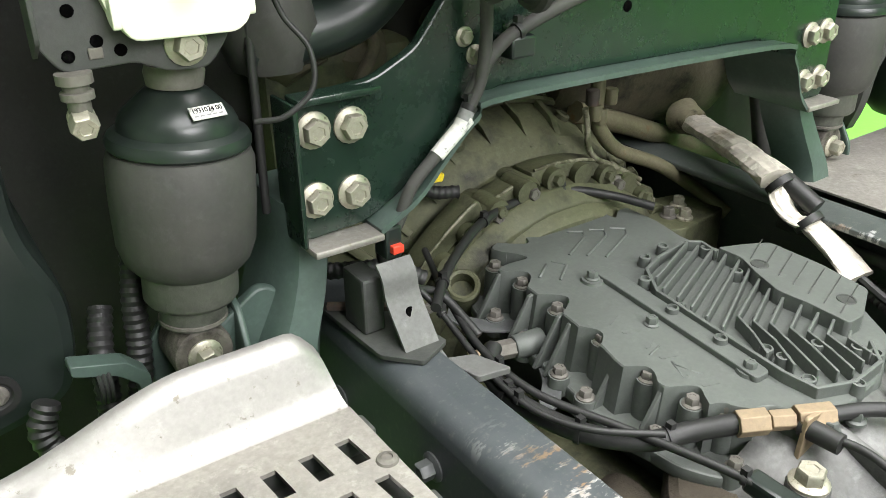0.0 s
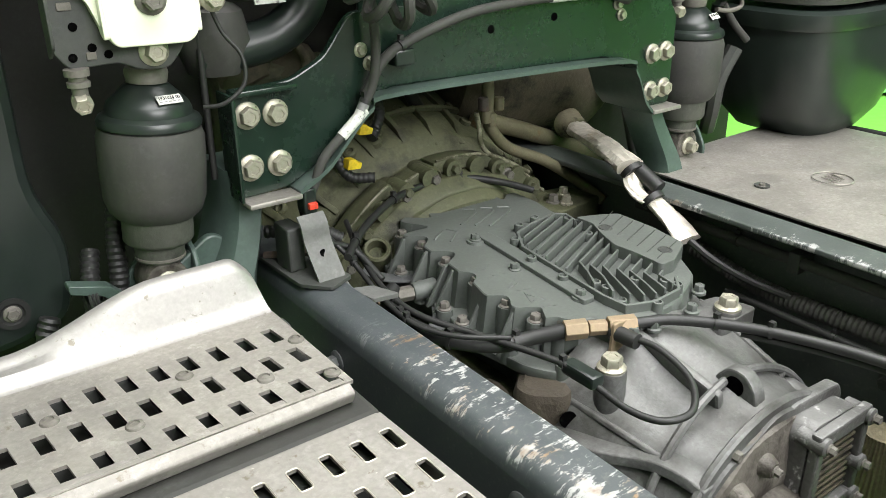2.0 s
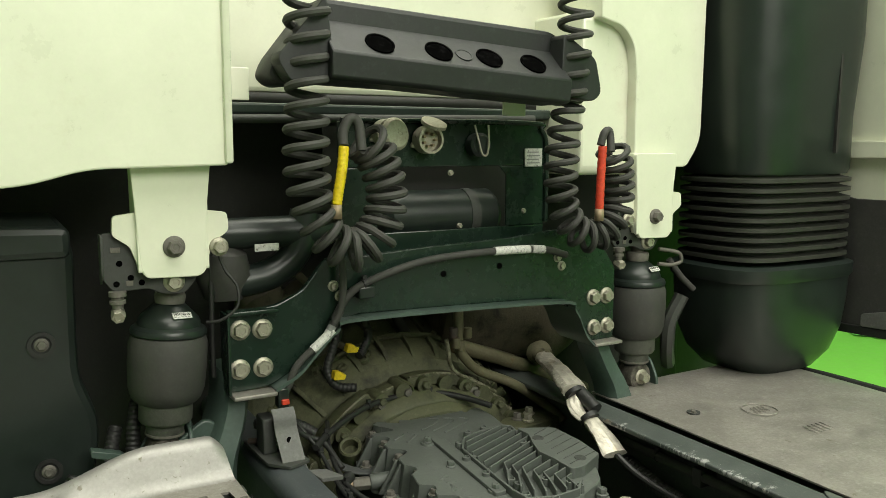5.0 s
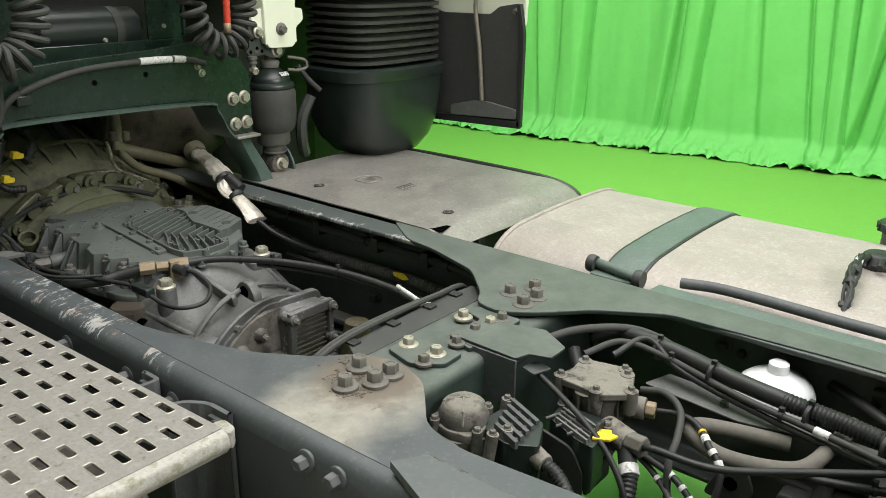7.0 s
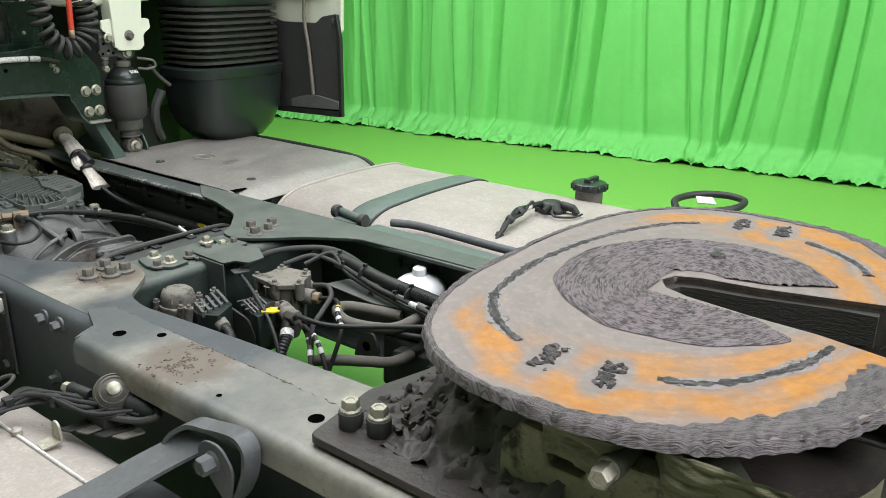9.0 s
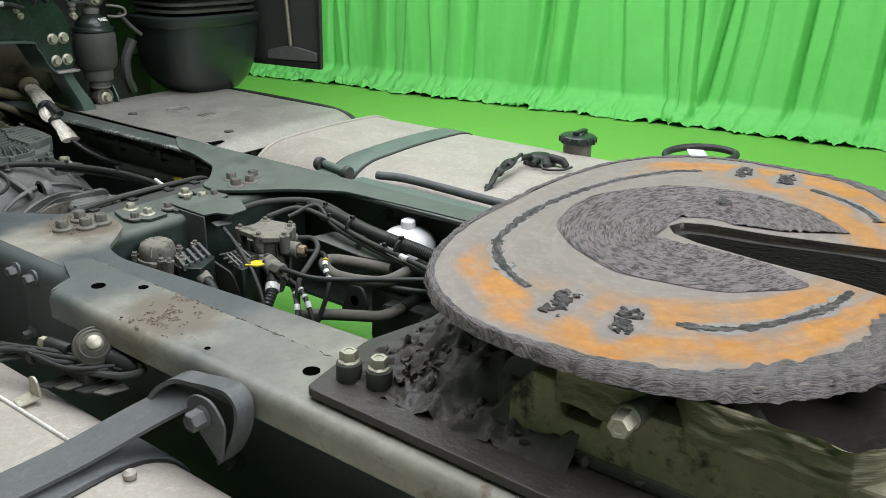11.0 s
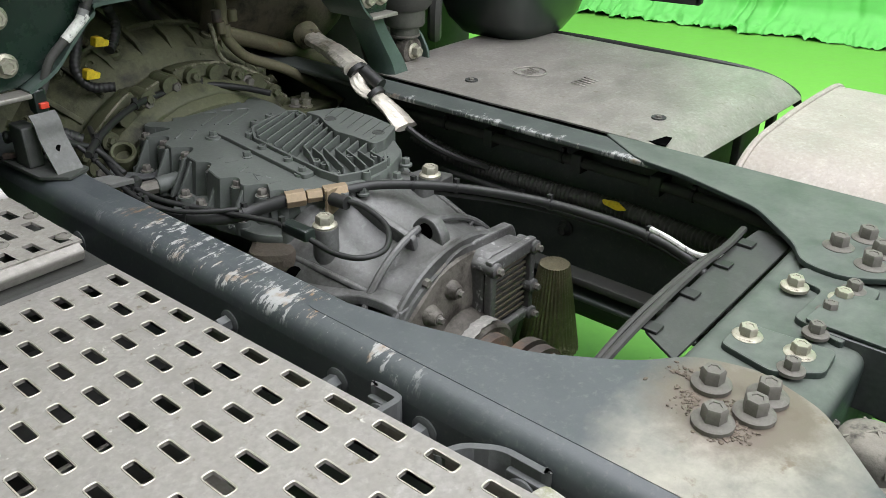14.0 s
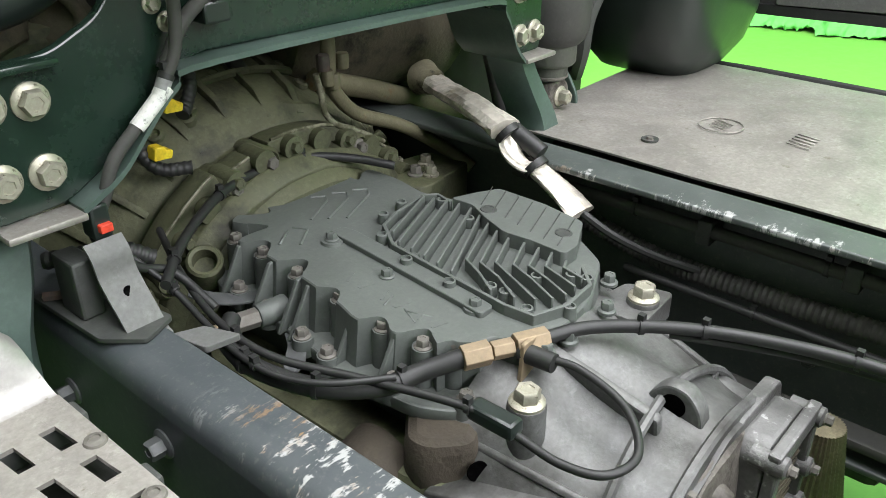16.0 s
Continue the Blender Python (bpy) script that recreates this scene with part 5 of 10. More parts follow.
def rear_step():
    st = thing("step_plate", (-0.64, 0.30, 0.81), "dusty perforated aluminium step plate with rows of slots", "step plate", "step plates")
    z = 0.838

    def skew(bm):
        for v in bm.verts:
            v.co.x += 0.0316 * (0.5585 - v.co.y)
        return bm

    xs = [-0.4692 - 0.0318 * i for i in range(13)]
    ys = [0.5585 - 0.0566 * j for j in range(10)]
    part("tread", skew(slotted(-0.90, -0.4550, 0.012, 0.600, z, xs, ys, 0.0115, 0.030)), step_worn, st)
    # raised bright rims round the slots
    for y in ys:
        for x in xs[:10]:
            key = "rim"
            if key not in RIMS:
                bm = bmesh.new()
                prof = rounded([(-0.0064, -0.0157), (0.0064, -0.0157), (0.0064, 0.0157), (-0.0064, 0.0157)], 0.004, 3)
                sweep(bm, [(a, b, 0) for a, b in prof] + [(prof[0][0], prof[0][1], 0)], 0.0011, 5)
                finish(bm)
                RIMS[key] = bpy.data.meshes.new("slot_rim")
                bm.to_mesh(RIMS[key])
                bm.free()
                RIMS[key].materials.append(slot_edge)
            ob = new("slot_rim", RIMS[key])
            ob.parent = st
            ob.matrix_local = Matrix.Translation(Vector((x + 0.0316 * (0.5585 - y), y, z + 0.0036)) - st.location)
    bm = bmesh.new()
    prism(bm, rounded([(0.006, z - 0.028), (-0.006, z - 0.012), (-0.002, z + 0.001), (0.0125, z + 0.0042), (0.0125, z - 0.001), (0.004, z - 0.006)], 0.004, 3), -0.90, -0.4565, "x")
    part("rear_lip", rough_up(skew(bm), 0.0012, 60), lip_worn, st, "rounded lip, worn bright with olive grime")
    corner = [(-0.4445, 0.010), (-0.436, -0.004), (-0.424, 0.004), (-0.421, 0.030), (-0.437, 0.034)]
    part("lip_corner", prism(bmesh.new(), rounded(corner, [0, 0.004, 0.010, 0.01, 0], 5), z - 0.020, z + 0.0030), lip_worn, st, "rounded worn corner", bevel=0.003)
    latch = part("latch", prism(bmesh.new(), rounded([(-0.562, 0.012), (-0.532, 0.006), (-0.530, -0.016), (-0.544, -0.026), (-0.560, -0.012)], 0.005, 3), 0.789, 0.795), zinc, st, "zinc latch plate under the step", bevel=0.001)
    bolt(latch, (-0.545, -0.008, 0.795), (0, -0.2, 1), 0.011, zinc, 1.4, 0.9, 12)
    part("latch_stem", cyl(bmesh.new(), (-0.548, 0.004, 0.792), (-0.552, 0.018, 0.825), 0.006), zinc_dirty, st)
    part("front_lip", skew(box(bmesh.new(), (-0.90, 0.598, z - 0.022), (-0.4565, 0.604, z + 0.003))), step_worn, st, bevel=0.002)
    part("side_lip", skew(box(bmesh.new(), (-0.459, 0.018, z - 0.020), (-0.4545, 0.600, z + 0.0036))), step_worn, st, bevel=0.002)
    for y in (0.33, 0.575):
        part("support", box(bmesh.new(), (-0.90, y - 0.012, z - 0.05), (-0.458, y + 0.012, z - 0.012)), dark_steel, st, bevel=0.003)
    return st


RIMS = {}


def front_step():
    st = thing("step_plate", (-0.64, 0.75, 0.83), "bright stainless step plate with slots and a high curled guard", "step plate", "step plates")
    z = 0.862
    tread = slotted(-0.86, -0.466, 0.632, 0.808, z, SLOT_X, [0.651, 0.7065, 0.7585])
    for v in tread.verts:
        if v.co.x < -0.468:
            v.co.x += 0.09 * (0.7585 - v.co.y)
    part("tread", tread, alu_plate, st, "slotted tread, scuffed bright")
    # guard: curls up from the tread, high towards the truck and low outwards
    bm = bmesh.new()
    n, k = 48, 18
    front = []
    for i in range(n + 1):
        u = i / n
        x = -0.86 + 0.394 * u
        s = min(1.0, max(0.0, (x + 0.735) / 0.16))
        h = 0.022 + 0.040 * s * s * (3 - 2 * s)
        e = max(0.0, (x + 0.490) / 0.024)
        h *= 1 - 0.30 * e * e
        row = []
        for j in range(k + 1):
            t = j / k
            if t < 0.3:
                q = t / 0.3 * math.pi / 2 * 0.75
                y, zz = 0.804 + 0.020 * math.sin(q), z + 0.0035 + 0.020 * (1 - math.cos(q))
            elif t < 0.8:
                q = (t - 0.3) / 0.5
                y, zz = 0.8225 + 0.014 * q, z + 0.0158 + (h - 0.022) * q
            else:
                q = (t - 0.8) / 0.2
                y, zz = 0.8365 + 0.018 * q, z + h - 0.0062 + 0.0062 * math.sin(q * math.pi / 2 * 1.3)
            lean = 0.014 * max(0.0, (zz - z) / 0.07) * max(0.0, (x + 0.52) / 0.054)
            row.append(bm.verts.new((x - lean, y, zz)))
        front.append(row)
    for a, b in zip(front, front[1:]):
        for j in range(k):
            bm.faces.new((a[j], a[j + 1], b[j + 1], b[j]))
    bmesh.ops.recalc_face_normals(bm, faces=bm.faces)
    bmesh.ops.solidify(bm, geom=bm.faces[:], thickness=0.004)
    part("guard", bm, steel_bright, st, "polished stainless guard with scuffs")
    bm = bmesh.new()
    prism(bm, rounded([(0.628, z - 0.020), (0.620, z - 0.004), (0.634, z + 0.0045), (0.646, z + 0.0045), (0.640, z - 0.004)], 0.004, 3), -0.86, -0.470, "x")
    part("rear_lip", rough_up(bm, 0.003, 25), step_worn, st, "bent scuffed lip")
    for x, y in ((-0.4745, 0.735), (-0.476, 0.655), (-0.533, 0.685), (-0.595, 0.738), (-0.66, 0.685), (-0.72, 0.738)):
        rivet(st, x, y, z + 0.004, zinc_dirty)
    for y in (0.685, 0.79):
        part("support", box(bmesh.new(), (-0.86, y - 0.012, z - 0.05), (-0.458, y + 0.012, z - 0.002)), dark_steel, st, bevel=0.003)
    return st


rear_step()
front_step()
# near-black boxes added so the slots show dark instead of green floor
solo("step_fill_box", box(bmesh.new(), (-0.94, 0.425, 0.40), (-0.470, 0.575, 0.800)), shadow_steel, "near-black box filling the dark under the step plate", "box", bevel=0.012)
solo("step_fill_box", box(bmesh.new(), (-0.94, 0.60, 0.40), (-0.452, 0.845, 0.842)), shadow_steel, "near-black box filling the dark under the step plate", "box", bevel=0.008)
# rubber buffer between the step plates
bm = box(bmesh.new(), (-0.60, 0.607, 0.76), (-0.454, 0.624, 0.836))
solo("buffer_block", bm, rubber, "grey rubber buffer block between the step plates", "buffer", bevel=0.012)


# ---- tanks and boxes beside the rails ----
def tank(name, x0, x1, y0, y1, low, top, label, strap_mat, straps, rail_x, mat, radii=(0.08, 0.10, 0.13, 0.13), crown=0.0):
    tk = thing(name, ((x0 + x1) / 2, (y0 + y1) / 2, low), label, "fuel tank", "fuel tanks")
    cx, cz = (x0 + x1) / 2, (low + top) / 2
    prof = rounded([(x0, low), (x1, low), (x1, top - crown), (cx, top), (x0, top - crown)], [radii[0], radii[1], radii[2], 0.12, radii[3]], 12)
    part("shell", prism(bmesh.new(), prof, y0, y1, "y"), mat, tk, "dusty speckled aluminium shell", bevel=0.014, seg=3)
    for y in (y0 + 0.006, y1 - 0.008):
        ring = [(x, y, z) for x, z in prof]
        part("end_seam", sweep(bmesh.new(), ring + ring[:1], 0.006, 8), mat, tk)
    for y in straps:
        def swollen(d):
            return [(cx + (x - cx) * (1 + d / (x1 - cx)), cz + (z - cz) * (1 + d / (top - cz))) for x, z in prof]
        st = part("strap", prism(bmesh.new(), swollen(0.005), y - 0.037, y + 0.037, "y"), strap_mat, tk, "wide painted steel strap", bevel=0.003)
        part("strap_liner", prism(bmesh.new(), swollen(0.0025), y - 0.042, y + 0.042, "y"), rubber_black, st, "black rubber liner")
    return tk


right_tank = tank("fuel_tank", 0.372, 1.00, -1.75, 0.222, 0.46, 0.838, "dusty beige aluminium fuel tank with green straps", strap_green, (-0.075, -0.735, -1.5), 0.3, alu_tank, (0.08, 0.10, 0.17, 0.17), 0.012)
tank("fuel_tank", -1.14, -0.478, -1.75, 0.405, 0.17, 0.775, "dusty pale aluminium fuel tank with grey strap", strap_grey, (-0.60, -1.4), -0.45, alu_tank)

# ---- heat box beside the right rail ----
def heat_box():
    hb = thing("exhaust_box", (0.63, 0.6, 0.2), "dusty stainless exhaust box with bent sheet top", "exhaust box")
    bm = bmesh.new()
    ny, nx = 34, 26
    top = []
    for j in range(ny + 1):
        v = j / ny
        row = []
        for i in range(nx + 1):
            u = i / nx
            x = 0.345 + u * 0.560
            # rear edge bows back in the middle and rolls down; its outer corner is rounded off
            rear = 0.262 + 0.02 * (1 - u) ** 2 + 0.11 * max(0.0, (u - 0.88) / 0.12) ** 2.2
            y = rear + (0.985 - rear) * v
            z = 0.826 + 0.007 * math.sin(u * 2.4)
            d = y - rear
            if d < 0.075:
                z -= 0.030 * ((0.075 - d) / 0.075) ** 2.0
            if u > 0.93:
                z -= 0.012 * ((u - 0.93) / 0.07) ** 2
            z += 0.0012 * noise.noise(Vector((x * 7, y * 7, 2.0)))
            row.append(bm.verts.new((x, y, z)))
        top.append(row)
    for a, b in zip(top, top[1:]):
        for i in range(nx):
            bm.faces.new((a[i], a[i + 1], b[i + 1], b[i]))
    bmesh.ops.recalc_face_normals(bm, faces=bm.faces)
    bmesh.ops.solidify(bm, geom=bm.faces[:], thickness=-0.003)
    part("lid", bm, alu_plate, hb, "dusty flat lid with rolled rear edge and faint stamped marks")
    # black patch in place of a torn notch at the rear corner beside the rail, and the flange that hangs under the
    # rolled edge
    part("torn_corner", prism(bmesh.new(), [(0.352, 0.315), (0.395, 0.325), (0.392, 0.352), (0.372, 0.360), (0.352, 0.352)], 0.8265, 0.8285), void, hb, "black patch in place of a torn notch")
    for x in (0.46, 0.62, 0.78):
        part("hanger", box(bmesh.new(), (x - 0.012, 0.285, 0.68), (x + 0.012, 0.300, 0.806)), dark_steel, hb, bevel=0.003)
    part("body", box(bmesh.new(), (0.36, 0.34, 0.44), (0.885, 0.975, 0.805)), dark_steel, hb, bevel=0.02)
    part("edge_seal", sweep(bmesh.new(), spline([(0.90, 0.97, 0.822), (0.911, 0.8, 0.824), (0.912, 0.5, 0.823), (0.911, 0.40, 0.820), (0.906, 0.340, 0.812), (0.882, 0.290, 0.800), (0.84, 0.268, 0.794)], 8), 0.0095, 8), rubber_black, hb, "black edge seal")
    for x, y in ((0.424, 0.772), (0.460, 0.383)):
        part("lid_hole", lathe(bmesh.new(), [(0.013, 0.0), (0.013, 0.003), (0.009, 0.0025), (0.007, 0.001), (0, 0.001)], (x, y, 0.832), seg=18), dark_steel, hb)
        bolt(hb, (x, y, 0.832), (0, 0, 1), 0.009, zinc_dirty, 1.4, 0.5)
    # stamped marks: an oval ring and a few bars
    bm = bmesh.new()
    oval = [(0.545 + 0.034 * math.cos(radians(a)), 0.715 + 0.034 * math.sin(radians(a)), 0.8365) for a in range(0, 361, 15)]
    sweep(bm, oval, 0.0012, 5)
    for i in range(4):
        sweep(bm, [(0.525 + 0.010 * i, 0.700, 0.8365), (0.535 + 0.010 * i, 0.730, 0.8365)], 0.001, 5)
    part("stamped_mark", bm, alu_plate, hb)
    bm = bmesh.new()
    for i in range(5):
        sweep(bm, [(0.53 + 0.012 * i, 0.575, 0.8362), (0.535 + 0.012 * i, 0.61, 0.8362)], 0.001, 5)
    part("stamped_bars", bm, alu_plate, hb)["kind"] = "stuff"
    return hb


heat_box()


# ---- cross beam that carries the cab ----
def cab_beam():
    cb = thing("cab_cross_beam", (-0.05, 0.95, 0.85), "dark green painted pressed steel cross beam behind the cab", "cross beam")
    y0, y1 = 0.930, 0.942
    web = [(-0.440, 1.088), (-0.360, 1.094), (-0.315, 1.115), (-0.275, 1.165), (-0.20, 1.165), (-0.10, 1.172), (0.10, 1.180), (0.20, 1.19), (0.30, 1.175), (0.352, 1.105), (0.352, 0.958), (0.285, 0.958), (0.262, 0.985),
           (0.235, 1.035), (0.188, 1.056), (-0.215, 1.066), (-0.262, 1.052), (-0.300, 1.015), (-0.330, 0.985), (-0.372, 0.962), (-0.440, 0.958)]
    part("beam_web", prism(bmesh.new(), rounded(web, 0.012, 3), y0, y1, "y"), beam_green, cb, "dark green pressed web", bevel=0.002)
    low = [(-0.372, 0.962), (-0.330, 0.985), (-0.300, 1.015), (-0.262, 1.050), (-0.215, 1.064), (0.188, 1.054), (0.235, 1.033), (0.262, 0.983), (0.285, 0.958)]
    path = spline([(x, 0, z) for x, z in low], 5)
    bm = bmesh.new()
    rows = [[bm.verts.new(q) for q in ((p.x, 0.905, p.z), (p.x, 1.02, p.z), (p.x, 1.02, p.z - 0.006), (p.x, 0.905, p.z - 0.006))] for p in path]
    for a, b in zip(rows, rows[1:]):
        for k in range(4):
            bm.faces.new((a[k], a[(k + 1) % 4], b[(k + 1) % 4], b[k]))
    bm.faces.new(rows[0]), bm.faces.new(rows[-1])
    part("lower_flange", bm, bracket_green, cb, "scuffed lower flange")
    for a, b in ((-0.440, -0.370), (0.284, 0.354)):
        part("foot_lip", box(bmesh.new(), (a, 0.902, 0.952), (b, 0.935, 0.959)), alu_plate, cb, "scraped bare lip", bevel=0.002)
    part("side_lip", box(bmesh.new(), (-0.4445, 0.915, 0.958), (-0.4395, 0.96, 1.088)), beam_green, cb, bevel=0.002)
    part("upper_lip", box(bmesh.new(), (-0.44, 0.915, 1.085), (-0.36, 0.94, 1.092)), beam_green, cb, bevel=0.002)
    for x, z in ((-0.421, 1.060), (-0.385, 1.058), (-0.423, 0.996), (-0.385, 0.995)):
        bolt(cb, (x, 0.930, z), (0, -1, 0), 0.0215, zinc, 1.55, 0.5, random.uniform(0, 60))
    for x, z in ((0.296, 1.048), (0.330, 1.049), (0.299, 0.986), (0.333, 0.987)):
        bolt(cb, (x, 0.930, z), (0, -1, 0), 0.0215, zinc, 1.55, 0.5, random.uniform(0, 60))
    for x, z in ((-0.262, 1.118), (-0.250, 1.100), (0.205, 1.135), (0.215, 1.118)):
        bolt(cb, (x, 0.930, z), (0, -1, 0), 0.012, zinc, 1.6, 0.5)
    # the web is uncut: black discs give the dark of its holes
    for x, z in ((-0.05, 1.122), (0.07, 1.128)):
        part("web_hole", lathe(bmesh.new(), [(0.006, 0), (0.006, 0.0008), (0, 0.0008)], (x, 0.930, z), (0, -1, 0), 14), void, cb)
    # legs down to the rails
    for s, x0 in ((-1, -0.425), (1, 0.325)):
        out = (0, 0.002, 0.012, 0.032, 0.042) if s < 0 else (0, 0.009, 0.025, 0.047, 0.060)
        leg = spline([(x0 + s * d, y, z) for d, y, z in zip(out, (0.975, 0.972, 0.965, 0.955, 0.95), (0.99, 0.94, 0.90, 0.85, 0.80))], 6)
        deep = 0.06 if s < 0 else 0.025
        bm = bmesh.new()
        rings = []
        for i, p in enumerate(leg):
            w = 0.027 + 0.016 * (i / len(leg)) ** 2
            rings.append([bm.verts.new(p + Vector(q)) for q in ((-w * 0.8, -0.02, 0), (-w * 0.5, -0.035, 0), (w * 0.5, -0.035, 0), (w * 0.8, -0.02, 0), (w * 0.8, deep, 0), (-w * 0.8, deep, 0))])
        for a, b in zip(rings, rings[1:]):
            for k in range(6):
                bm.faces.new((a[k], a[(k + 1) % 6], b[(k + 1) % 6], b[k]))
        bm.faces.new(rings[0]), bm.faces.new(rings[-1])
        part("leg", bm, bracket_green, cb, "grey-green cast leg")
    # upper arm that bends round behind the left spring
    bm = sweep(bmesh.new(), spline([(-0.455, 0.985, 1.125), (-0.40, 0.985, 1.128), (-0.345, 0.985, 1.14), (-0.305, 0.985, 1.175), (-0.288, 0.985, 1.24)], 8), 0.026, 12)
    part("upper_arm", bm, plastic_dark, cb, "glossy dark bent tube")
    return cb


cab_beam()


# ---- cab springs ----
def air_spring(x, y, z, s, label):
    sp = thing("air_spring", (x, y, z - 0.19 * s), label, "air spring", "cab air springs")
    c = (x, y, z)
    part("cap", lathe(bmesh.new(), [(0.018 * s, 0.044 * s), (0.027 * s, 0.041 * s), (0.048 * s, 0.021 * s), (0.0515 * s, 0.014 * s), (0.052 * s, 0.007 * s), (0.0605 * s, 0.003 * s), (0.0630 * s, -0.002 * s), (0.0625 * s, -0.007 * s), (0.058 * s, -0.011 * s)][::-1], c, seg=40), plastic_dark, sp, "black moulded cap")
    prof = [(0.044, -0.126), (0.050, -0.125), (0.058, -0.116), (0.0630, -0.100), (0.0650, -0.06), (0.0650, -0.022), (0.061, -0.011), (0.052, -0.006)]
    part("bellows", lathe(bmesh.new(), [(r * s, h * s) for r, h in prof], c, seg=40), rubber, sp, "grey rubber bellows")
    part("piston", lathe(bmesh.new(), [(r * s, h * s) for r, h in [(0, -0.186), (0.030, -0.186), (0.0315, -0.182), (0.0315, -0.164), (0.041, -0.161), (0.0445, -0.156), (0.0445, -0.126)]], c, seg=40), piston_grey, sp, "stepped grey piston")
    part("piston_ring", lathe(bmesh.new(), [(r * s, h * s) for r, h in [(0.0310, -0.184), (0.0328, -0.183), (0.0328, -0.180), (0.0310, -0.179)]], c, seg=40), zinc_dirty, sp, "pale ring")
    part("top_mount", lathe(bmesh.new(), [(r * s, h * s) for r, h in [(0.024, 0.044), (0.026, 0.056), (0.024, 0.062), (0.014, 0.064), (0.014, 0.078), (0, 0.078)]], c, seg=24), zinc_dirty, sp)
    part("shock_end", lathe(bmesh.new(), [(r * s, h * s) for r, h in [(0.02, -0.235), (0.022, -0.18)]], c, seg=20), dark_steel, sp)
    eye = z - 0.214 * s
    part("lower_eye", cyl(bmesh.new(), (x, y - 0.024, eye), (x, y + 0.024, eye), 0.030 * s, seg=32), cast_oily, sp, "dirty cast eye", bevel=0.005)
    bolt(sp, (x, y - 0.024, eye), (0, -1, 0), 0.021 * s, zinc, 1.65, 0.8, 15)
    fork = [(x - 0.034, eye - 0.07), (x - 0.034, eye + 0.004), (x + 0.002, eye + 0.040), (x + 0.044, eye + 0.046), (x + 0.052, eye + 0.020), (x + 0.052, eye - 0.07)]
    part("clevis", prism(bmesh.new(), rounded(fork, [0, 0.02, 0.02, 0.012, 0.01, 0], 5), y + 0.026, y + 0.034, "y"), bracket_green, sp, "grey-green fork plate", bevel=0.003)
    part("clevis", prism(bmesh.new(), rounded([(y - 0.036, eye - 0.06), (y - 0.036, eye - 0.004), (y - 0.012, eye + 0.034), (y + 0.0255, eye + 0.044), (y + 0.0255, eye - 0.06)], 0.012, 4), x + 0.034, x + 0.041, "x"), bracket_green, sp, "grey-green fork plate", bevel=0.003)
    lie = Matrix.Translation((x + 0.012 * s, y - 0.0415 * s, z + 0.0285 * s)) @ Matrix.Rotation(radians(14), 4, "Z") @ Matrix.Rotation(radians(46), 4, "X")
    tag = part("label", box(bmesh.new(), (-0.0165 * s, -0.0060 * s, 0.0), (0.0165 * s, 0.0060 * s, 0.0012), lie), label_white, sp, "white printed label")
    bm = bmesh.new()
    for k in range(5):
        box(bm, ((-0.0145 + 0.0060 * k) * s, -0.0036 * s, 0.0012), ((-0.0105 + 0.0060 * k) * s, -0.0024 * s, 0.0015), lie)
    part("print", bm, label_grey, tag)
    digits = bpy.data.curves.new("number", "FONT")
    digits.body, digits.size, digits.extrude, digits.align_x = "1931024 00", 0.0062 * s, 0.0002, "CENTER"
    digits.materials.append(void)
    ob = new("number", digits)
    ob.parent = tag
    ob.matrix_local = Matrix.Translation(-sp.location) @ lie @ Matrix.Translation((0, 0.0002 * s, 0.0014))
    return sp


left_spring = air_spring(-0.523, 0.965, 1.068, 0.92, "grey rubber cab air spring with black cap and white label")
left_spring.rotation_euler.y = 0.075
left_spring.location.x -= 0.013
air_spring(0.462, 0.985, 1.062, 0.98, "grey rubber cab air spring beside the intake duct")


# ---- cab hangers, rear wall and panels ----
def hanger(x, y, s, label):
    hg = thing("cab_hanger", (x, y, 1.15), label, "bracket", "cab hangers")
    prof = [(x - 0.058, 1.335), (x + 0.058, 1.335), (x + 0.050, 1.26), (x + 0.047, 1.165), (x + 0.036, 1.156), (x - 0.040, 1.158), (x - 0.048, 1.172), (x - 0.052, 1.25)]
    part("plate", prism(bmesh.new(), rounded(prof, 0.008, 3), y - 0.012, y, "y"), cream_paint, hg, "cream painted pressing", bevel=0.004)
    for a in (-1, 1):
        part("flank", prism(bmesh.new(), rounded([(y - 0.01, 1.335), (y + 0.05, 1.335), (y + 0.045, 1.24), (y, 1.17), (y - 0.012, 1.165)], 0.006, 3), x + a * 0.048 - 0.003, x + a * 0.048 + 0.003, "x"), cream_paint, hg, bevel=0.002)
        ear = [(x + a * 0.045, 1.255), (x + a * 0.082, 1.250), (x + a * 0.084, 1.222), (x + a * 0.060, 1.205), (x + a * 0.046, 1.165)]
        part("ear", prism(bmesh.new(), rounded(ear, 0.006, 3), y - 0.002, y + 0.008, "y"), cream_paint, hg, bevel=0.002)
    bolt(hg, (x, y - 0.012, 1.203), (0, -1, 0), 0.019, zinc_dirty, 1.7, 0.7, 10)
    bolt(hg, (x + s * 0.068, y - 0.004, 1.198), (0, -1, 0), 0.018, zinc, 1.6, 0.6, 10)
    return hg


hanger(-0.523, 0.912, 1, "cream painted cab hanger bracket bolted over the air spring")
hanger(0.470, 0.955, -1, "cream painted cab hanger bracket beside the red hose")


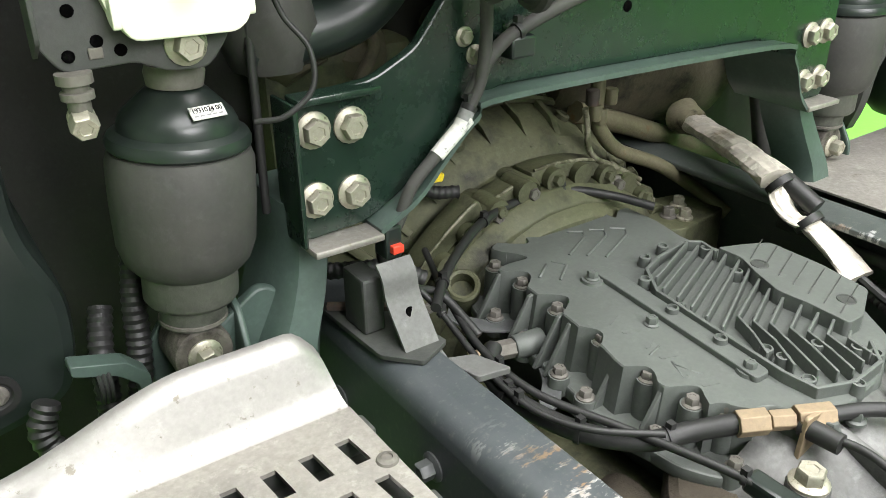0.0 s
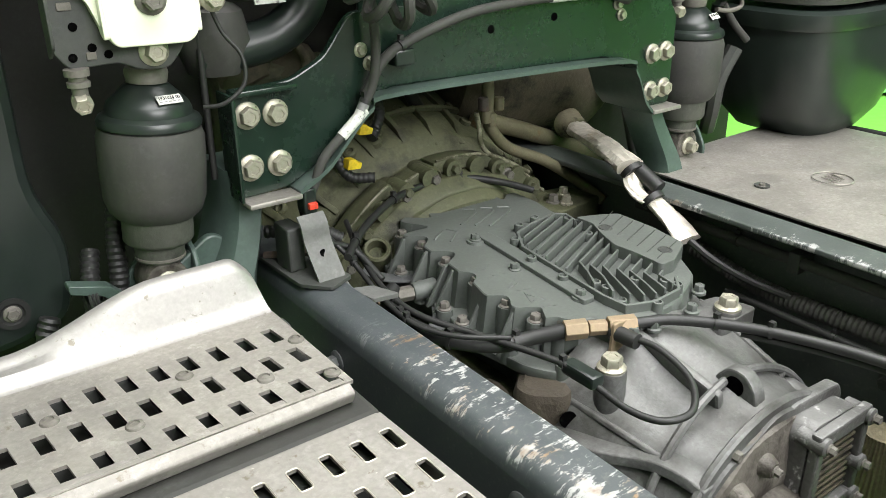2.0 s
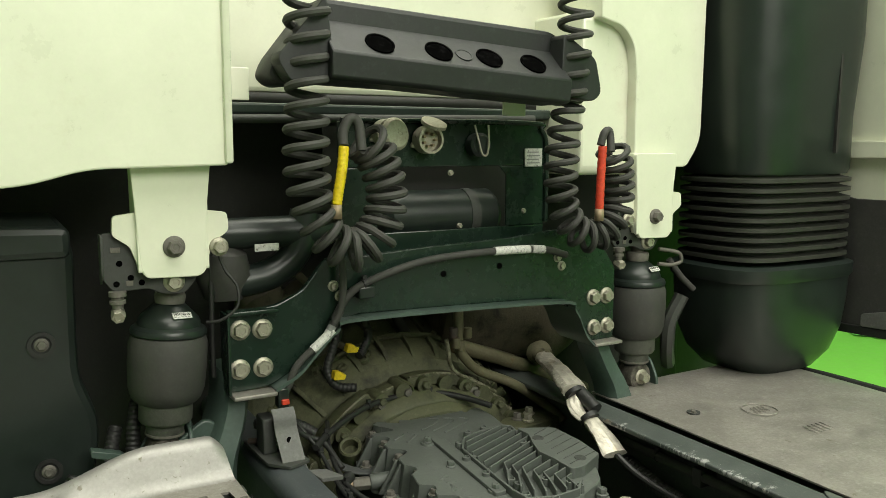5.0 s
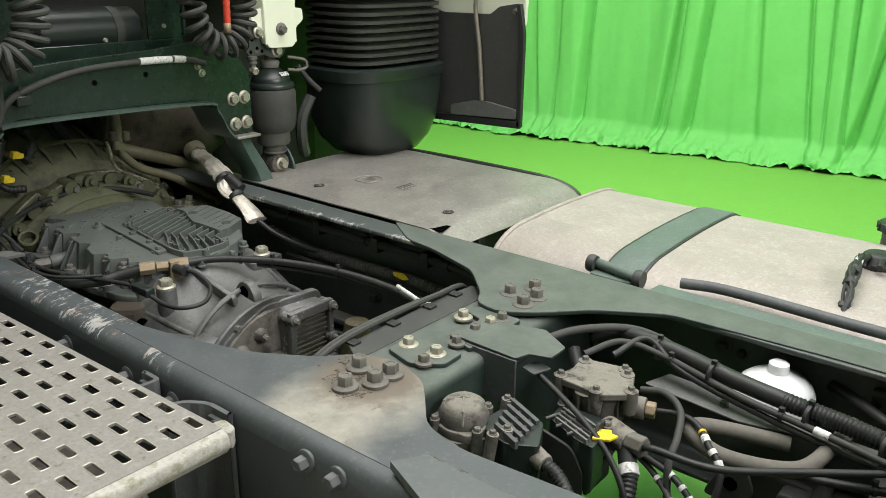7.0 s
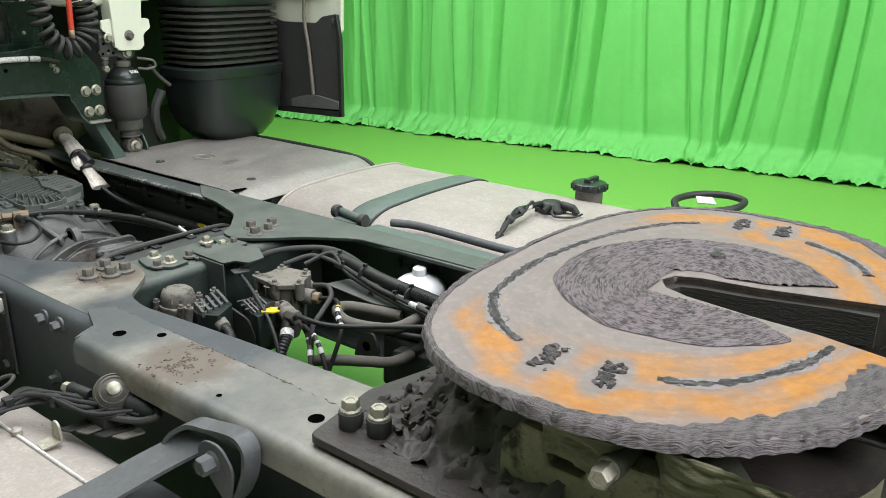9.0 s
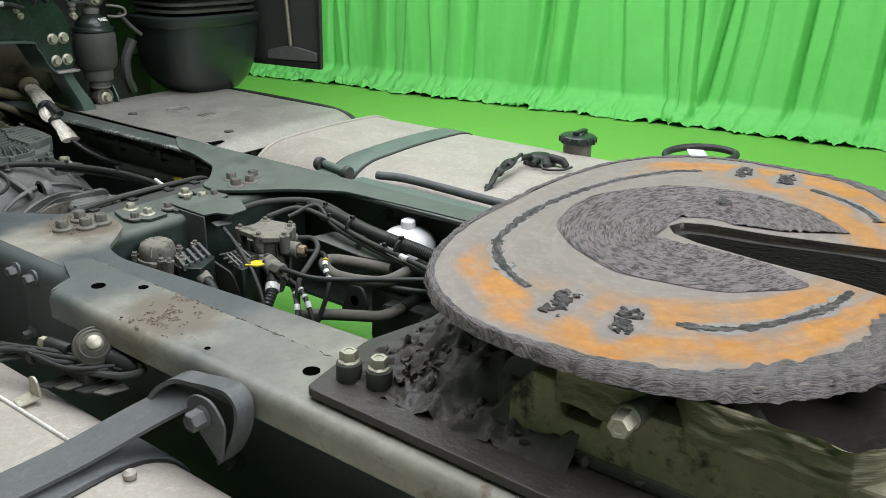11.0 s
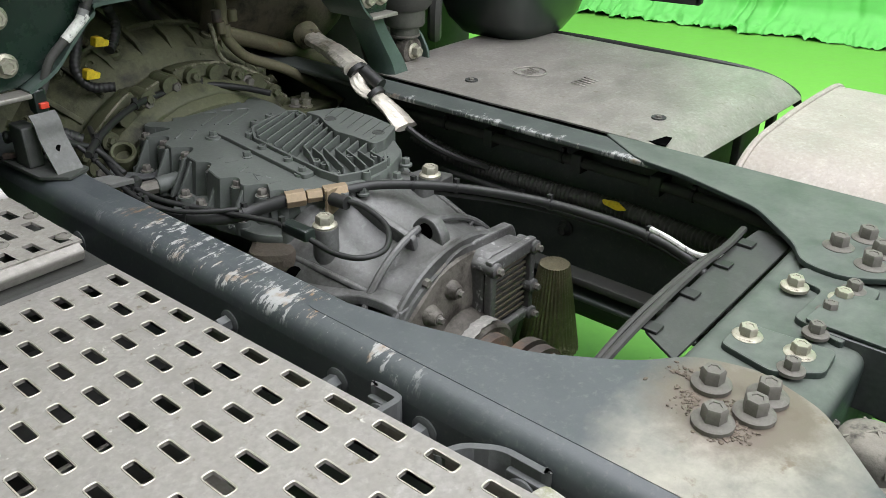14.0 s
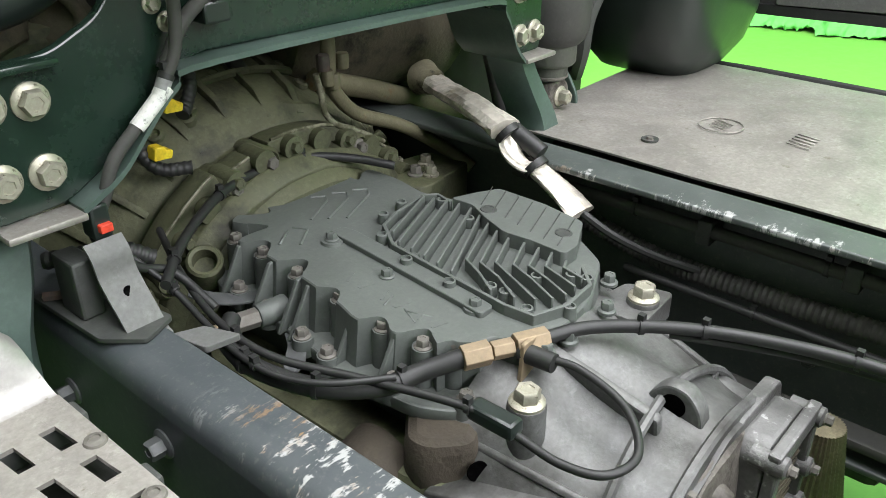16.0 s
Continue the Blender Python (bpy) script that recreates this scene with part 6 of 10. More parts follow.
def spring_carrier(x, y, label):
    sc = thing("spring_carrier", (x, y, 1.10), label, "bracket", "spring carriers")
    prof = [(x - 0.095, 1.225), (x + 0.075, 1.225), (x + 0.072, 1.19), (x + 0.045, 1.172), (x + 0.040, 1.150), (x + 0.022, 1.128), (x - 0.010, 1.130), (x - 0.030, 1.140), (x - 0.080, 1.138), (x - 0.095, 1.16)]
    part("plate", prism(bmesh.new(), rounded(prof, 0.008, 3), y - 0.004, y + 0.004, "y"), dark_steel, sc, "dark pressed plate with holes", bevel=0.0015)
    # black discs on the uncut plate for the dark of its holes
    for dx, dz in ((-0.075, 1.15), (-0.055, 1.158), (-0.04, 1.15), (-0.07, 1.18)):
        part("plate_hole", lathe(bmesh.new(), [(0.0045, 0), (0.0045, 0.0008), (0, 0.0008)], (x + dx, y - 0.0042, dz), (0, -1, 0), 12), void, sc)
    bolt(sc, (x + 0.006, y - 0.004, 1.148), (0, -1, 0), 0.020, zinc, 1.6, 0.6, 12)
    part("pivot", lathe(bmesh.new(), [(0.008, 1.112), (0.008, 1.121), (0.0115, 1.122), (0.0115, 1.127), (0.009, 1.128), (0.009, 1.132), (0.0125, 1.133), (0.0125, 1.140)], (x - 0.075, y - 0.008, 0), seg=20), zinc_dirty, sc, "threaded steel collar")
    bolt(sc, (x - 0.075, y - 0.006, 1.108), (-0.1, -0.9, -0.25), 0.0175, zinc, 1.1, 0.9, 8, "end_nut")
    for dx, dz, w in ((-0.082, 1.196, 0.014), (-0.062, 1.146, 0.010), (-0.030, 1.210, 0.012)):
        part("plate_rivet", box(bmesh.new(), (x + dx, y - 0.0055, dz), (x + dx + w, y - 0.0035, dz + 0.008)), zinc_dirty, sc, bevel=0.001)
    part("return_edge", prism(bmesh.new(), rounded([(y - 0.004, 1.225), (y - 0.03, 1.225), (y - 0.028, 1.165), (y - 0.004, 1.15)], 0.004, 2), x - 0.0975, x - 0.094, "x"), dark_steel, sc, bevel=0.001)
    return sc


spring_carrier(-0.527, 0.925, "dark pressed bracket over the air spring")
spring_carrier(0.462, 0.968, "dark pressed bracket over the air spring beside the duct")


def cab_back():
    cab = thing("truck_cab", (-0.05, 1.6, 1.0), "cream painted truck cab rear wall with corner panels", "truck cab")
    # left corner panel with a curved lower edge
    prof = [(-1.20, 1.285), (-0.72, 1.295), (-0.64, 1.318), (-0.447, 1.322), (-0.447, 2.6), (-1.20, 2.6)]
    part("corner_panel", prism(bmesh.new(), rounded(prof, [0, 0.05, 0.03, 0.004, 0, 0], 5), 0.870, 1.00, "y"), cream_paint, cab, "smooth cream corner panel", bevel=0.012)
    part("panel_edge", box(bmesh.new(), (-0.452, 0.862, 1.325), (-0.440, 0.90, 2.6)), cream_paint, cab, bevel=0.004)
    prof = [(0.422, 1.305), (0.572, 1.305), (0.612, 1.36), (0.620, 2.6), (0.325, 2.6), (0.325, 1.603), (0.385, 1.590), (0.414, 1.555), (0.421, 1.50)]
    part("corner_panel", prism(bmesh.new(), rounded(prof, [0.004, 0.012, 0.03, 0, 0, 0.0, 0.03, 0.03, 0.01], 4), 0.960, 1.08, "y"), cream_paint, cab, "smooth cream corner panel", bevel=0.010)
    part("rear_wall", box(bmesh.new(), (-1.2, 1.15, 1.446), (1.2, 1.30, 2.6)), cream_paint, cab, bevel=0.01)
    part("side_return", prism(bmesh.new(), rounded([(0.985, 1.29), (1.19, 1.29), (1.19, 1.62), (0.985, 1.62)], 0.02, 3), 0.30, 0.44, "x"), cream_paint, cab, bevel=0.006)
    part("lower_sill", box(bmesh.new(), (-0.45, 1.09, 1.405), (0.32, 1.20, 1.425)), rail_green, cab, "green edged sill", bevel=0.005)
    part("sill_tube", cyl(bmesh.new(), (-0.45, 1.08, 1.395), (0.25, 1.08, 1.405), 0.008), dark_steel, cab)
    # added near-black wall gives the darkness under the cab behind the beam
    part("dark_backing", rough_up(box(bmesh.new(), (-0.95, 1.30, 0.22), (1.08, 1.34, 1.43)), 0.01, 5), shadow_steel, cab, "near-black backing put in for the dark behind the beam")
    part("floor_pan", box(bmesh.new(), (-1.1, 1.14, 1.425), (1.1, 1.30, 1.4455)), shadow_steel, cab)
    return cab


cab_back()


def socket_panel():
    sp = thing("socket_panel", (-0.03, 1.0, 1.18), "dark green steel panel with trailer sockets", "panel")
    outer = [(-0.225, 1.18), (0.215, 1.18), (0.215, 1.365), (0.195, 1.392), (-0.225, 1.392)]
    # frame as four strips round the opening
    y0, y1 = 0.992, 0.998
    for pts in ([(-0.225, 1.312), (0.215, 1.312), (0.215, 1.365), (0.195, 1.392), (-0.225, 1.392)], [(0.125, 1.195), (0.215, 1.195), (0.215, 1.3115), (0.110, 1.3115), (0.125, 1.295)],
                [(-0.225, 1.195), (-0.150, 1.195), (-0.150, 1.3115), (-0.225, 1.3115)], [(-0.225, 1.15), (0.215, 1.15), (0.215, 1.1945), (-0.225, 1.1945)]):
        part("panel_strip", prism(bmesh.new(), pts, y0, y1, "y"), beam_green, sp, bevel=0.002)
    part("panel_rim", sweep(bmesh.new(), spline([(-0.22, 0.99, 1.394), (0.17, 0.99, 1.394), (0.205, 0.99, 1.38), (0.218, 0.99, 1.34), (0.218, 0.99, 1.20)], 6), 0.005, 8), beam_green, sp)
    # near-black plate closes the opening from behind
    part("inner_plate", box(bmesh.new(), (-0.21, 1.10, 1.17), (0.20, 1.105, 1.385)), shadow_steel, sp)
    for x, z in ((0.166, 1.223), (0.0, 1.30), (-0.10, 1.298), (0.175, 1.32), (0.02, 1.20)):
        bolt(sp, (x, 0.992, z), (0, -1, 0), 0.008, zinc, 1.4, 0.5)
    # sockets
    for i, (x, z, shut) in enumerate(((-0.140, 1.372, True), (-0.059, 1.361, False))):
        so = thing("trailer_socket", (x, 0.985, z - 0.03), "zinc trailer socket with closed round lid" if shut else "open zinc trailer socket with contact pins", "socket", "trailer sockets")
        tri = [(x + 0.036 * math.cos(radians(a)), z + 0.030 * math.sin(radians(a))) for a in (90, 210, 330)]
        part("flange", prism(bmesh.new(), rounded(tri, 0.010, 4), 0.984, 0.992, "y"), zinc, so, bevel=0.002)
        part("barrel", lathe(bmesh.new(), [(0.025, 0), (0.025, 0.028), (0.021, 0.028), (0.021, 0.014), (0, 0.014)], (x, 0.986, z), (0, -1, 0), 24), zinc, so)
        if shut:
            part("lid", lathe(bmesh.new(), [(0.029, 0), (0.029, 0.006), (0.024, 0.011), (0, 0.012)], (x + 0.006, 0.958, z - 0.002), (0.25, -1, 0.15), 24), zinc, so)
        else:
            part("lid", lathe(bmesh.new(), [(0.024, 0), (0.024, 0.006), (0, 0.008)], (x + 0.008, 0.966, z + 0.026), (0.1, -0.5, 1), 20), zinc, so)
            for a in range(7):
                q = radians(51 * a)
                part("pin", cyl(bmesh.new(), (x + 0.012 * math.cos(q), 0.975, z + 0.012 * math.sin(q)), (x + 0.012 * math.cos(q), 0.962, z + 0.012 * math.sin(q)), 0.0025, seg=8), brass, so)
    so = thing("trailer_socket", (0.051, 0.985, 1.33), "black trailer socket with hinged wire bail", "socket", "trailer sockets")
    part("barrel", lathe(bmesh.new(), [(0.022, 0), (0.022, 0.02), (0.017, 0.024), (0, 0.024)], (0.051, 0.988, 1.352), (0, -1, 0), 24), plastic_dark, so)
    part("bail", sweep(bmesh.new(), spline([(0.036, 0.966, 1.388), (0.040, 0.958, 1.36), (0.047, 0.956, 1.335), (0.058, 0.956, 1.335), (0.062, 0.958, 1.36), (0.066, 0.966, 1.388)], 6), 0.002, 6), zinc, so, "wire bail")
    return sp


socket_panel()
# dark tank and crosswise tube behind the panel
ar = thing("air_reservoir", (0.0, 1.06, 1.165), "black cylindrical reservoir behind the socket panel", "reservoir")
part("shell", lathe(bmesh.new(), [(0.050, 0.012), (0.050, 0.24)], (-0.12, 1.06, 1.215), (1, 0, 0), 32), plastic_dark, ar)
for x, d in ((-0.108, -1), (0.12, 1)):
    part("end_cap", lathe(bmesh.new(), [(0.050, 0), (0.040, 0.012), (0, 0.015)], (x, 1.06, 1.215), (d, 0, 0), 32), plastic_dark, ar)
part("mounting_band", lathe(bmesh.new(), [(0.0515, 0), (0.0515, 0.02)], (0.06, 1.06, 1.215), (1, 0, 0), 32), dark_steel, ar)
bm = cyl(bmesh.new(), (-0.445, 0.985, 1.208), (-0.24, 0.985, 1.208), 0.026, seg=28)
tube = solo("cross_tube", bm, plastic_dark, "black cross tube with a white sticker beside the cab hanger", "tube", bevel=0.004)
solo("sticker", box(bmesh.new(), (-0.385, 0.957, 1.180), (-0.345, 0.9595, 1.192)), label_white, "small white sticker on the black tube", "sticker")


def light_bar():
    lb = thing("light_bar", (-0.08, 0.85, 1.42), "dark grey plastic rear carrier bar with round holes", "carrier bar")
    top = rounded([(-0.375, 1.48), (-0.30, 1.575), (0.14, 1.553), (0.212, 1.51), (0.226, 1.44), (0.212, 1.425), (0.115, 1.436), (-0.29, 1.448), (-0.365, 1.44), (-0.385, 1.455)], 0.012, 3)
    part("body", prism(bmesh.new(), top, 0.872, 0.95, "y"), bar_grey, lb, "dark moulded body", bevel=0.008)
    for a in (-1, 1):
        wing = [(-0.383, 1.478), (-0.305, 1.572), (-0.290, 1.450), (-0.36, 1.442)] if a < 0 else [(0.135, 1.548), (0.208, 1.505), (0.222, 1.445), (0.205, 1.430), (0.130, 1.438)]
        part("end_wing", prism(bmesh.new(), rounded(wing, 0.012, 3), 0.832, 0.8715, "y"), bar_grey, lb, bevel=0.008)

    def hole_line(x):
        return 1.506 - 0.0588 * (x + 0.217)

    # front: a sloping upper face with the holes over a short upright one
    bm = bmesh.new()
    rows = [[bm.verts.new((x, y, hole_line(x) + h)) for y, h in ((0.905, 0.060), (0.812, -0.021), (0.816, -0.058), (0.826, -0.062), (0.905, -0.062))] for x in (-0.304, -0.10, 0.05, 0.140)]
    for p, q in zip(rows, rows[1:]):
        for k in range(5):
            bm.faces.new((p[k], p[(k + 1) % 5], q[(k + 1) % 5], q[k]))
    bm.faces.new(rows[0]), bm.faces.new(rows[-1])
    bmesh.ops.recalc_face_normals(bm, faces=bm.faces)
    part("face", bm, bar_grey, lb, "moulded face with round holes", bevel=0.003)
    # solid black discs stand in for the darkness inside the round holes
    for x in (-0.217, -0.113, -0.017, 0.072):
        part("hole_black_disc", lathe(bmesh.new(), [(0.024, 0), (0.024, 0.003), (0.021, 0.003), (0.020, 0.0015), (0, 0.0015)], (x, 0.836, hole_line(x)), (0.0, -0.66, 0.75), 28), void, lb)
    part("round_mark", lathe(bmesh.new(), [(0.015, 0), (0.015, 0.002), (0.013, 0.002), (0.012, 0.001), (0, 0.001)], (-0.066, 0.836, hole_line(-0.066)), (0, -0.66, 0.75), 24), bar_grey, lb)
    for x, z in ((-0.42, 1.44), (0.10, 1.425)):
        part("fixing_tab", box(bmesh.new(), (x - 0.025, 0.93, z - 0.02), (x + 0.025, 0.935, z + 0.03)), cream_paint, lb, "cream fixing tab", bevel=0.002)
    return lb


light_bar()


def coil(spine, turns, big, r, label, end, sleeve, mat, coupling):
    """A coiled hose wound round a spine, with its free end, sleeve and coupling."""
    co = thing("coiled_hose", spine[len(spine) // 2], label, "air hose", "coiled hoses")
    ax = resample(spline(spine, 20), 0.0035)
    total = len(ax)
    ref, path = None, []
    sub = 3
    for i in range((total - 1) * sub):
        f = i / sub
        a, b = ax[int(f)], ax[min(int(f) + 1, total - 1)]
        p = a.lerp(b, f - int(f))
        d = (ax[min(int(f) + 2, total - 1)] - ax[max(int(f) - 1, 0)]).normalized()
        ref = d.orthogonal().normalized() if ref is None else (ref - d * ref.dot(d)).normalized()
        s = d.cross(ref)
        q = 2 * math.pi * turns * (0.80 * f / total + 0.20 * (f / total) ** 3)
        path.append(p + big * (1 + 0.05 * math.sin(q * 0.13)) * (math.cos(q) * ref + math.sin(q) * s))
    part("coil", sweep(bmesh.new(), path, r, 8), rubber, co)
    part("hose_end", sweep(bmesh.new(), spline([path[-1], *end], 10), r * 1.2, 10), rubber, co)
    tube = spline(sleeve, 12)
    part("sleeve", sweep(bmesh.new(), tube, 0.0082, 10, lambda i: 1.0 if i % 3 else 0.93), mat, co, "spiral sleeve")
    part("coupling", cyl(bmesh.new(), coupling, Vector(coupling) - Vector((0, 0, 0.022)), 0.009, seg=6), brass, co, "brass coupling")
    return co


coil([(-0.331, 0.845, 1.64), (-0.331, 0.845, 1.508), (-0.334, 0.845, 1.401), (-0.335, 0.845, 1.309), (-0.318, 0.843, 1.232), (-0.270, 0.842, 1.188), (-0.222, 0.843, 1.211), (-0.202, 0.845, 1.273), (-0.220, 0.850, 1.340), (-0.243, 0.85, 1.362)], 26, 0.0290, 0.0066,
     "dark grey coiled air hose in a loop with yellow sleeve", [(-0.255, 0.835, 1.385), (-0.269, 0.835, 1.392), (-0.280, 0.835, 1.372), (-0.281, 0.832, 1.352)], [(-0.281, 0.830, 1.350), (-0.285, 0.828, 1.318), (-0.291, 0.828, 1.285), (-0.295, 0.828, 1.262)], yellow_tag, (-0.295, 0.828, 1.262))
coil([(0.169, 0.845, 1.64), (0.169, 0.845, 1.542), (0.163, 0.847, 1.442), (0.149, 0.85, 1.340), (0.153, 0.85, 1.247), (0.190, 0.848, 1.192), (0.240, 0.848, 1.188), (0.284, 0.85, 1.233), (0.280, 0.85, 1.310), (0.262, 0.85, 1.352)], 26, 0.0255, 0.0062,
     "dark grey coiled air hose in a loop with red sleeve", [(0.250, 0.84, 1.376), (0.236, 0.838, 1.374), (0.228, 0.838, 1.352)], [(0.226, 0.830, 1.350), (0.224, 0.830, 1.30), (0.222, 0.830, 1.235)], red_plastic, (0.222, 0.830, 1.236))


def duct():
    du = thing("intake_duct", (0.86, 1.02, 0.8), "black plastic air intake duct with ribbed rubber bellows", "air intake")
    cx, cy = 0.845, 0.975

    def ring(bm, rows):
        prev = None
        for z, sx, sy in rows:
            k = 40
            vs = []
            for i in range(k):
                a = 2 * math.pi * i / k
                c, s = math.cos(a), math.sin(a)
                e = 0.55
                vs.append(bm.verts.new((cx + sx * math.copysign(abs(c) ** e, c), cy + sy * math.copysign(abs(s) ** e, s), z)))
            if prev:
                for i in range(k):
                    bm.faces.new((prev[i], prev[(i + 1) % k], vs[(i + 1) % k], vs[i]))
            else:
                bm.faces.new(list(reversed(vs)))
            prev = vs
        bm.faces.new(prev)
        return bm

    up = part("upper_duct", ring(bmesh.new(), [(1.288, 0.185, 0.125), (1.30, 0.19, 0.13), (1.42, 0.19, 0.13), (1.60, 0.205, 0.14), (2.3, 0.21, 0.14)]), plastic_dark, du, "smooth black upper duct")
    part("seam_slot", box(bmesh.new(), (cx + 0.060, cy - 0.1365, 1.335), (cx + 0.068, cy - 0.128, 1.95)), shadow_steel, up)
    rows = [(1.290, 0.17, 0.115)]
    for i in range(9):
        z = 1.275 - 0.0215 * i
        rows += [(z + 0.009, 0.170, 0.115), (z + 0.004, 0.193, 0.135), (z - 0.004, 0.193, 0.135), (z - 0.009, 0.170, 0.115)]
    part("bellows", ring(bmesh.new(), rows), bellows_rubber, du, "ribbed rubber bellows with brown dust")
    part("collar", ring(bmesh.new(), [(1.052, 0.205, 0.145), (1.058, 0.208, 0.148), (1.082, 0.208, 0.148), (1.088, 0.19, 0.135)]), plastic_dark, du)
    part("lower_bowl", ring(bmesh.new(), [(0.822, 0.07, 0.07), (0.835, 0.115, 0.10), (0.875, 0.155, 0.125), (0.93, 0.182, 0.138), (1.00, 0.195, 0.142), (1.055, 0.198, 0.143)]), plastic_dark, du, "rounded black lower bowl")
    part("bowl_foot", box(bmesh.new(), (cx - 0.05, cy - 0.05, 0.80), (cx + 0.08, cy + 0.05, 0.83)), dark_steel, du, bevel=0.008)
    bm = sweep(bmesh.new(), spline([(0.60, 1.02, 0.85), (0.565, 0.99, 0.90), (0.56, 0.98, 0.96), (0.585, 0.97, 1.02)], 6), 0.016, 8)
    part("stay", bm, dark_steel, du, "black stay arm")
    return du


duct()


def side_flap():
    fl = thing("side_fairing", (1.06, 0.78, 0.9), "cream cab side fairing with dark plastic lower flap, seen from inside", "fairing")
    X = 1.05

    def plate(pts, a, b, bevel=0.002):
        return prism(bmesh.new(), pts, X + a, X + b, "x")

    part("flap_sheet", plate(rounded([(0.592, 0.922), (1.02, 0.908), (1.02, 1.24), (0.945, 1.24), (0.88, 1.226), (0.71, 1.228), (0.68, 1.250), (0.610, 1.262), (0.594, 1.235), (0.598, 1.20), (0.588, 1.15)], 0.008, 3), 0.0, 0.006), flap_grey, fl, "dark grey plastic sheet", bevel=0.002)
    part("flap_rim", plate([(0.588, 0.912), (1.02, 0.898), (1.02, 0.918), (0.588, 0.934)], -0.010, 0.004), rubber_black, fl, bevel=0.002)
    part("side_rim", plate(rounded([(0.584, 0.915), (0.598, 0.915), (0.604, 1.20), (0.612, 1.255), (0.600, 1.262), (0.584, 1.18)], 0.003, 2), -0.010, 0.004), rubber_black, fl, bevel=0.002)
    part("panel", plate(rounded([(0.594, 1.20), (1.35, 1.19), (1.35, 2.4), (0.588, 2.4), (0.590, 1.36)], 0.01, 3), 0.0065, 0.022), cream_paint, fl, "cream painted panel", bevel=0.004)
    part("rail", plate([(0.652, 1.325), (0.96, 1.320), (0.96, 1.364), (0.652, 1.361)], -0.012, 0.0065), cream_paint, fl, "cream cross rail", bevel=0.003)
    part("rod", sweep(bmesh.new(), spline([(X - 0.022, 0.742, 2.2), (X - 0.022, 0.738, 1.64), (X - 0.022, 0.740, 1.33), (X - 0.014, 0.752, 1.24), (X - 0.010, 0.738, 1.13), (X - 0.012, 0.722, 0.98)], 6), 0.0068, 10), rod_rust, fl, "slim steel rod")
    part("foot", plate(rounded([(0.60, 0.938), (0.84, 0.925), (0.84, 0.955), (0.76, 0.975), (0.70, 0.978), (0.60, 0.965)], 0.006, 3), -0.012, 0.0), plastic_grey, fl, bevel=0.003)
    for y, z in ((0.622, 1.238), (0.672, 1.344), (0.622, 0.952), (0.94, 1.215), (0.93, 1.342)):
        bolt(fl, (X - 0.012 if z > 1.3 else X, y, z), (-1, 0, 0), 0.011, zinc_dirty, 1.8, 0.4)
    part("stay", cyl(bmesh.new(), (X + 0.01, 1.15, 1.33), (0.60, 1.22, 1.45), 0.014), dark_steel, fl)
    return fl


side_flap()


def left_box():
    bx = thing("battery_box", (-0.80, 1.1, 0.5), "dark green-black moulded plastic box with screwed front", "box")
    part("shell", prism(bmesh.new(), rounded([(-1.1, 0.785), (-0.70, 0.800), (-0.637, 0.822), (-0.626, 0.87), (-0.624, 0.925), (-0.650, 0.99), (-0.648, 1.19), (-0.66, 1.222), (-1.1, 1.235)], [0.02, 0.03, 0.03, 0.02, 0.03, 0.03, 0.01, 0.01, 0.02], 5), 1.02, 1.6, "y"), plastic_dark, bx, "rounded dark moulded shell", bevel=0.02)
    part("lid", prism(bmesh.new(), rounded([(-1.1, 1.18), (-0.652, 1.18), (-0.652, 1.228), (-1.1, 1.245)], 0.015, 4), 1.008, 1.6, "y"), plastic_dark, bx, bevel=0.012)
    for x, z in ((-0.70, 1.05), (-0.70, 0.85)):
        part("screw_cup", lathe(bmesh.new(), [(0.020, 0), (0.020, 0.003), (0.014, 0.003), (0.012, -0.002 + 0.003), (0, 0.001)], (x, 1.018, z), (0, -1, 0), 20), rubber_black, bx)
        bolt(bx, (x, 1.017, z), (0, -1, 0), 0.013, zinc_dirty, 1.6, 0.4)
    return bx


left_box()

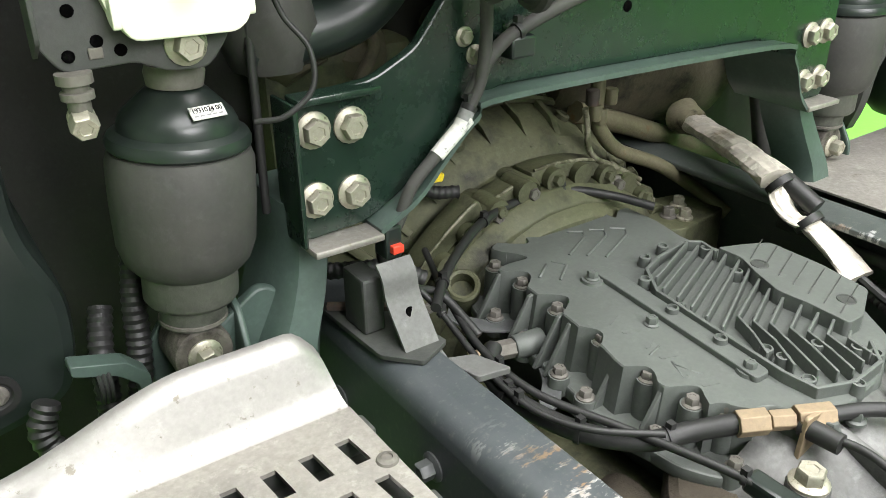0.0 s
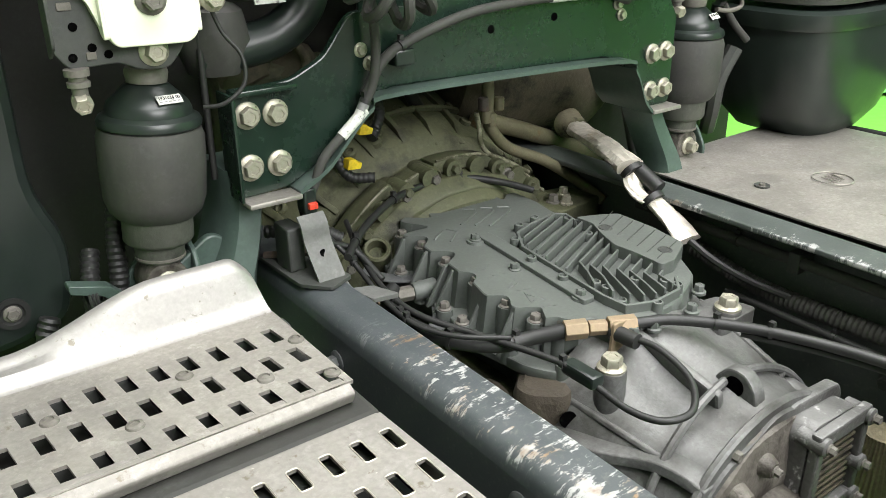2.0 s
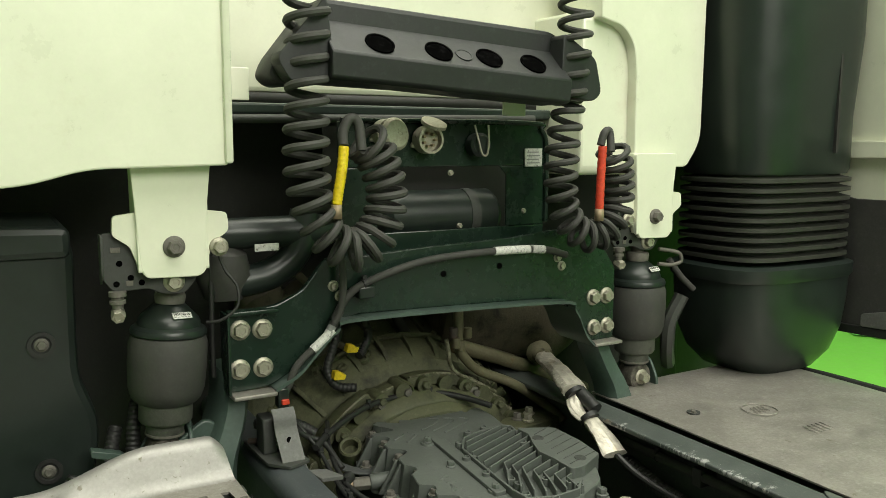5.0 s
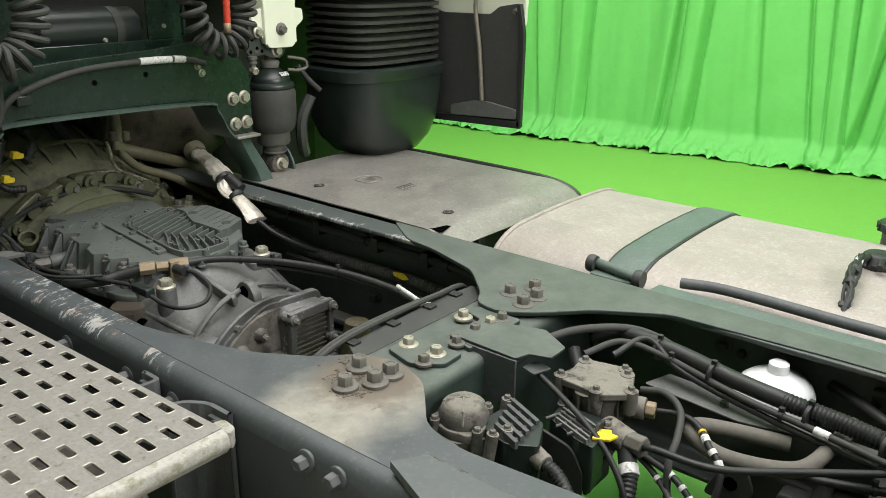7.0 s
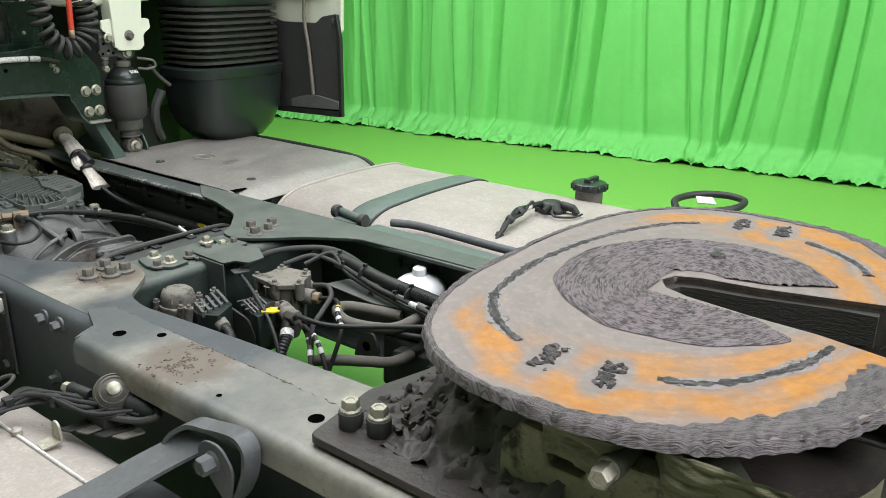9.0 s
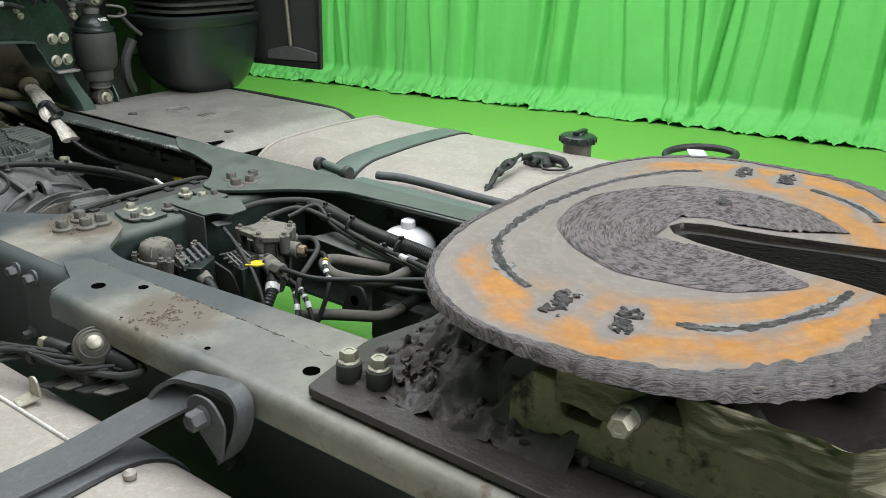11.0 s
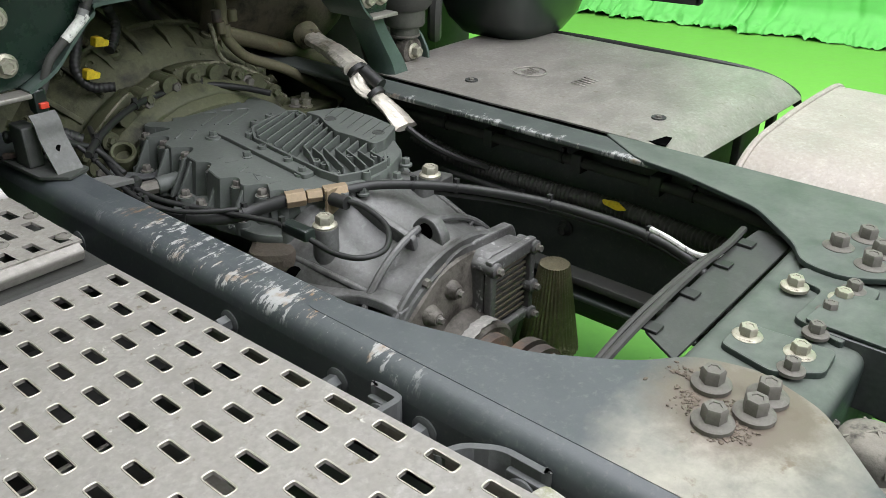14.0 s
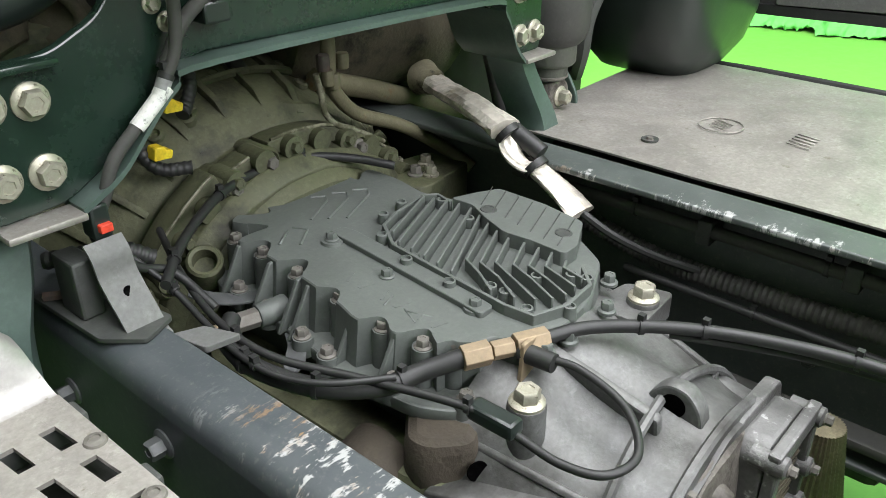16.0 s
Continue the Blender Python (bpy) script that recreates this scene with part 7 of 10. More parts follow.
# ---- fifth wheel ----
def fifth_wheel():
    fw = thing("fifth_wheel", (0.0, -1.08, 0.86), "worn fifth wheel coupling with rusty orange and greasy skid plate", "fifth wheel")
    cx, cy, z = 0.0, -1.085, 1.012
    # outline: rounded front, two horns behind with an open throat
    out = []
    for a in range(-68, 249, 4):
        q = radians(a)
        ry, e = (0.268, 2.75) if math.sin(q) > 0 else (0.286, 2.35)
        k = (abs(math.cos(q) / 0.402) ** e + abs(math.sin(q) / ry) ** e) ** (-1 / e)
        out.append((cx + k * math.cos(q), cy + k * math.sin(q)))
    throat = [(-0.100, -1.364), (-0.070, -1.33), (-0.053, -1.25), (-0.048, -1.17), (-0.036, -1.085), (-0.022, -1.050), (0.002, -1.034), (0.026, -1.043), (0.040, -1.075), (0.052, -1.15), (0.072, -1.22), (0.096, -1.30), (0.106, -1.364)]
    poly = out + throat
    plate = part("skid_plate", prism(bmesh.new(), poly, z - 0.012, z), skid_top, fw, "bare steel skid surface with rust-orange bands", bevel=0.003)
    # thick ragged flank under the plate
    bm = bmesh.new()
    rim = [(cx + (x - cx) * 1.004, cy + (y - cy) * 1.004) for x, y in out]
    low = [(cx + (x - cx) * 0.93, cy + (y - cy) * 0.93) for x, y in out]
    rings = []
    for h, src, amp in ((z - 0.004, rim, 0.002), (z - 0.010, rim, 0.003), (z - 0.015, rim, 0.003), (z - 0.020, low, 0.005)) + tuple((z - 0.022 - 0.0026 * k, [(cx + (x - cx) * (0.92 - 0.011 * k), cy + (y - cy) * (0.92 - 0.011 * k)) for x, y in out], 0.0035) for k in range(15)):
        ring = []
        pts = [Vector((x, y, h)) for x, y in src]
        fine = resample(pts, 0.004)
        ring = fine
        rings.append((ring, amp))
    m = min(len(r) for r, _ in rings)
    built = []
    for ring, amp in rings:
        row = []
        for i in range(m):
            f = i * (len(ring) - 1) / (m - 1)
            p = ring[int(f)].lerp(ring[min(int(f) + 1, len(ring) - 1)], f - int(f))
            d = Vector((p.x - cx, p.y - cy, 0)).normalized()
            w = Vector((p.x * 40, p.y * 40, p.z * 210))
            p = p + d * amp * (noise.noise(w) + 0.6 * noise.noise(w * 2.7)) + Vector((0, 0, 0.45 * amp * noise.noise(p * 70 + Vector((9, 0, 0)))))
            row.append(bm.verts.new(p))
        built.append(row)
    for a, b in zip(built, built[1:]):
        for i in range(m - 1):
            bm.faces.new((a[i], a[i + 1], b[i + 1], b[i]))
    soften(part("plate_flank", bm, plate_flank, fw, "caked ragged plate edge"))
    # crust caked on the rim of the plate
    bm = bmesh.new()
    fine = resample([Vector((x, y, 0)) for x, y in out], 0.0035)
    rows = []
    for i, p in enumerate(fine):
        d = Vector((p.x - cx, p.y - cy, 0))
        back = max(0.0, -(p.y - cy) / 0.3) ** 2
        flank = max(0.0, min(1.0, (0.10 - (p.y - cy)) / 0.25))
        wide = 0.003 + 0.016 * flank + 0.04 * back + (0.003 + 0.008 * flank) * (noise.noise(p * 14) + noise.noise(p * 60))
        row = []
        for k in range(11):
            q = k / 10
            r = d.normalized() * (d.length - wide * (1 - q) + 0.008 * q * (1 + 0.5 * noise.noise(p * 90)))
            w = Vector((r.x * 55, r.y * 55, 3 + 9 * q))
            hh = 0.0009 + (0.0016 + 0.0015 * back) * max(0.0, 0.35 + noise.noise(w) + 0.6 * noise.noise(w * 2.6)) * min(1.0, 3 * q) - 0.012 * max(0.0, q - 0.78) * 5
            row.append(bm.verts.new((cx + r.x, cy + r.y, z + hh)))
        rows.append(row)
    for a, b in zip(rows, rows[1:]):
        for k in range(10):
            bm.faces.new((a[k], a[k + 1], b[k + 1], b[k]))
    soften(part("rim_crust", bm, rim_cake, fw, "grey flaking crust on the rim"))
    prs = [(x * 0.74, cy + (y - cy) * 0.74) for x, y in poly]
    part("plate_underside", prism(bmesh.new(), prs, z - 0.055, z - 0.0125), plate_flank, fw)
    # throat wall
    bm = bmesh.new()
    for (a, b), (c, d) in zip(throat, throat[1:]):
        bm.faces.new([bm.verts.new(p) for p in ((a, b, z - 0.001), (c, d, z - 0.001), (c, d, z - 0.09), (a, b, z - 0.09))])
    part("throat_wall", bm, rusty, fw, "brown worn throat")
    part("throat_floor", box(bmesh.new(), (-0.10, -1.36, z - 0.095), (0.12, -1.02, z - 0.088)), plate_flank, fw)
    # greasy ring round the throat, scored
    bm = bmesh.new()
    nr, na = 84, 420
    g = []
    for i in range(nr + 1):
        row = []
        for j in range(na + 1):
            q = radians(-58 + 296 * j / na)
            rr = 0.050 + 0.148 * i / nr
            wob = 1 + 0.03 * noise.noise(Vector((math.cos(q) * 3, math.sin(q) * 3, 1.0)))
            x, y = 0.012 + rr * wob * 1.02 * math.cos(q), -1.078 + rr * wob * 0.92 * math.sin(q)
            swirl = Vector((math.cos(q) * 5, math.sin(q) * 5, rr * 210))
            hh = 0.0008 + 0.0042 * max(0.0, 0.38 + 0.6 * noise.noise(swirl) + 0.35 * noise.noise(swirl * 2.1)) * min(1.0, min(i, nr - i) / 1.5)
            row.append(bm.verts.new((x, y, z + hh)))
        g.append(row)
    for a, b in zip(g, g[1:]):
        for j in range(na):
            x, y = (a[j].co.x + b[j].co.x) / 2, (a[j].co.y + b[j].co.y) / 2
            if not (y < -1.035 and -0.056 - 0.02 * (-1.035 - y) < x < 0.046 + 0.24 * max(0.0, -1.06 - y)):
                bm.faces.new((a[j], a[j + 1], b[j + 1], b[j]))
    soften(part("grease_patch", bm, grease_ring, fw, "thick dark scored grease"))
    # grease grooves and short slots

    def groove(pts, w):
        bm = bmesh.new()
        path = resample(spline(pts, 10), 0.0025)
        rows = []
        for i, p in enumerate(path):
            d = (path[min(i + 1, len(path) - 1)] - path[max(i - 1, 0)]).normalized()
            s = Vector((-d.y, d.x, 0))
            k = w * (1 + 0.7 * noise.noise(p * 70) + 0.5 * noise.noise(p * 190))
            rows.append([bm.verts.new(p + s * k + Vector((0, 0, 0.0005))), bm.verts.new(p + Vector((0, 0, 0.0008 + 0.0045 * abs(noise.noise(p * 110))))), bm.verts.new(p - s * k + Vector((0, 0, 0.0005)))])
        for a, b in zip(rows, rows[1:]):
            for k in range(2):
                bm.faces.new((a[k], a[k + 1], b[k + 1], b[k]))
        soften(part("grease_groove", bm, groove_dirt, fw))
        bm = bmesh.new()
        rows = []
        for i, p in enumerate(path):
            d = (path[min(i + 1, len(path) - 1)] - path[max(i - 1, 0)]).normalized()
            s = Vector((-d.y, d.x, 0)) * 2.0 * w * (1 + 0.6 * noise.noise(p * 45)) * min(1.0, 0.15 + 0.06 * min(i, len(path) - 1 - i))
            rows.append([bm.verts.new(p + s + Vector((0, 0, 0.0002))), bm.verts.new(p - s + Vector((0, 0, 0.0002)))])
        for a, b in zip(rows, rows[1:]):
            bm.faces.new((a[0], a[1], b[1], b[0]))
        part("groove_edge", bm, groove_dust, fw, "pale dusty groove edge")

    groove([(-0.290, -0.990, z), (-0.277, -0.965, z), (-0.245, -0.925, z), (-0.205, -0.896, z), (-0.164, -0.880, z), (-0.055, -0.865, z), (0.061, -0.873, z), (0.157, -0.894, z), (0.245, -0.933, z), (0.292, -0.975, z)], 0.0055)
    groove([(-0.277, -1.150, z), (-0.265, -1.182, z), (-0.238, -1.212, z), (-0.195, -1.238, z), (-0.139, -1.263, z), (-0.080, -1.273, z)], 0.0055)
    groove([(0.298, -1.145, z), (0.270, -1.195, z), (0.235, -1.232, z), (0.193, -1.256, z)], 0.0055)

    def slot(x, y):
        """A short recess full of broken grease crumbs."""
        bm = bmesh.new()
        rng = random.Random(int(1000 * abs(x + y)))
        for _ in range(46):
            px, py = rng.uniform(-0.030, 0.030), rng.uniform(-0.010, 0.010)
            lump(bm, rng.uniform(0.002, 0.0052), pose(x + px, y + py + 0.14 * px, z, rz=rng.uniform(0, 180)) @ Matrix.Diagonal((1.4, 0.8, 0.55, 1)))
        part("slot_grease", rough_up(bm, 0.003, 150), groove_dirt, fw, "crumbled grease in a slot")["kind"] = "stuff"

    for x, y in ((-0.303, -1.037), (-0.303, -1.108), (0.328, -1.032), (0.330, -1.100)):
        slot(x, y)
    part("grease_hole", lathe(bmesh.new(), [(0.013, 0), (0.010, 0.006), (0.007, 0.0055), (0, 0.0052)], (0.134, -1.063, z + 0.0005), (0, 0, 1), 16), groove_dirt, fw)
    # mounting plate on the frame, side bearings, bolts
    part("mounting_plate", prism(bmesh.new(), rounded([(-0.428, -0.785), (-0.300, -0.765), (-0.20, -0.79), (0.20, -0.79), (0.34, -0.765), (0.34, -1.75), (-0.440, -1.75)], 0.01, 3), 0.866, 0.878), mud_mat, fw, "steel mounting plate, greasy", bevel=0.003)
    for s in (-1, 1):
        x = 0.0 + s * 0.300
        prof = [(-0.95, 0.878), (-0.975, 0.90), (-1.0, 0.955), (-1.23, 0.955), (-1.27, 0.91), (-1.36, 0.878)]
        sad = part("saddle", prism(bmesh.new(), rounded(prof, 0.015, 3), x - 0.035, x + 0.035, "x"), saddle_cast, fw, "dusty cast saddle", bevel=0.006)
        side = [(-1.016, 0.880), (-1.018, 0.930), (-1.042, 0.962), (-1.068, 0.960), (-1.078, 0.921), (-1.116, 0.921), (-1.126, 0.957), (-1.38, 0.962), (-1.43, 0.880)]
        part("bearing_plate", rough_up(prism(bmesh.new(), side, *sorted((x + s * 0.036, x + s * 0.066)), "x"), 0.003, 22), saddle_tan, sad, "dusty tan bearing plate", bevel=0.004)
        part("saddle_foot", prism(bmesh.new(), rounded([(x - 0.07, -0.93), (x + 0.06, -0.93), (x + 0.06, -1.45), (x - 0.07, -1.45)], 0.02, 3), 0.878, 0.893), saddle_cast, sad, bevel=0.004)
        bolt(fw, (x + s * 0.082, -1.153, 0.960), (s, 0, 0), 0.0205, zinc, 1.2, 1.1, 10)
        part("pin", cyl(bmesh.new(), (x, -1.153, 0.960), (x + s * 0.084, -1.153, 0.960), 0.014), zinc_dirty, fw)
    for x, y in ((-0.383, -0.812), (-0.374, -0.850), (-0.32, -1.30), (-0.33, -1.36), (0.31, -0.81), (0.315, -0.85)):
        tall = 0.022 if y > -1 else 0.010
        part("spacer", cyl(bmesh.new(), (x, y, 0.876), (x, y, 0.878 + tall), 0.0155, seg=20), zinc_dirty if y < -1 else rubber, fw, bevel=0.0015)
        bolt(fw, (x, y, 0.878 + tall), (0, 0, 1), 0.0195, zinc, 1.35, 0.65, random.uniform(0, 60))
    # caked grease and mud around the front of the saddle: a lumpy crust
    bm = bmesh.new()
    rows = []
    for a in range(161):
        x = -0.395 + 0.65 * a / 160
        row = []
        for b in range(75):
            y = -0.80 - 0.30 * b / 74
            p = Vector((x, y, 0))
            rise = min(1.0, max(0.0, (-0.80 - y) / 0.11)) ** 1.5 * min(1.0, max(0.15, (-0.06 - x) / 0.16)) * min(1.0, max(0.0, (x + 0.395) / 0.10))
            h = 0.875 + 0.088 * rise * (0.7 + 0.6 * noise.noise(p * 16)) + 0.016 * noise.noise(p * 38) - 0.012 * abs(noise.noise(p * 70)) - 0.005 * abs(noise.noise(p * 160)) + 0.006
            row.append(bm.verts.new((x + 0.006 * noise.noise(p * 60), y + 0.006 * noise.noise(p * 60 + Vector((5, 0, 0))), min(0.985, h))))
        rows.append(row)
    for a, b in zip(rows, rows[1:]):
        for k in range(74):
            bm.faces.new((a[k], a[k + 1], b[k + 1], b[k]))
    soften(part("caked_mud", bm, mud_mat, fw, "black caked grease and mud"))["kind"] = "stuff"
    bm = bmesh.new()
    rng = random.Random(5)
    for _ in range(760):
        x, y = rng.triangular(-0.39, -0.12, -0.27), rng.triangular(-1.25, -0.80, -0.90)
        rise = min(1.0, max(0.0, (-0.80 - y) / 0.11)) ** 1.5 * min(1.0, max(0.15, (-0.06 - x) / 0.16)) * min(1.0, max(0.0, (x + 0.395) / 0.10))
        lump(bm, rng.triangular(0.001, 0.0065, 0.0015), pose(x, y, 0.880 + 0.045 * rise, rng.uniform(0, 180), rng.uniform(0, 180), rng.uniform(0, 180)) @ Matrix.Diagonal((1.5, 1.0, 0.6, 1)))
    soften(part("mud_crumb", rough_up(bm, 0.006, 120), mud_mat, fw, "crumbs of dry mud"))["kind"] = "stuff"
    # striated cast lobes under the rim
    def lobe(s, y0, y1, low):
        bm = bmesh.new()
        rows = []
        for a in range(61):
            u = a / 60
            end = min(1.0, 6 * min(u, 1 - u)) ** 0.5
            row = []
            for b in range(25):
                v = b / 24
                z1 = 0.998 - (0.998 - low) * v * (0.75 + 0.25 * end)
                p = Vector((0.30 + 0.076 * end * (1 - max(0.0, (v - 0.6) / 0.4) ** 2.5), y0 + (y1 - y0) * u, z1))
                w = Vector((p.y * 22, (p.z + 0.004 * math.sin(70 * p.y) + 0.006 * noise.noise(p * 25)) * 200, s + 3))
                p.x += 0.007 * noise.noise(w) + 0.004 * noise.noise(w * 2.3) + 0.006 * noise.noise(p * 30)
                row.append(bm.verts.new((s * p.x, p.y, p.z)))
            rows.append(row)
        for a, b in zip(rows, rows[1:]):
            for k in range(24):
                bm.faces.new((a[k], a[k + 1], b[k + 1], b[k]))
        soften(part("cast_lobe", bm, lobe_olive, fw, "olive caked cast lobe"))

    for s in (-1, 1):
        lobe(s, -1.055, -1.168, 0.922)
        lobe(s, -1.172, -1.37, 0.936)
    # long cross support under the plate
    part("cross_tube", cyl(bmesh.new(), (-0.28, -1.12, 0.925), (0.28, -1.12, 0.925), 0.03), saddle_cast, fw)
    fw.location = fw.location + Vector((-0.011, -0.019, 0.003))
    return fw


fifth_wheel()

# ---- hoses, valves and small fittings ----
def band(parent, path_pt, direction, r, material, wide=0.010, name="band"):
    d = Vector(direction).normalized() * wide / 2
    return part(name, cyl(bmesh.new(), Vector(path_pt) - d, Vector(path_pt) + d, r, seg=16), material, parent)


def tie(parent, at, direction, r):
    t = band(parent, at, direction, r + 0.0018, rubber_black, 0.005, "cable_tie")
    part("tie_head", box(bmesh.new(), Vector(at) + Vector((-0.003, -0.003, r)), Vector(at) + Vector((0.004, 0.004, r + 0.007))), rubber_black, t)


def line(name, pts, r, material, label, ties=(), bands=(), category="hose", n=10):
    """A hose with its ties and marking bands as parts."""
    at = Vector(pts[len(pts) // 2])
    th = thing(name, at, label, category)
    path = spline(pts, n)
    part("tube", sweep(bmesh.new(), path, r, 10), material, th)
    for f in ties:
        i = min(len(path) - 2, int(f * len(path)))
        tie(th, path[i], path[i + 1] - path[i], r)
    for f, mat, wide in bands:
        i = min(len(path) - 2, int(f * len(path)))
        band(th, path[i], path[i + 1] - path[i], r + 0.0012, mat, wide)
    return th


# oil pipe across the gearbox with brass unions
op = line("oil_hose", [(-0.085, 0.617, 0.805), (-0.028, 0.585, 0.806), (0.038, 0.508, 0.803), (0.084, 0.405, 0.800), (0.102, 0.305, 0.798), (0.100, 0.20, 0.795), (0.085, 0.125, 0.78), (0.06, 0.06, 0.74)], 0.0072, rubber_black,
          "thick dusty black oil hose with cable ties over the gearbox", (0.22, 0.3, 0.48, 0.7))
for a, b, r in (((-0.155, 0.655, 0.803), (-0.130, 0.641, 0.804), 0.013), ((-0.128, 0.640, 0.804), (-0.108, 0.629, 0.804), 0.010), ((-0.106, 0.628, 0.804), (-0.075, 0.611, 0.805), 0.013)):
    part("union", cyl(bmesh.new(), a, b, r, seg=6), brass, op, "brass union nut", bevel=0.001)
part("pipe_bracket", prism(bmesh.new(), rounded([(-0.118, 0.745), (-0.086, 0.745), (-0.082, 0.815), (-0.112, 0.815)], 0.004, 3), 0.612, 0.617, "y"), brass, op, "bent bracket plate", bevel=0.001)
line("oil_hose", [(0.03, 0.53, 0.792), (0.085, 0.42, 0.787), (0.112, 0.31, 0.783), (0.115, 0.20, 0.778), (0.11, 0.10, 0.75)], 0.0048, rubber_black, "thin black hose beside the oil hose")
line("oil_hose", [(-0.150, 0.655, 0.802), (-0.185, 0.680, 0.792), (-0.222, 0.70, 0.785), (-0.262, 0.745, 0.785), (-0.285, 0.81, 0.79), (-0.280, 0.86, 0.795), (-0.255, 0.885, 0.80)], 0.010, rubber_black, "black hose curving round the gearbox side", (0.25, 0.5, 0.7))
# sensor cable with plug
sc = line("sensor_cable", [(-0.23, 1.05, 0.84), (-0.262, 0.96, 0.83), (-0.275, 0.88, 0.81), (-0.270, 0.80, 0.80), (-0.232, 0.71, 0.795), (-0.200, 0.61, 0.795), (-0.192, 0.565, 0.785), (-0.192, 0.515, 0.780), (-0.178, 0.478, 0.780), (-0.140, 0.470, 0.782), (-0.102, 0.505, 0.790), (-0.092, 0.560, 0.800), (-0.098, 0.60, 0.800)], 0.0042, rubber_black,
          "thin black sensor cable looped beside the gearbox", (0.2, 0.42))
part("plug", box(bmesh.new(), (-0.202, 0.560, 0.782), (-0.182, 0.612, 0.799)), plastic_dark, sc, "black ribbed plug", bevel=0.004)
part("socket", cyl(bmesh.new(), (-0.100, 0.585, 0.80), (-0.104, 0.622, 0.80), 0.010), rubber_black, sc)
line("harness_cable", [(-0.300, 0.925, 0.845), (-0.258, 0.968, 0.850), (-0.205, 1.008, 0.856), (-0.145, 1.040, 0.862), (-0.080, 1.056, 0.864), (-0.004, 1.050, 0.862), (0.050, 1.018, 0.852), (0.085, 0.975, 0.842)], 0.0058, rubber_black, "black cable laid round the front of the gearbox cover", (0.12, 0.42, 0.7))
line("harness_cable", [(-0.352, 0.930, 0.935), (-0.318, 0.965, 0.880), (-0.290, 0.935, 0.835), (-0.288, 0.880, 0.812), (-0.292, 0.820, 0.803), (-0.286, 0.770, 0.800), (-0.262, 0.725, 0.800), (-0.215, 0.685, 0.800)], 0.0036, rubber_black, "thin black cable along the gearbox side", (0.3, 0.62))
line("harness_cable", [(-0.36, 0.93, 0.955), (-0.345, 0.95, 0.90), (-0.31, 0.955, 0.86), (-0.275, 0.95, 0.84), (-0.262, 0.90, 0.81)], 0.005, rubber_black, "thin black cable from the sensor bracket")
# conduits behind the beam
conduit("wire_conduit", [(-0.17, 1.13, 0.99), (-0.19, 1.12, 0.955), (-0.205, 1.11, 0.92), (-0.19, 1.10, 0.89), (-0.155, 1.085, 0.885)], 0.009, rubber_black, "black corrugated conduit on the bell housing")
conduit("wire_conduit", [(-0.105, 1.16, 1.00), (-0.10, 1.15, 0.97), (-0.115, 1.14, 0.945), (-0.13, 1.13, 0.935)], 0.009, rubber_black, "short black corrugated conduit with yellow clip")
for p in ((-0.150, 1.12, 0.955), (-0.188, 1.095, 0.912)):
    solo("connector_clip", prism(bmesh.new(), rounded([(p[0] - 0.014, p[2] - 0.006), (p[0] + 0.010, p[2] - 0.008), (p[0] + 0.013, p[2] + 0.002), (p[0] + 0.004, p[2] + 0.004), (p[0] + 0.002, p[2] + 0.009), (p[0] - 0.010, p[2] + 0.010)], 0.002, 2), p[1] - 0.010, p[1] + 0.008, "y"), yellow_tag, "yellow connector clip on the bell housing", "clip", "yellow clips", bevel=0.002)
conduit("wire_conduit", [(-0.375, 1.02, 0.87), (-0.345, 1.0, 0.872), (-0.31, 0.99, 0.868), (-0.28, 0.975, 0.85)], 0.010, rubber_black, "black corrugated conduit behind the sensor bracket")


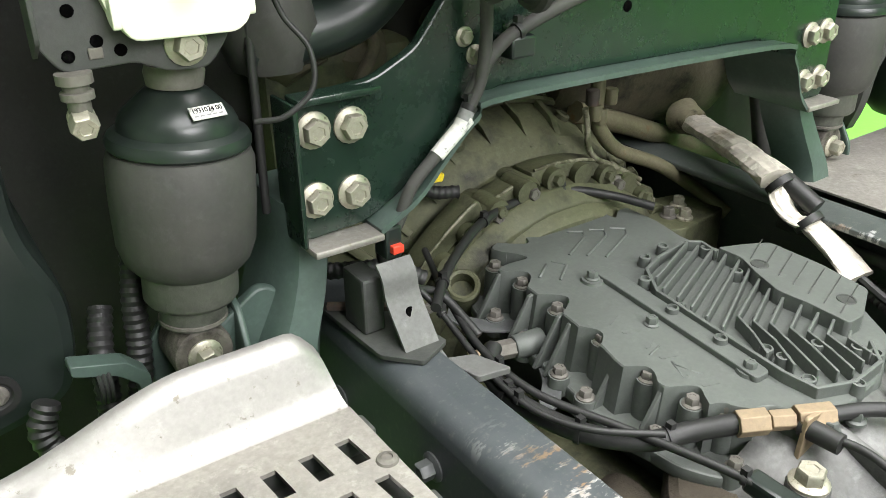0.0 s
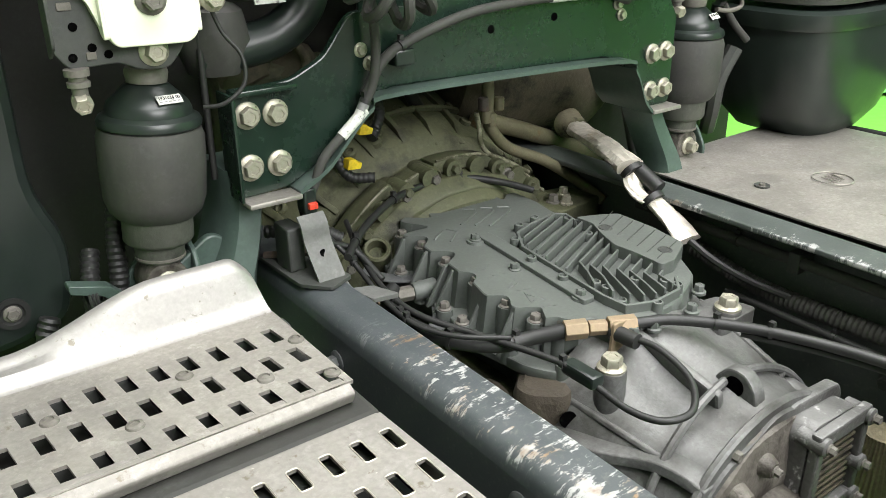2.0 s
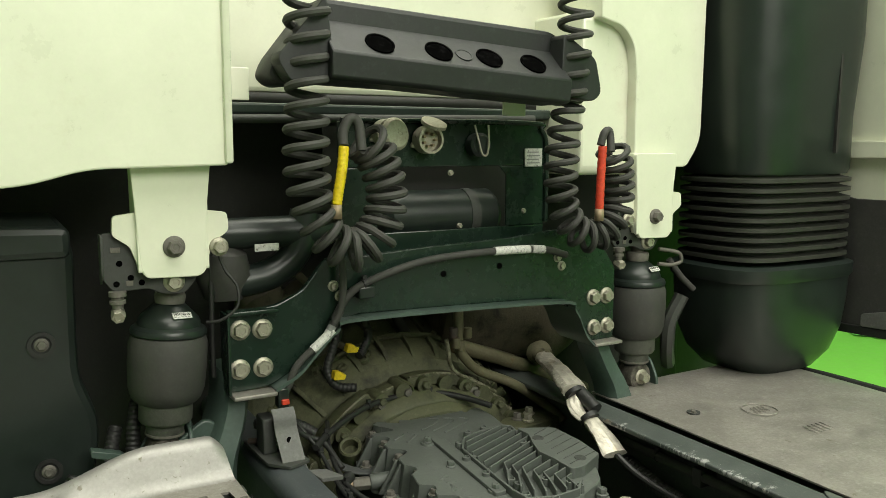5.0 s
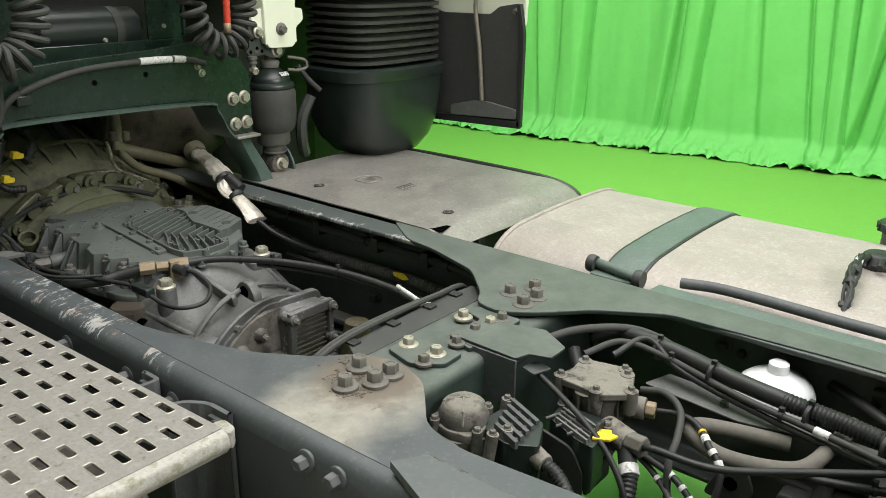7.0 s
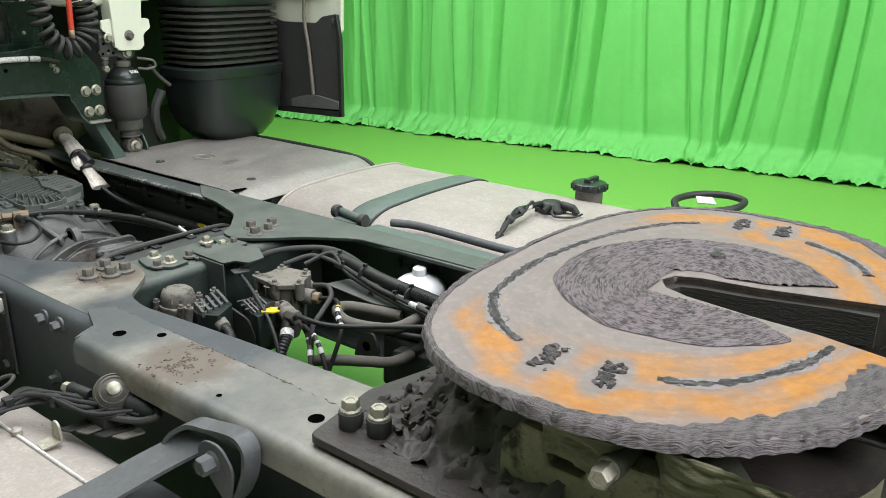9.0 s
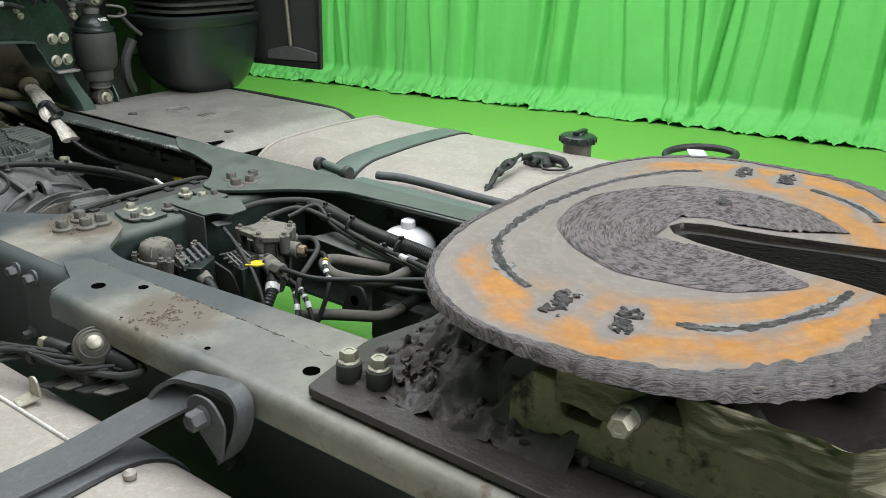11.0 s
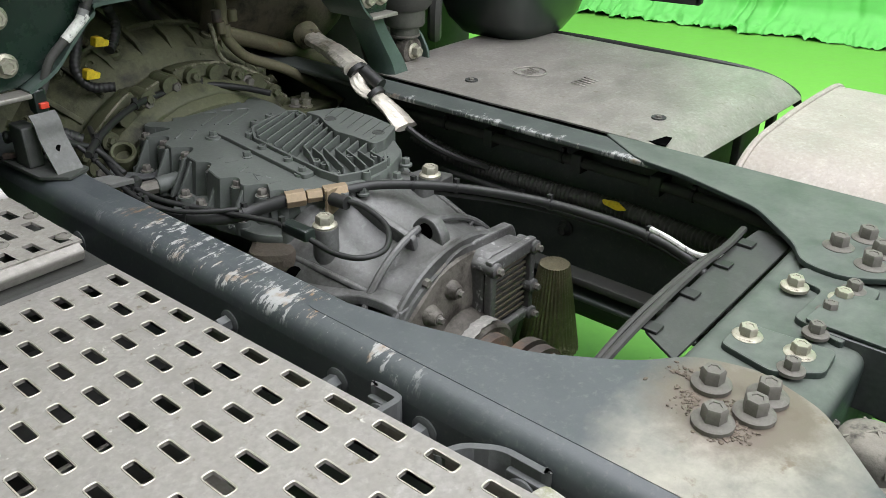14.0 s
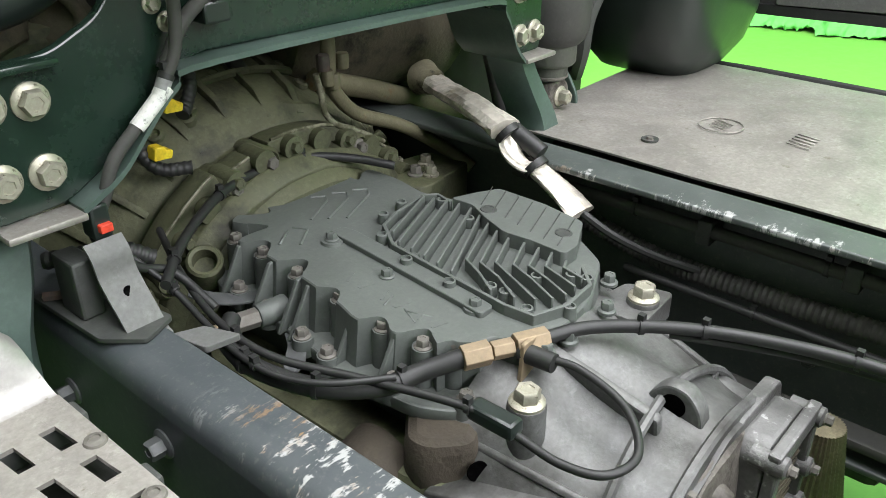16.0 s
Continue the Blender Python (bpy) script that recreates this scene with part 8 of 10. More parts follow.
def sensor_bracket():
    sb = thing("sensor_bracket", (-0.36, 0.88, 0.85), "grey bent sheet bracket with a hole on the rail", "bracket")
    bm = bmesh.new()
    prof = spline([(0, 0.902, 0.930), (0, 0.893, 0.918), (0, 0.890, 0.900), (0, 0.882, 0.885), (0, 0.866, 0.862), (0, 0.856, 0.846), (0, 0.848, 0.842)], 4)
    rows = [[bm.verts.new((x + 0.10 * (0.93 - p.z) * 0.55, p.y, p.z)) for x in (-0.383, -0.346)] for p in prof]
    for a, b in zip(rows, rows[1:]):
        bm.faces.new((a[0], a[1], b[1], b[0]))
    bmesh.ops.recalc_face_normals(bm, faces=bm.faces)
    bmesh.ops.solidify(bm, geom=bm.faces[:], thickness=0.003)
    part("sheet", bm, plastic_grey, sb, "bent grey sheet")
    # black disc where the sheet would be pierced
    part("sheet_hole", lathe(bmesh.new(), [(0.005, 0), (0.005, 0.0016), (0, 0.0016)], (-0.3605, 0.8795, 0.884), (0.1, -0.86, 0.5), 14), void, sb)
    part("foot", prism(bmesh.new(), rounded([(-0.405, 0.99), (-0.35, 0.96), (-0.335, 0.855), (-0.372, 0.838), (-0.40, 0.87)], 0.004, 3), 0.851, 0.856), dark_steel, sb, bevel=0.001)
    part("post", box(bmesh.new(), (-0.395, 0.905, 0.856), (-0.372, 0.945, 0.915)), dark_steel, sb, bevel=0.003)
    part("small_tab", prism(bmesh.new(), rounded([(-0.345, 0.85), (-0.315, 0.838), (-0.300, 0.80), (-0.335, 0.806)], 0.003, 2), 0.835, 0.842), plastic_grey, sb, bevel=0.001)
    part("sensor", box(bmesh.new(), (-0.368, 0.905, 0.928), (-0.350, 0.928, 0.962)), plastic_dark, sb, bevel=0.003)
    part("sensor_lock", box(bmesh.new(), (-0.364, 0.899, 0.936), (-0.352, 0.906, 0.944)), red_plastic, sb, "red lock", bevel=0.001)
    part("strap", sweep(bmesh.new(), [(-0.40, 0.97, 0.86), (-0.36, 0.92, 0.87), (-0.34, 0.90, 0.865)], 0.005, 6), rusty, sb, "rusty strip")
    return sb


sensor_bracket()
# taped cable on the beam
line("taped_cable", [(-0.262, 0.905, 1.20), (-0.253, 0.908, 1.14), (-0.256, 0.91, 1.085), (-0.272, 0.91, 1.055), (-0.286, 0.91, 1.036), (-0.332, 0.91, 0.998), (-0.348, 0.912, 0.965), (-0.358, 0.915, 0.945)], 0.0062, rubber, "grey cable with white taped sleeve", (0.42,), ((0.585, label_white, 0.046), (0.50, label_white, 0.010), (0.47, label_grey, 0.014)))
line("beam_cable", [(-0.268, 0.916, 1.062), (-0.24, 0.912, 1.105), (-0.197, 0.912, 1.126), (-0.112, 0.914, 1.148), (-0.03, 0.916, 1.156), (0.075, 0.918, 1.158), (0.165, 0.92, 1.154), (0.22, 0.922, 1.14)], 0.0068, rubber, "grey cable along the green beam with white tag", (0.25,), ((0.76, label_white, 0.05), (0.70, label_white, 0.03), (0.82, label_white, 0.03)))
solo("cable_clip", box(bmesh.new(), (-0.225, 0.905, 1.095), (-0.195, 0.930, 1.116), None), plastic_dark, "black open cable clip on the beam", "clip", bevel=0.003)
line("thin_cable", [(-0.455, 0.92, 1.19), (-0.445, 0.915, 1.16), (-0.43, 0.905, 1.135), (-0.432, 0.90, 1.105), (-0.455, 0.905, 1.085), (-0.475, 0.92, 1.08)], 0.0024, rubber_black, "thin black cable beside the air spring", category="cable")
line("thin_cable", [(-0.456, 0.96, 1.19), (-0.457, 0.96, 1.08), (-0.456, 0.965, 0.98)], 0.004, rubber_black, "black cable hanging beside the air spring", category="cable")


def foil_line():
    fo = thing("foil_wrapped_hose", (0.262, 0.92, 0.85), "hose wrapped in crumpled silver heat foil with black clamps", "hose")
    def sleeve(pts, wide, thick, seed):
        """A flattened sleeve of folded foil with sharp creases."""
        bm = bmesh.new()
        path = resample(spline(pts, 10), 0.0055)
        rings = []
        for i, p in enumerate(path):
            d = (path[min(i + 1, len(path) - 1)] - path[max(i - 1, 0)]).normalized()
            side = d.cross(Vector((0, 0, 1))).normalized()
            up = side.cross(d)
            f = i / max(1, len(path) - 1)
            w = wide[0] + (wide[1] - wide[0]) * f
            ring = []
            for k in range(20):
                a = 2 * math.pi * k / 20
                j = 1 + 0.16 * noise.noise(Vector((math.cos(a) * 2.2, math.sin(a) * 2.2, seed + i * 0.16))) + 0.09 * noise.noise(Vector((k * 0.9, i * 0.7, seed))) - (0.07 if k in (4, 6) else 0)
                ring.append(bm.verts.new(p + side * (w * j * math.cos(a)) + up * (thick * j * math.sin(a))))
            rings.append(ring)
        for a, b in zip(rings, rings[1:]):
            for k in range(20):
                bm.faces.new((a[k], a[(k + 1) % 20], b[(k + 1) % 20], b[k]))
        bm.faces.new(rings[0]), bm.faces.new(rings[-1])
        ob = part("foil_sleeve", bm, foil_mat, fo, "crumpled foil")
        ob.data.polygons.foreach_set("use_smooth", [False] * len(ob.data.polygons))

    sleeve([(0.300, 1.10, 0.885), (0.272, 1.02, 0.884), (0.244, 0.95, 0.882), (0.224, 0.890, 0.874)], (0.020, 0.025), 0.015, 1.0)
    sleeve([(0.220, 0.885, 0.872), (0.208, 0.868, 0.850), (0.206, 0.845, 0.838), (0.212, 0.830, 0.838)], (0.016, 0.014), 0.007, 5.0)
    sleeve([(0.214, 0.832, 0.838), (0.210, 0.79, 0.820), (0.206, 0.745, 0.796)], (0.016, 0.026), 0.009, 9.0)
    part("clamp", cyl(bmesh.new(), (0.228, 0.882, 0.876), (0.232, 0.835, 0.852), 0.013), rubber_black, fo, "black clamp")
    for p in ((0.219, 0.884, 0.872), (0.214, 0.832, 0.838)):
        part("clamp_band", cyl(bmesh.new(), Vector(p) + Vector((0, 0.004, 0.003)), Vector(p) - Vector((0, 0.004, 0.003)), 0.0195), rubber_black, fo)
    part("cable", sweep(bmesh.new(), spline([(0.210, 0.752, 0.796), (0.222, 0.71, 0.772), (0.245, 0.66, 0.75), (0.262, 0.60, 0.74)], 6), 0.006, 8), rubber_black, fo)
    part("end_cone", rough_up(lathe(bmesh.new(), [(0.030, 0.0), (0.026, 0.012), (0.020, 0.034), (0.016, 0.036)], (0.309, 1.125, 0.886), (-0.3, -1, 0), 24), 0.003, 40), saddle_tan, fo, "tan dusty funnel")
    return fo


foil_line()
# pipes and engine parts in the dark behind the beam
line("coolant_pipe", [(0.066, 1.08, 1.07), (0.071, 1.08, 0.99), (0.071, 1.08, 0.946), (0.084, 1.08, 0.917), (0.122, 1.08, 0.882), (0.20, 1.07, 0.846), (0.265, 1.05, 0.80), (0.285, 1.00, 0.77)], 0.0105, pipe_olive, "olive coolant pipe bent down behind the beam", category="pipe")
line("coolant_pipe", [(0.10, 1.15, 0.925), (0.164, 1.15, 0.902), (0.238, 1.15, 0.874), (0.342, 1.15, 0.830), (0.46, 1.15, 0.775)], 0.0165, pipe_olive, "thick dirty olive pipe behind the beam", category="pipe")
line("vent_pipe", [(0.030, 1.06, 0.965), (0.036, 1.06, 0.940), (0.041, 1.06, 0.910), (0.060, 1.06, 0.888), (0.090, 1.06, 0.873), (0.149, 1.06, 0.838)], 0.0042, worn_edge, "thin pale pipe beside the bell housing", category="pipe")
for x, z in ((0.054, 0.972), (0.088, 0.968), (0.071, 0.943), (0.060, 0.950)):
    solo("pipe_fitting", cyl(bmesh.new(), (x, 1.072, z - 0.010), (x, 1.072, z + 0.012), 0.0095, seg=8), pipe_olive if x > 0.056 else rusty, "olive brown pipe fitting behind the beam", "fitting", "pipe fittings", bevel=0.002)
line("fuel_hose", [(0.37, 1.05, 1.03), (0.384, 1.05, 0.945), (0.402, 1.05, 0.889), (0.424, 1.05, 0.824)], 0.015, rubber, "dark hose beside the beam leg")
# added near-black sheet hides the green floor and stands in for darkness
solo("dark_sheet", rough_up(box(bmesh.new(), (0.30, 1.165, 0.50), (0.78, 1.185, 0.935)), 0.008, 12), shadow_steel, "near-black sheet put in for the dark behind the beam leg", "shroud", bevel=0.006)
bm = rough_up(lathe(bmesh.new(), [(0.09, 0), (0.11, 0.03), (0.11, 0.30), (0.08, 0.34)], (0.10, 1.24, 1.0), (1, -0.1, -0.15), 28), 0.01, 9)
solo("exhaust_pipe", bm, engine_dirt, "brown exhaust pipe in the dark behind the beam", "exhaust")
bm = rough_up(box(bmesh.new(), (-0.34, 1.22, 0.75), (-0.12, 1.29, 1.06)), 0.02, 6)
solo("engine_block", bm, cast_dirty, "dirty olive engine casting behind the bell housing", "engine", bevel=0.02)
mb = thing("mount_bracket", (0.20, 1.06, 0.75), "dirty cast mount with zinc bolts beside the bell housing", "bracket")
part("casting", rough_up(prism(bmesh.new(), rounded([(0.13, 1.10), (0.27, 1.08), (0.28, 1.0), (0.16, 0.985), (0.12, 1.03)], 0.015, 3), 0.70, 0.782), 0.004, 20), cast_dirty, mb, bevel=0.006)
for x, y in ((0.190, 1.072), (0.228, 1.048), (0.185, 1.030), (0.20, 1.012)):
    bolt(mb, (x, y, 0.782), (0, 0, 1), 0.0155, zinc if x > 0.187 else zinc_dirty, 1.6, 0.8, random.uniform(0, 60))
# harness inside the right rail
conduit("wire_conduit", [(0.262, 0.78, 0.762), (0.268, 0.66, 0.735), (0.268, 0.50, 0.734), (0.268, 0.34, 0.738), (0.262, 0.22, 0.735), (0.24, 0.12, 0.74), (0.19, 0.09, 0.76)], 0.0150, rubber, "thick black corrugated conduit inside the rail channel")
line("rail_pipe", [(0.262, 0.90, 0.800), (0.262, 0.70, 0.800), (0.262, 0.45, 0.800), (0.262, 0.22, 0.798), (0.25, 0.08, 0.79)], 0.009, rubber, "grey air pipe along the rail", (0.25, 0.5, 0.75), category="pipe")
line("rail_pipe", [(0.250, 0.70, 0.715), (0.252, 0.50, 0.712), (0.25, 0.30, 0.712), (0.21, 0.14, 0.73)], 0.006, rubber_black, "thin black pipe under the conduit", (0.3, 0.6), category="pipe")
solo("yellow_tag", prism(bmesh.new(), rounded([(0.322, 0.745), (0.338, 0.755), (0.366, 0.752), (0.362, 0.745), (0.338, 0.741)], 0.002, 2), 0.252, 0.256, "x"), yellow_tag, "small yellow tag on the black conduit", "tag", "yellow tags")
for y in (0.60, 0.42, 0.28):
    solo("pipe_clamp", box(bmesh.new(), (0.252, y - 0.010, 0.782), (0.292, y + 0.010, 0.815)), dark_steel, "dark pipe clamp on the rail web", "clamp", "pipe clamps", bevel=0.003)
solo("rubber_strip", box(bmesh.new(), (0.225, 0.15, 0.597), (0.262, 0.85, 0.612)), rubber, "dusty rubber strip on the lower rail flange", "strip", bevel=0.004)
# finned heat shield hanging below the tail
bm = bmesh.new()
lathe(bm, [(0.050 - 0.00042 * i + (0.0010 if i % 2 else 0), 0.50 + 0.0025 * i) for i in range(64)], (0.172, 0.395, 0), seg=72)
for v in bm.verts:
    q = math.atan2(v.co.y - 0.395, v.co.x - 0.172)
    v.co += Vector((math.cos(q), math.sin(q), 0)) * 0.0011 * math.cos(36 * q)
solo("heat_shield", bm, weave, "silver ribbed heat shield below the gearbox tail", "heat shield")
bm = rough_up(box(bmesh.new(), (0.17, 0.47, 0.40), (0.28, 0.64, 0.565)), 0.01, 12)
solo("air_dryer", bm, shadow_steel, "black bracketed air unit under the rail", "air dryer", bevel=0.015)


def cross_tray():
    ct = thing("cable_tray", (-0.02, 0.06, 0.82), "dark sheet tray with cables in front of the cross member", "tray")
    part("sheet", prism(bmesh.new(), rounded([(-0.185, 0.037), (-0.155, 0.085), (0.075, 0.092), (0.155, 0.085), (0.155, 0.037)], 0.004, 2), 0.822, 0.826), dark_steel, ct, bevel=0.001)
    # black blocks on the sheet stand in for its notches
    for x in (-0.15, -0.06, 0.03, 0.10):
        part("notch", box(bmesh.new(), (x - 0.008, 0.070, 0.8262), (x + 0.010, 0.089, 0.830)), rubber_black, ct, bevel=0.001)
    for k, r in enumerate((0.005, 0.004)):
        part("cable", sweep(bmesh.new(), spline([(-0.245, 0.10 + 0.006 * k, 0.80), (-0.16, 0.090 + 0.008 * k, 0.832), (-0.02, 0.094 + 0.006 * k, 0.834), (0.07, 0.092, 0.834), (0.14, 0.10, 0.826), (0.20, 0.12, 0.79)], 6), r, 8), rubber, ct)
    part("cable", sweep(bmesh.new(), spline([(0.085, 0.20, 0.815), (0.075, 0.17, 0.815), (0.085, 0.135, 0.80), (0.12, 0.11, 0.79)], 6), 0.004, 8), label_white, ct, "white cable end")
    return ct


cross_tray()


def relay_valve():
    rv = thing("brake_valve", (-0.155, -0.165, 0.72), "dusty grey cast brake valve with round cap and ribbed side", "valve", "brake valves")
    c = (-0.166, -0.146, 0.0)
    part("cap", lathe(bmesh.new(), [(0.033, 0.790), (0.0335, 0.797), (0.032, 0.808), (0.029, 0.816), (0.022, 0.821), (0.010, 0.824), (0, 0.8245)], c, seg=32), valve_cast, rv, "round cap with cross ribs")
    for a in (35, 125):
        d = Vector((math.cos(radians(a)), math.sin(radians(a)), 0))
        part("cap_rib", sweep(bmesh.new(), [Vector((c[0], c[1], 0.800)) - d * 0.0335, Vector((c[0], c[1], 0.817)) - d * 0.027, Vector((c[0], c[1], 0.825)), Vector((c[0], c[1], 0.817)) + d * 0.027, Vector((c[0], c[1], 0.800)) + d * 0.0335], 0.0022, 6), valve_cast, rv)
    flange = []
    for k in range(36):
        a = radians(10 * k)
        flange.append((c[0] + (0.037 + 0.007 * max(0.0, math.cos(3 * a + 0.6)) ** 3) * math.cos(a), c[1] + (0.037 + 0.007 * max(0.0, math.cos(3 * a + 0.6)) ** 3) * math.sin(a)))
    part("flange", prism(bmesh.new(), flange, 0.778, 0.791), valve_cast, rv, bevel=0.002)
    part("body", lathe(bmesh.new(), [(0.026, 0.69), (0.034, 0.71), (0.037, 0.75), (0.034, 0.762), (0.040, 0.778)], c, seg=24, wob=0.05), valve_cast, rv)
    for x, y in ((-0.198, -0.122), (-0.126, -0.158), (-0.186, -0.184), (-0.145, -0.108)):
        part("bolt_tower", cyl(bmesh.new(), (x, y, 0.768), (x, y, 0.797), 0.0085, 0.007, seg=12), valve_cast, rv)
        bolt(rv, (x, y, 0.796), (0, 0, 1), 0.009, zinc_dirty, 1.45, 0.6)
    # ribbed electric block, its ribs sloping down to the outside
    ax = Vector((-0.29, -0.957, 0)).normalized()
    side = Vector((ax.y, -ax.x, 0))
    block = [(-0.140, -0.168), (-0.090, -0.172), (-0.106, -0.236), (-0.158, -0.262), (-0.180, -0.226), (-0.170, -0.185)]
    part("ribbed_block", prism(bmesh.new(), rounded(block, 0.006, 3), 0.722, 0.792), plastic_dark, rv, "ribbed electric block", bevel=0.006)
    for i in range(5):
        a = Vector((-0.098 - 0.0165 * i, -0.178 - 0.005 * i, 0))
        bm = bmesh.new()
        b = a + ax * (0.056 - 0.003 * i)
        s = side * 0.0032
        prism(bm, [tuple((a + s).xy), tuple((b + s).xy), tuple((b - s).xy), tuple((a - s).xy)], 0.788, 0.806)
        for v in bm.verts:
            if v.co.z > 0.80:
                v.co.z -= 0.14 * (v.co.to_2d() - a.to_2d()).length
        part("rib", bm, bracket_dark, rv, bevel=0.001)
    for k in (0.33, 0.72):
        a, b = Vector((-0.092, -0.178, 0.797)) + ax * 0.056 * k, Vector((-0.166, -0.202, 0.797)) + ax * 0.045 * k
        part("cross_rib", sweep(bmesh.new(), [a - Vector((0, 0, 0.006 * k)), b - Vector((0, 0, 0.006 * k))], 0.0028, 6), bracket_dark, rv)
    for x, y in ((-0.104, -0.168), (-0.190, -0.205), (-0.168, -0.212)):
        part("corner_post", cyl(bmesh.new(), (x, y, 0.76), (x + 0.004, y - 0.004, 0.803), 0.0085, seg=12), valve_cast, rv)
        bolt(rv, (x + 0.004, y - 0.004, 0.803), (0, 0, 1), 0.008, zinc_dirty, 1.4, 0.6)
    part("port", cyl(bmesh.new(), (-0.146, -0.236, 0.772), (-0.155, -0.272, 0.768), 0.016, 0.0125), valve_cast, rv, bevel=0.002)
    part("port", cyl(bmesh.new(), (-0.205, -0.150, 0.765), (-0.222, -0.178, 0.765), 0.014), valve_cast, rv, bevel=0.002)
    for x, y in ((-0.228, -0.188), (-0.215, -0.205)):
        part("port_nut", cyl(bmesh.new(), (x, y, 0.768), (x - 0.006, y - 0.010, 0.768), 0.011, seg=6), zinc_dirty, rv, bevel=0.001)
    return rv


def axle_modulator():
    am = thing("brake_valve", (0.005, -0.26, 0.70), "dusty brown cast axle modulator with bolted flat cover", "valve", "brake valves")
    ears = [(-0.018, -0.207), (0.043, -0.212), (0.056, -0.270), (0.044, -0.280), (0.004, -0.306), (-0.026, -0.268)]
    lid = rounded([(-0.026, -0.200), (0.012, -0.208), (0.050, -0.202), (0.064, -0.262), (0.060, -0.284), (0.022, -0.300), (0.006, -0.318), (-0.012, -0.300), (-0.034, -0.276), (-0.028, -0.240)], 0.008, 4)
    part("cover", prism(bmesh.new(), lid, 0.808, 0.8185), valve_cast, am, "flat lobed cover", bevel=0.002)
    for x, y in ears:
        part("ear", lathe(bmesh.new(), [(0.0085, 0.785), (0.0105, 0.802), (0.0105, 0.8195), (0.008, 0.821)], (x, y, 0), seg=14), valve_cast, am)
        bolt(am, (x, y, 0.8205), (0, 0, 1), 0.0085, zinc_dirty, 1.3, 0.6)
    part("body", rough_up(lathe(bmesh.new(), [(0.028, 0.69), (0.036, 0.72), (0.034, 0.745), (0.040, 0.765), (0.037, 0.785), (0.043, 0.808)], (0.012, -0.252, 0), seg=24, wob=0.05), 0.004, 40), valve_cast, am)
    for a in range(0, 360, 40):
        q = radians(a)
        part("body_rib", box(bmesh.new(), (-0.002, 0.0, 0.72), (0.002, 0.044, 0.806), pose(0.012, -0.252, 0, 0, 0, a)), valve_cast, am, bevel=0.001)
    for a, b, r, mt, n in (((0.018, -0.275, 0.784), (0.030, -0.318, 0.784), 0.0165, valve_cast, 14), ((0.030, -0.318, 0.784), (0.034, -0.332, 0.784), 0.0125, brass, 6), ((-0.030, -0.290, 0.772), (-0.048, -0.335, 0.772), 0.018, valve_cast, 14),
                           ((-0.048, -0.332, 0.776), (-0.052, -0.358, 0.778), 0.0145, zinc_dirty, 6), ((0.05, -0.245, 0.775), (0.088, -0.252, 0.775), 0.014, valve_cast, 12), ((0.046, -0.225, 0.745), (0.085, -0.215, 0.745), 0.015, valve_cast, 12)):
        part("port", cyl(bmesh.new(), a, b, r, seg=n), mt, am, bevel=0.002)
    block = [(-0.080, -0.228), (-0.036, -0.222), (-0.034, -0.285), (-0.060, -0.305), (-0.108, -0.312), (-0.104, -0.285)]
    part("side_block", prism(bmesh.new(), rounded(block, 0.005, 3), 0.715, 0.786), plastic_dark, am, "ribbed black block", bevel=0.005)
    ax, side = Vector((-0.35, -0.93, 0)), Vector((0.93, -0.35, 0))
    for i in range(5):
        a = Vector((-0.044 - 0.0095 * i, -0.232 - 0.002 * i, 0))
        b = a + ax * 0.066
        s = side * 0.0018
        part("rib", prism(bmesh.new(), [tuple((a + s).xy), tuple((b + s).xy), tuple((b - s).xy), tuple((a - s).xy)], 0.784, 0.793), plastic_grey, am, bevel=0.0008)
    for k in (0.2, 0.55, 0.9):
        a = Vector((-0.042, -0.232, 0.789)) + ax * 0.066 * k
        part("cross_rib", sweep(bmesh.new(), [a, a - side * 0.046], 0.0022, 6), plastic_grey, am)
    for x, y in ((-0.052, -0.302), (-0.040, -0.225)):
        bolt(am, (x, y, 0.788), (0, 0, 1), 0.0095, zinc_dirty, 1.5, 0.7)
    part("tag", prism(bmesh.new(), [(-0.093, -0.302), (-0.070, -0.292), (-0.058, -0.312), (-0.066, -0.317), (-0.066, -0.326), (-0.082, -0.322)], 0.786, 0.790), yellow_tag, am, "yellow tag", bevel=0.001)
    part("plug", sweep(bmesh.new(), spline([(-0.035, -0.318, 0.775), (-0.048, -0.330, 0.768), (-0.062, -0.341, 0.752)], 6), 0.013, 12), rubber_black, am)
    return am


relay_valve()
axle_modulator()
# bell-mouthed sheet beside the valves
solo("valve_shield", prism(bmesh.new(), rounded([(-0.30, 0.70), (-0.17, 0.70), (-0.165, 0.775), (-0.20, 0.79), (-0.28, 0.772), (-0.30, 0.74)], 0.01, 3), -0.108, -0.103, "x"), shadow_steel, "black sheet between the two brake valves", "sheet", bevel=0.001)
vp = thing("cover_sheet", (-0.02, -0.12, 0.82), "green painted sheet with a bent tongue behind the cross member", "sheet")
part("sheet", prism(bmesh.new(), rounded([(-0.060, -0.042), (0.015, -0.050), (0.045, -0.14), (0.012, -0.195), (-0.030, -0.196), (-0.040, -0.165), (-0.064, -0.158)], 0.005, 3), 0.843, 0.847), rail_green, vp, bevel=0.001)
part("tongue", prism(bmesh.new(), rounded([(-0.050, -0.160), (-0.020, -0.168), (-0.026, -0.196), (-0.058, -0.186)], 0.004, 3), 0.826, 0.829), rail_paint, vp, bevel=0.0008)
part("skirt", box(bmesh.new(), (-0.066, -0.160, 0.77), (-0.062, -0.05, 0.843)), rail_paint, vp, bevel=0.001)
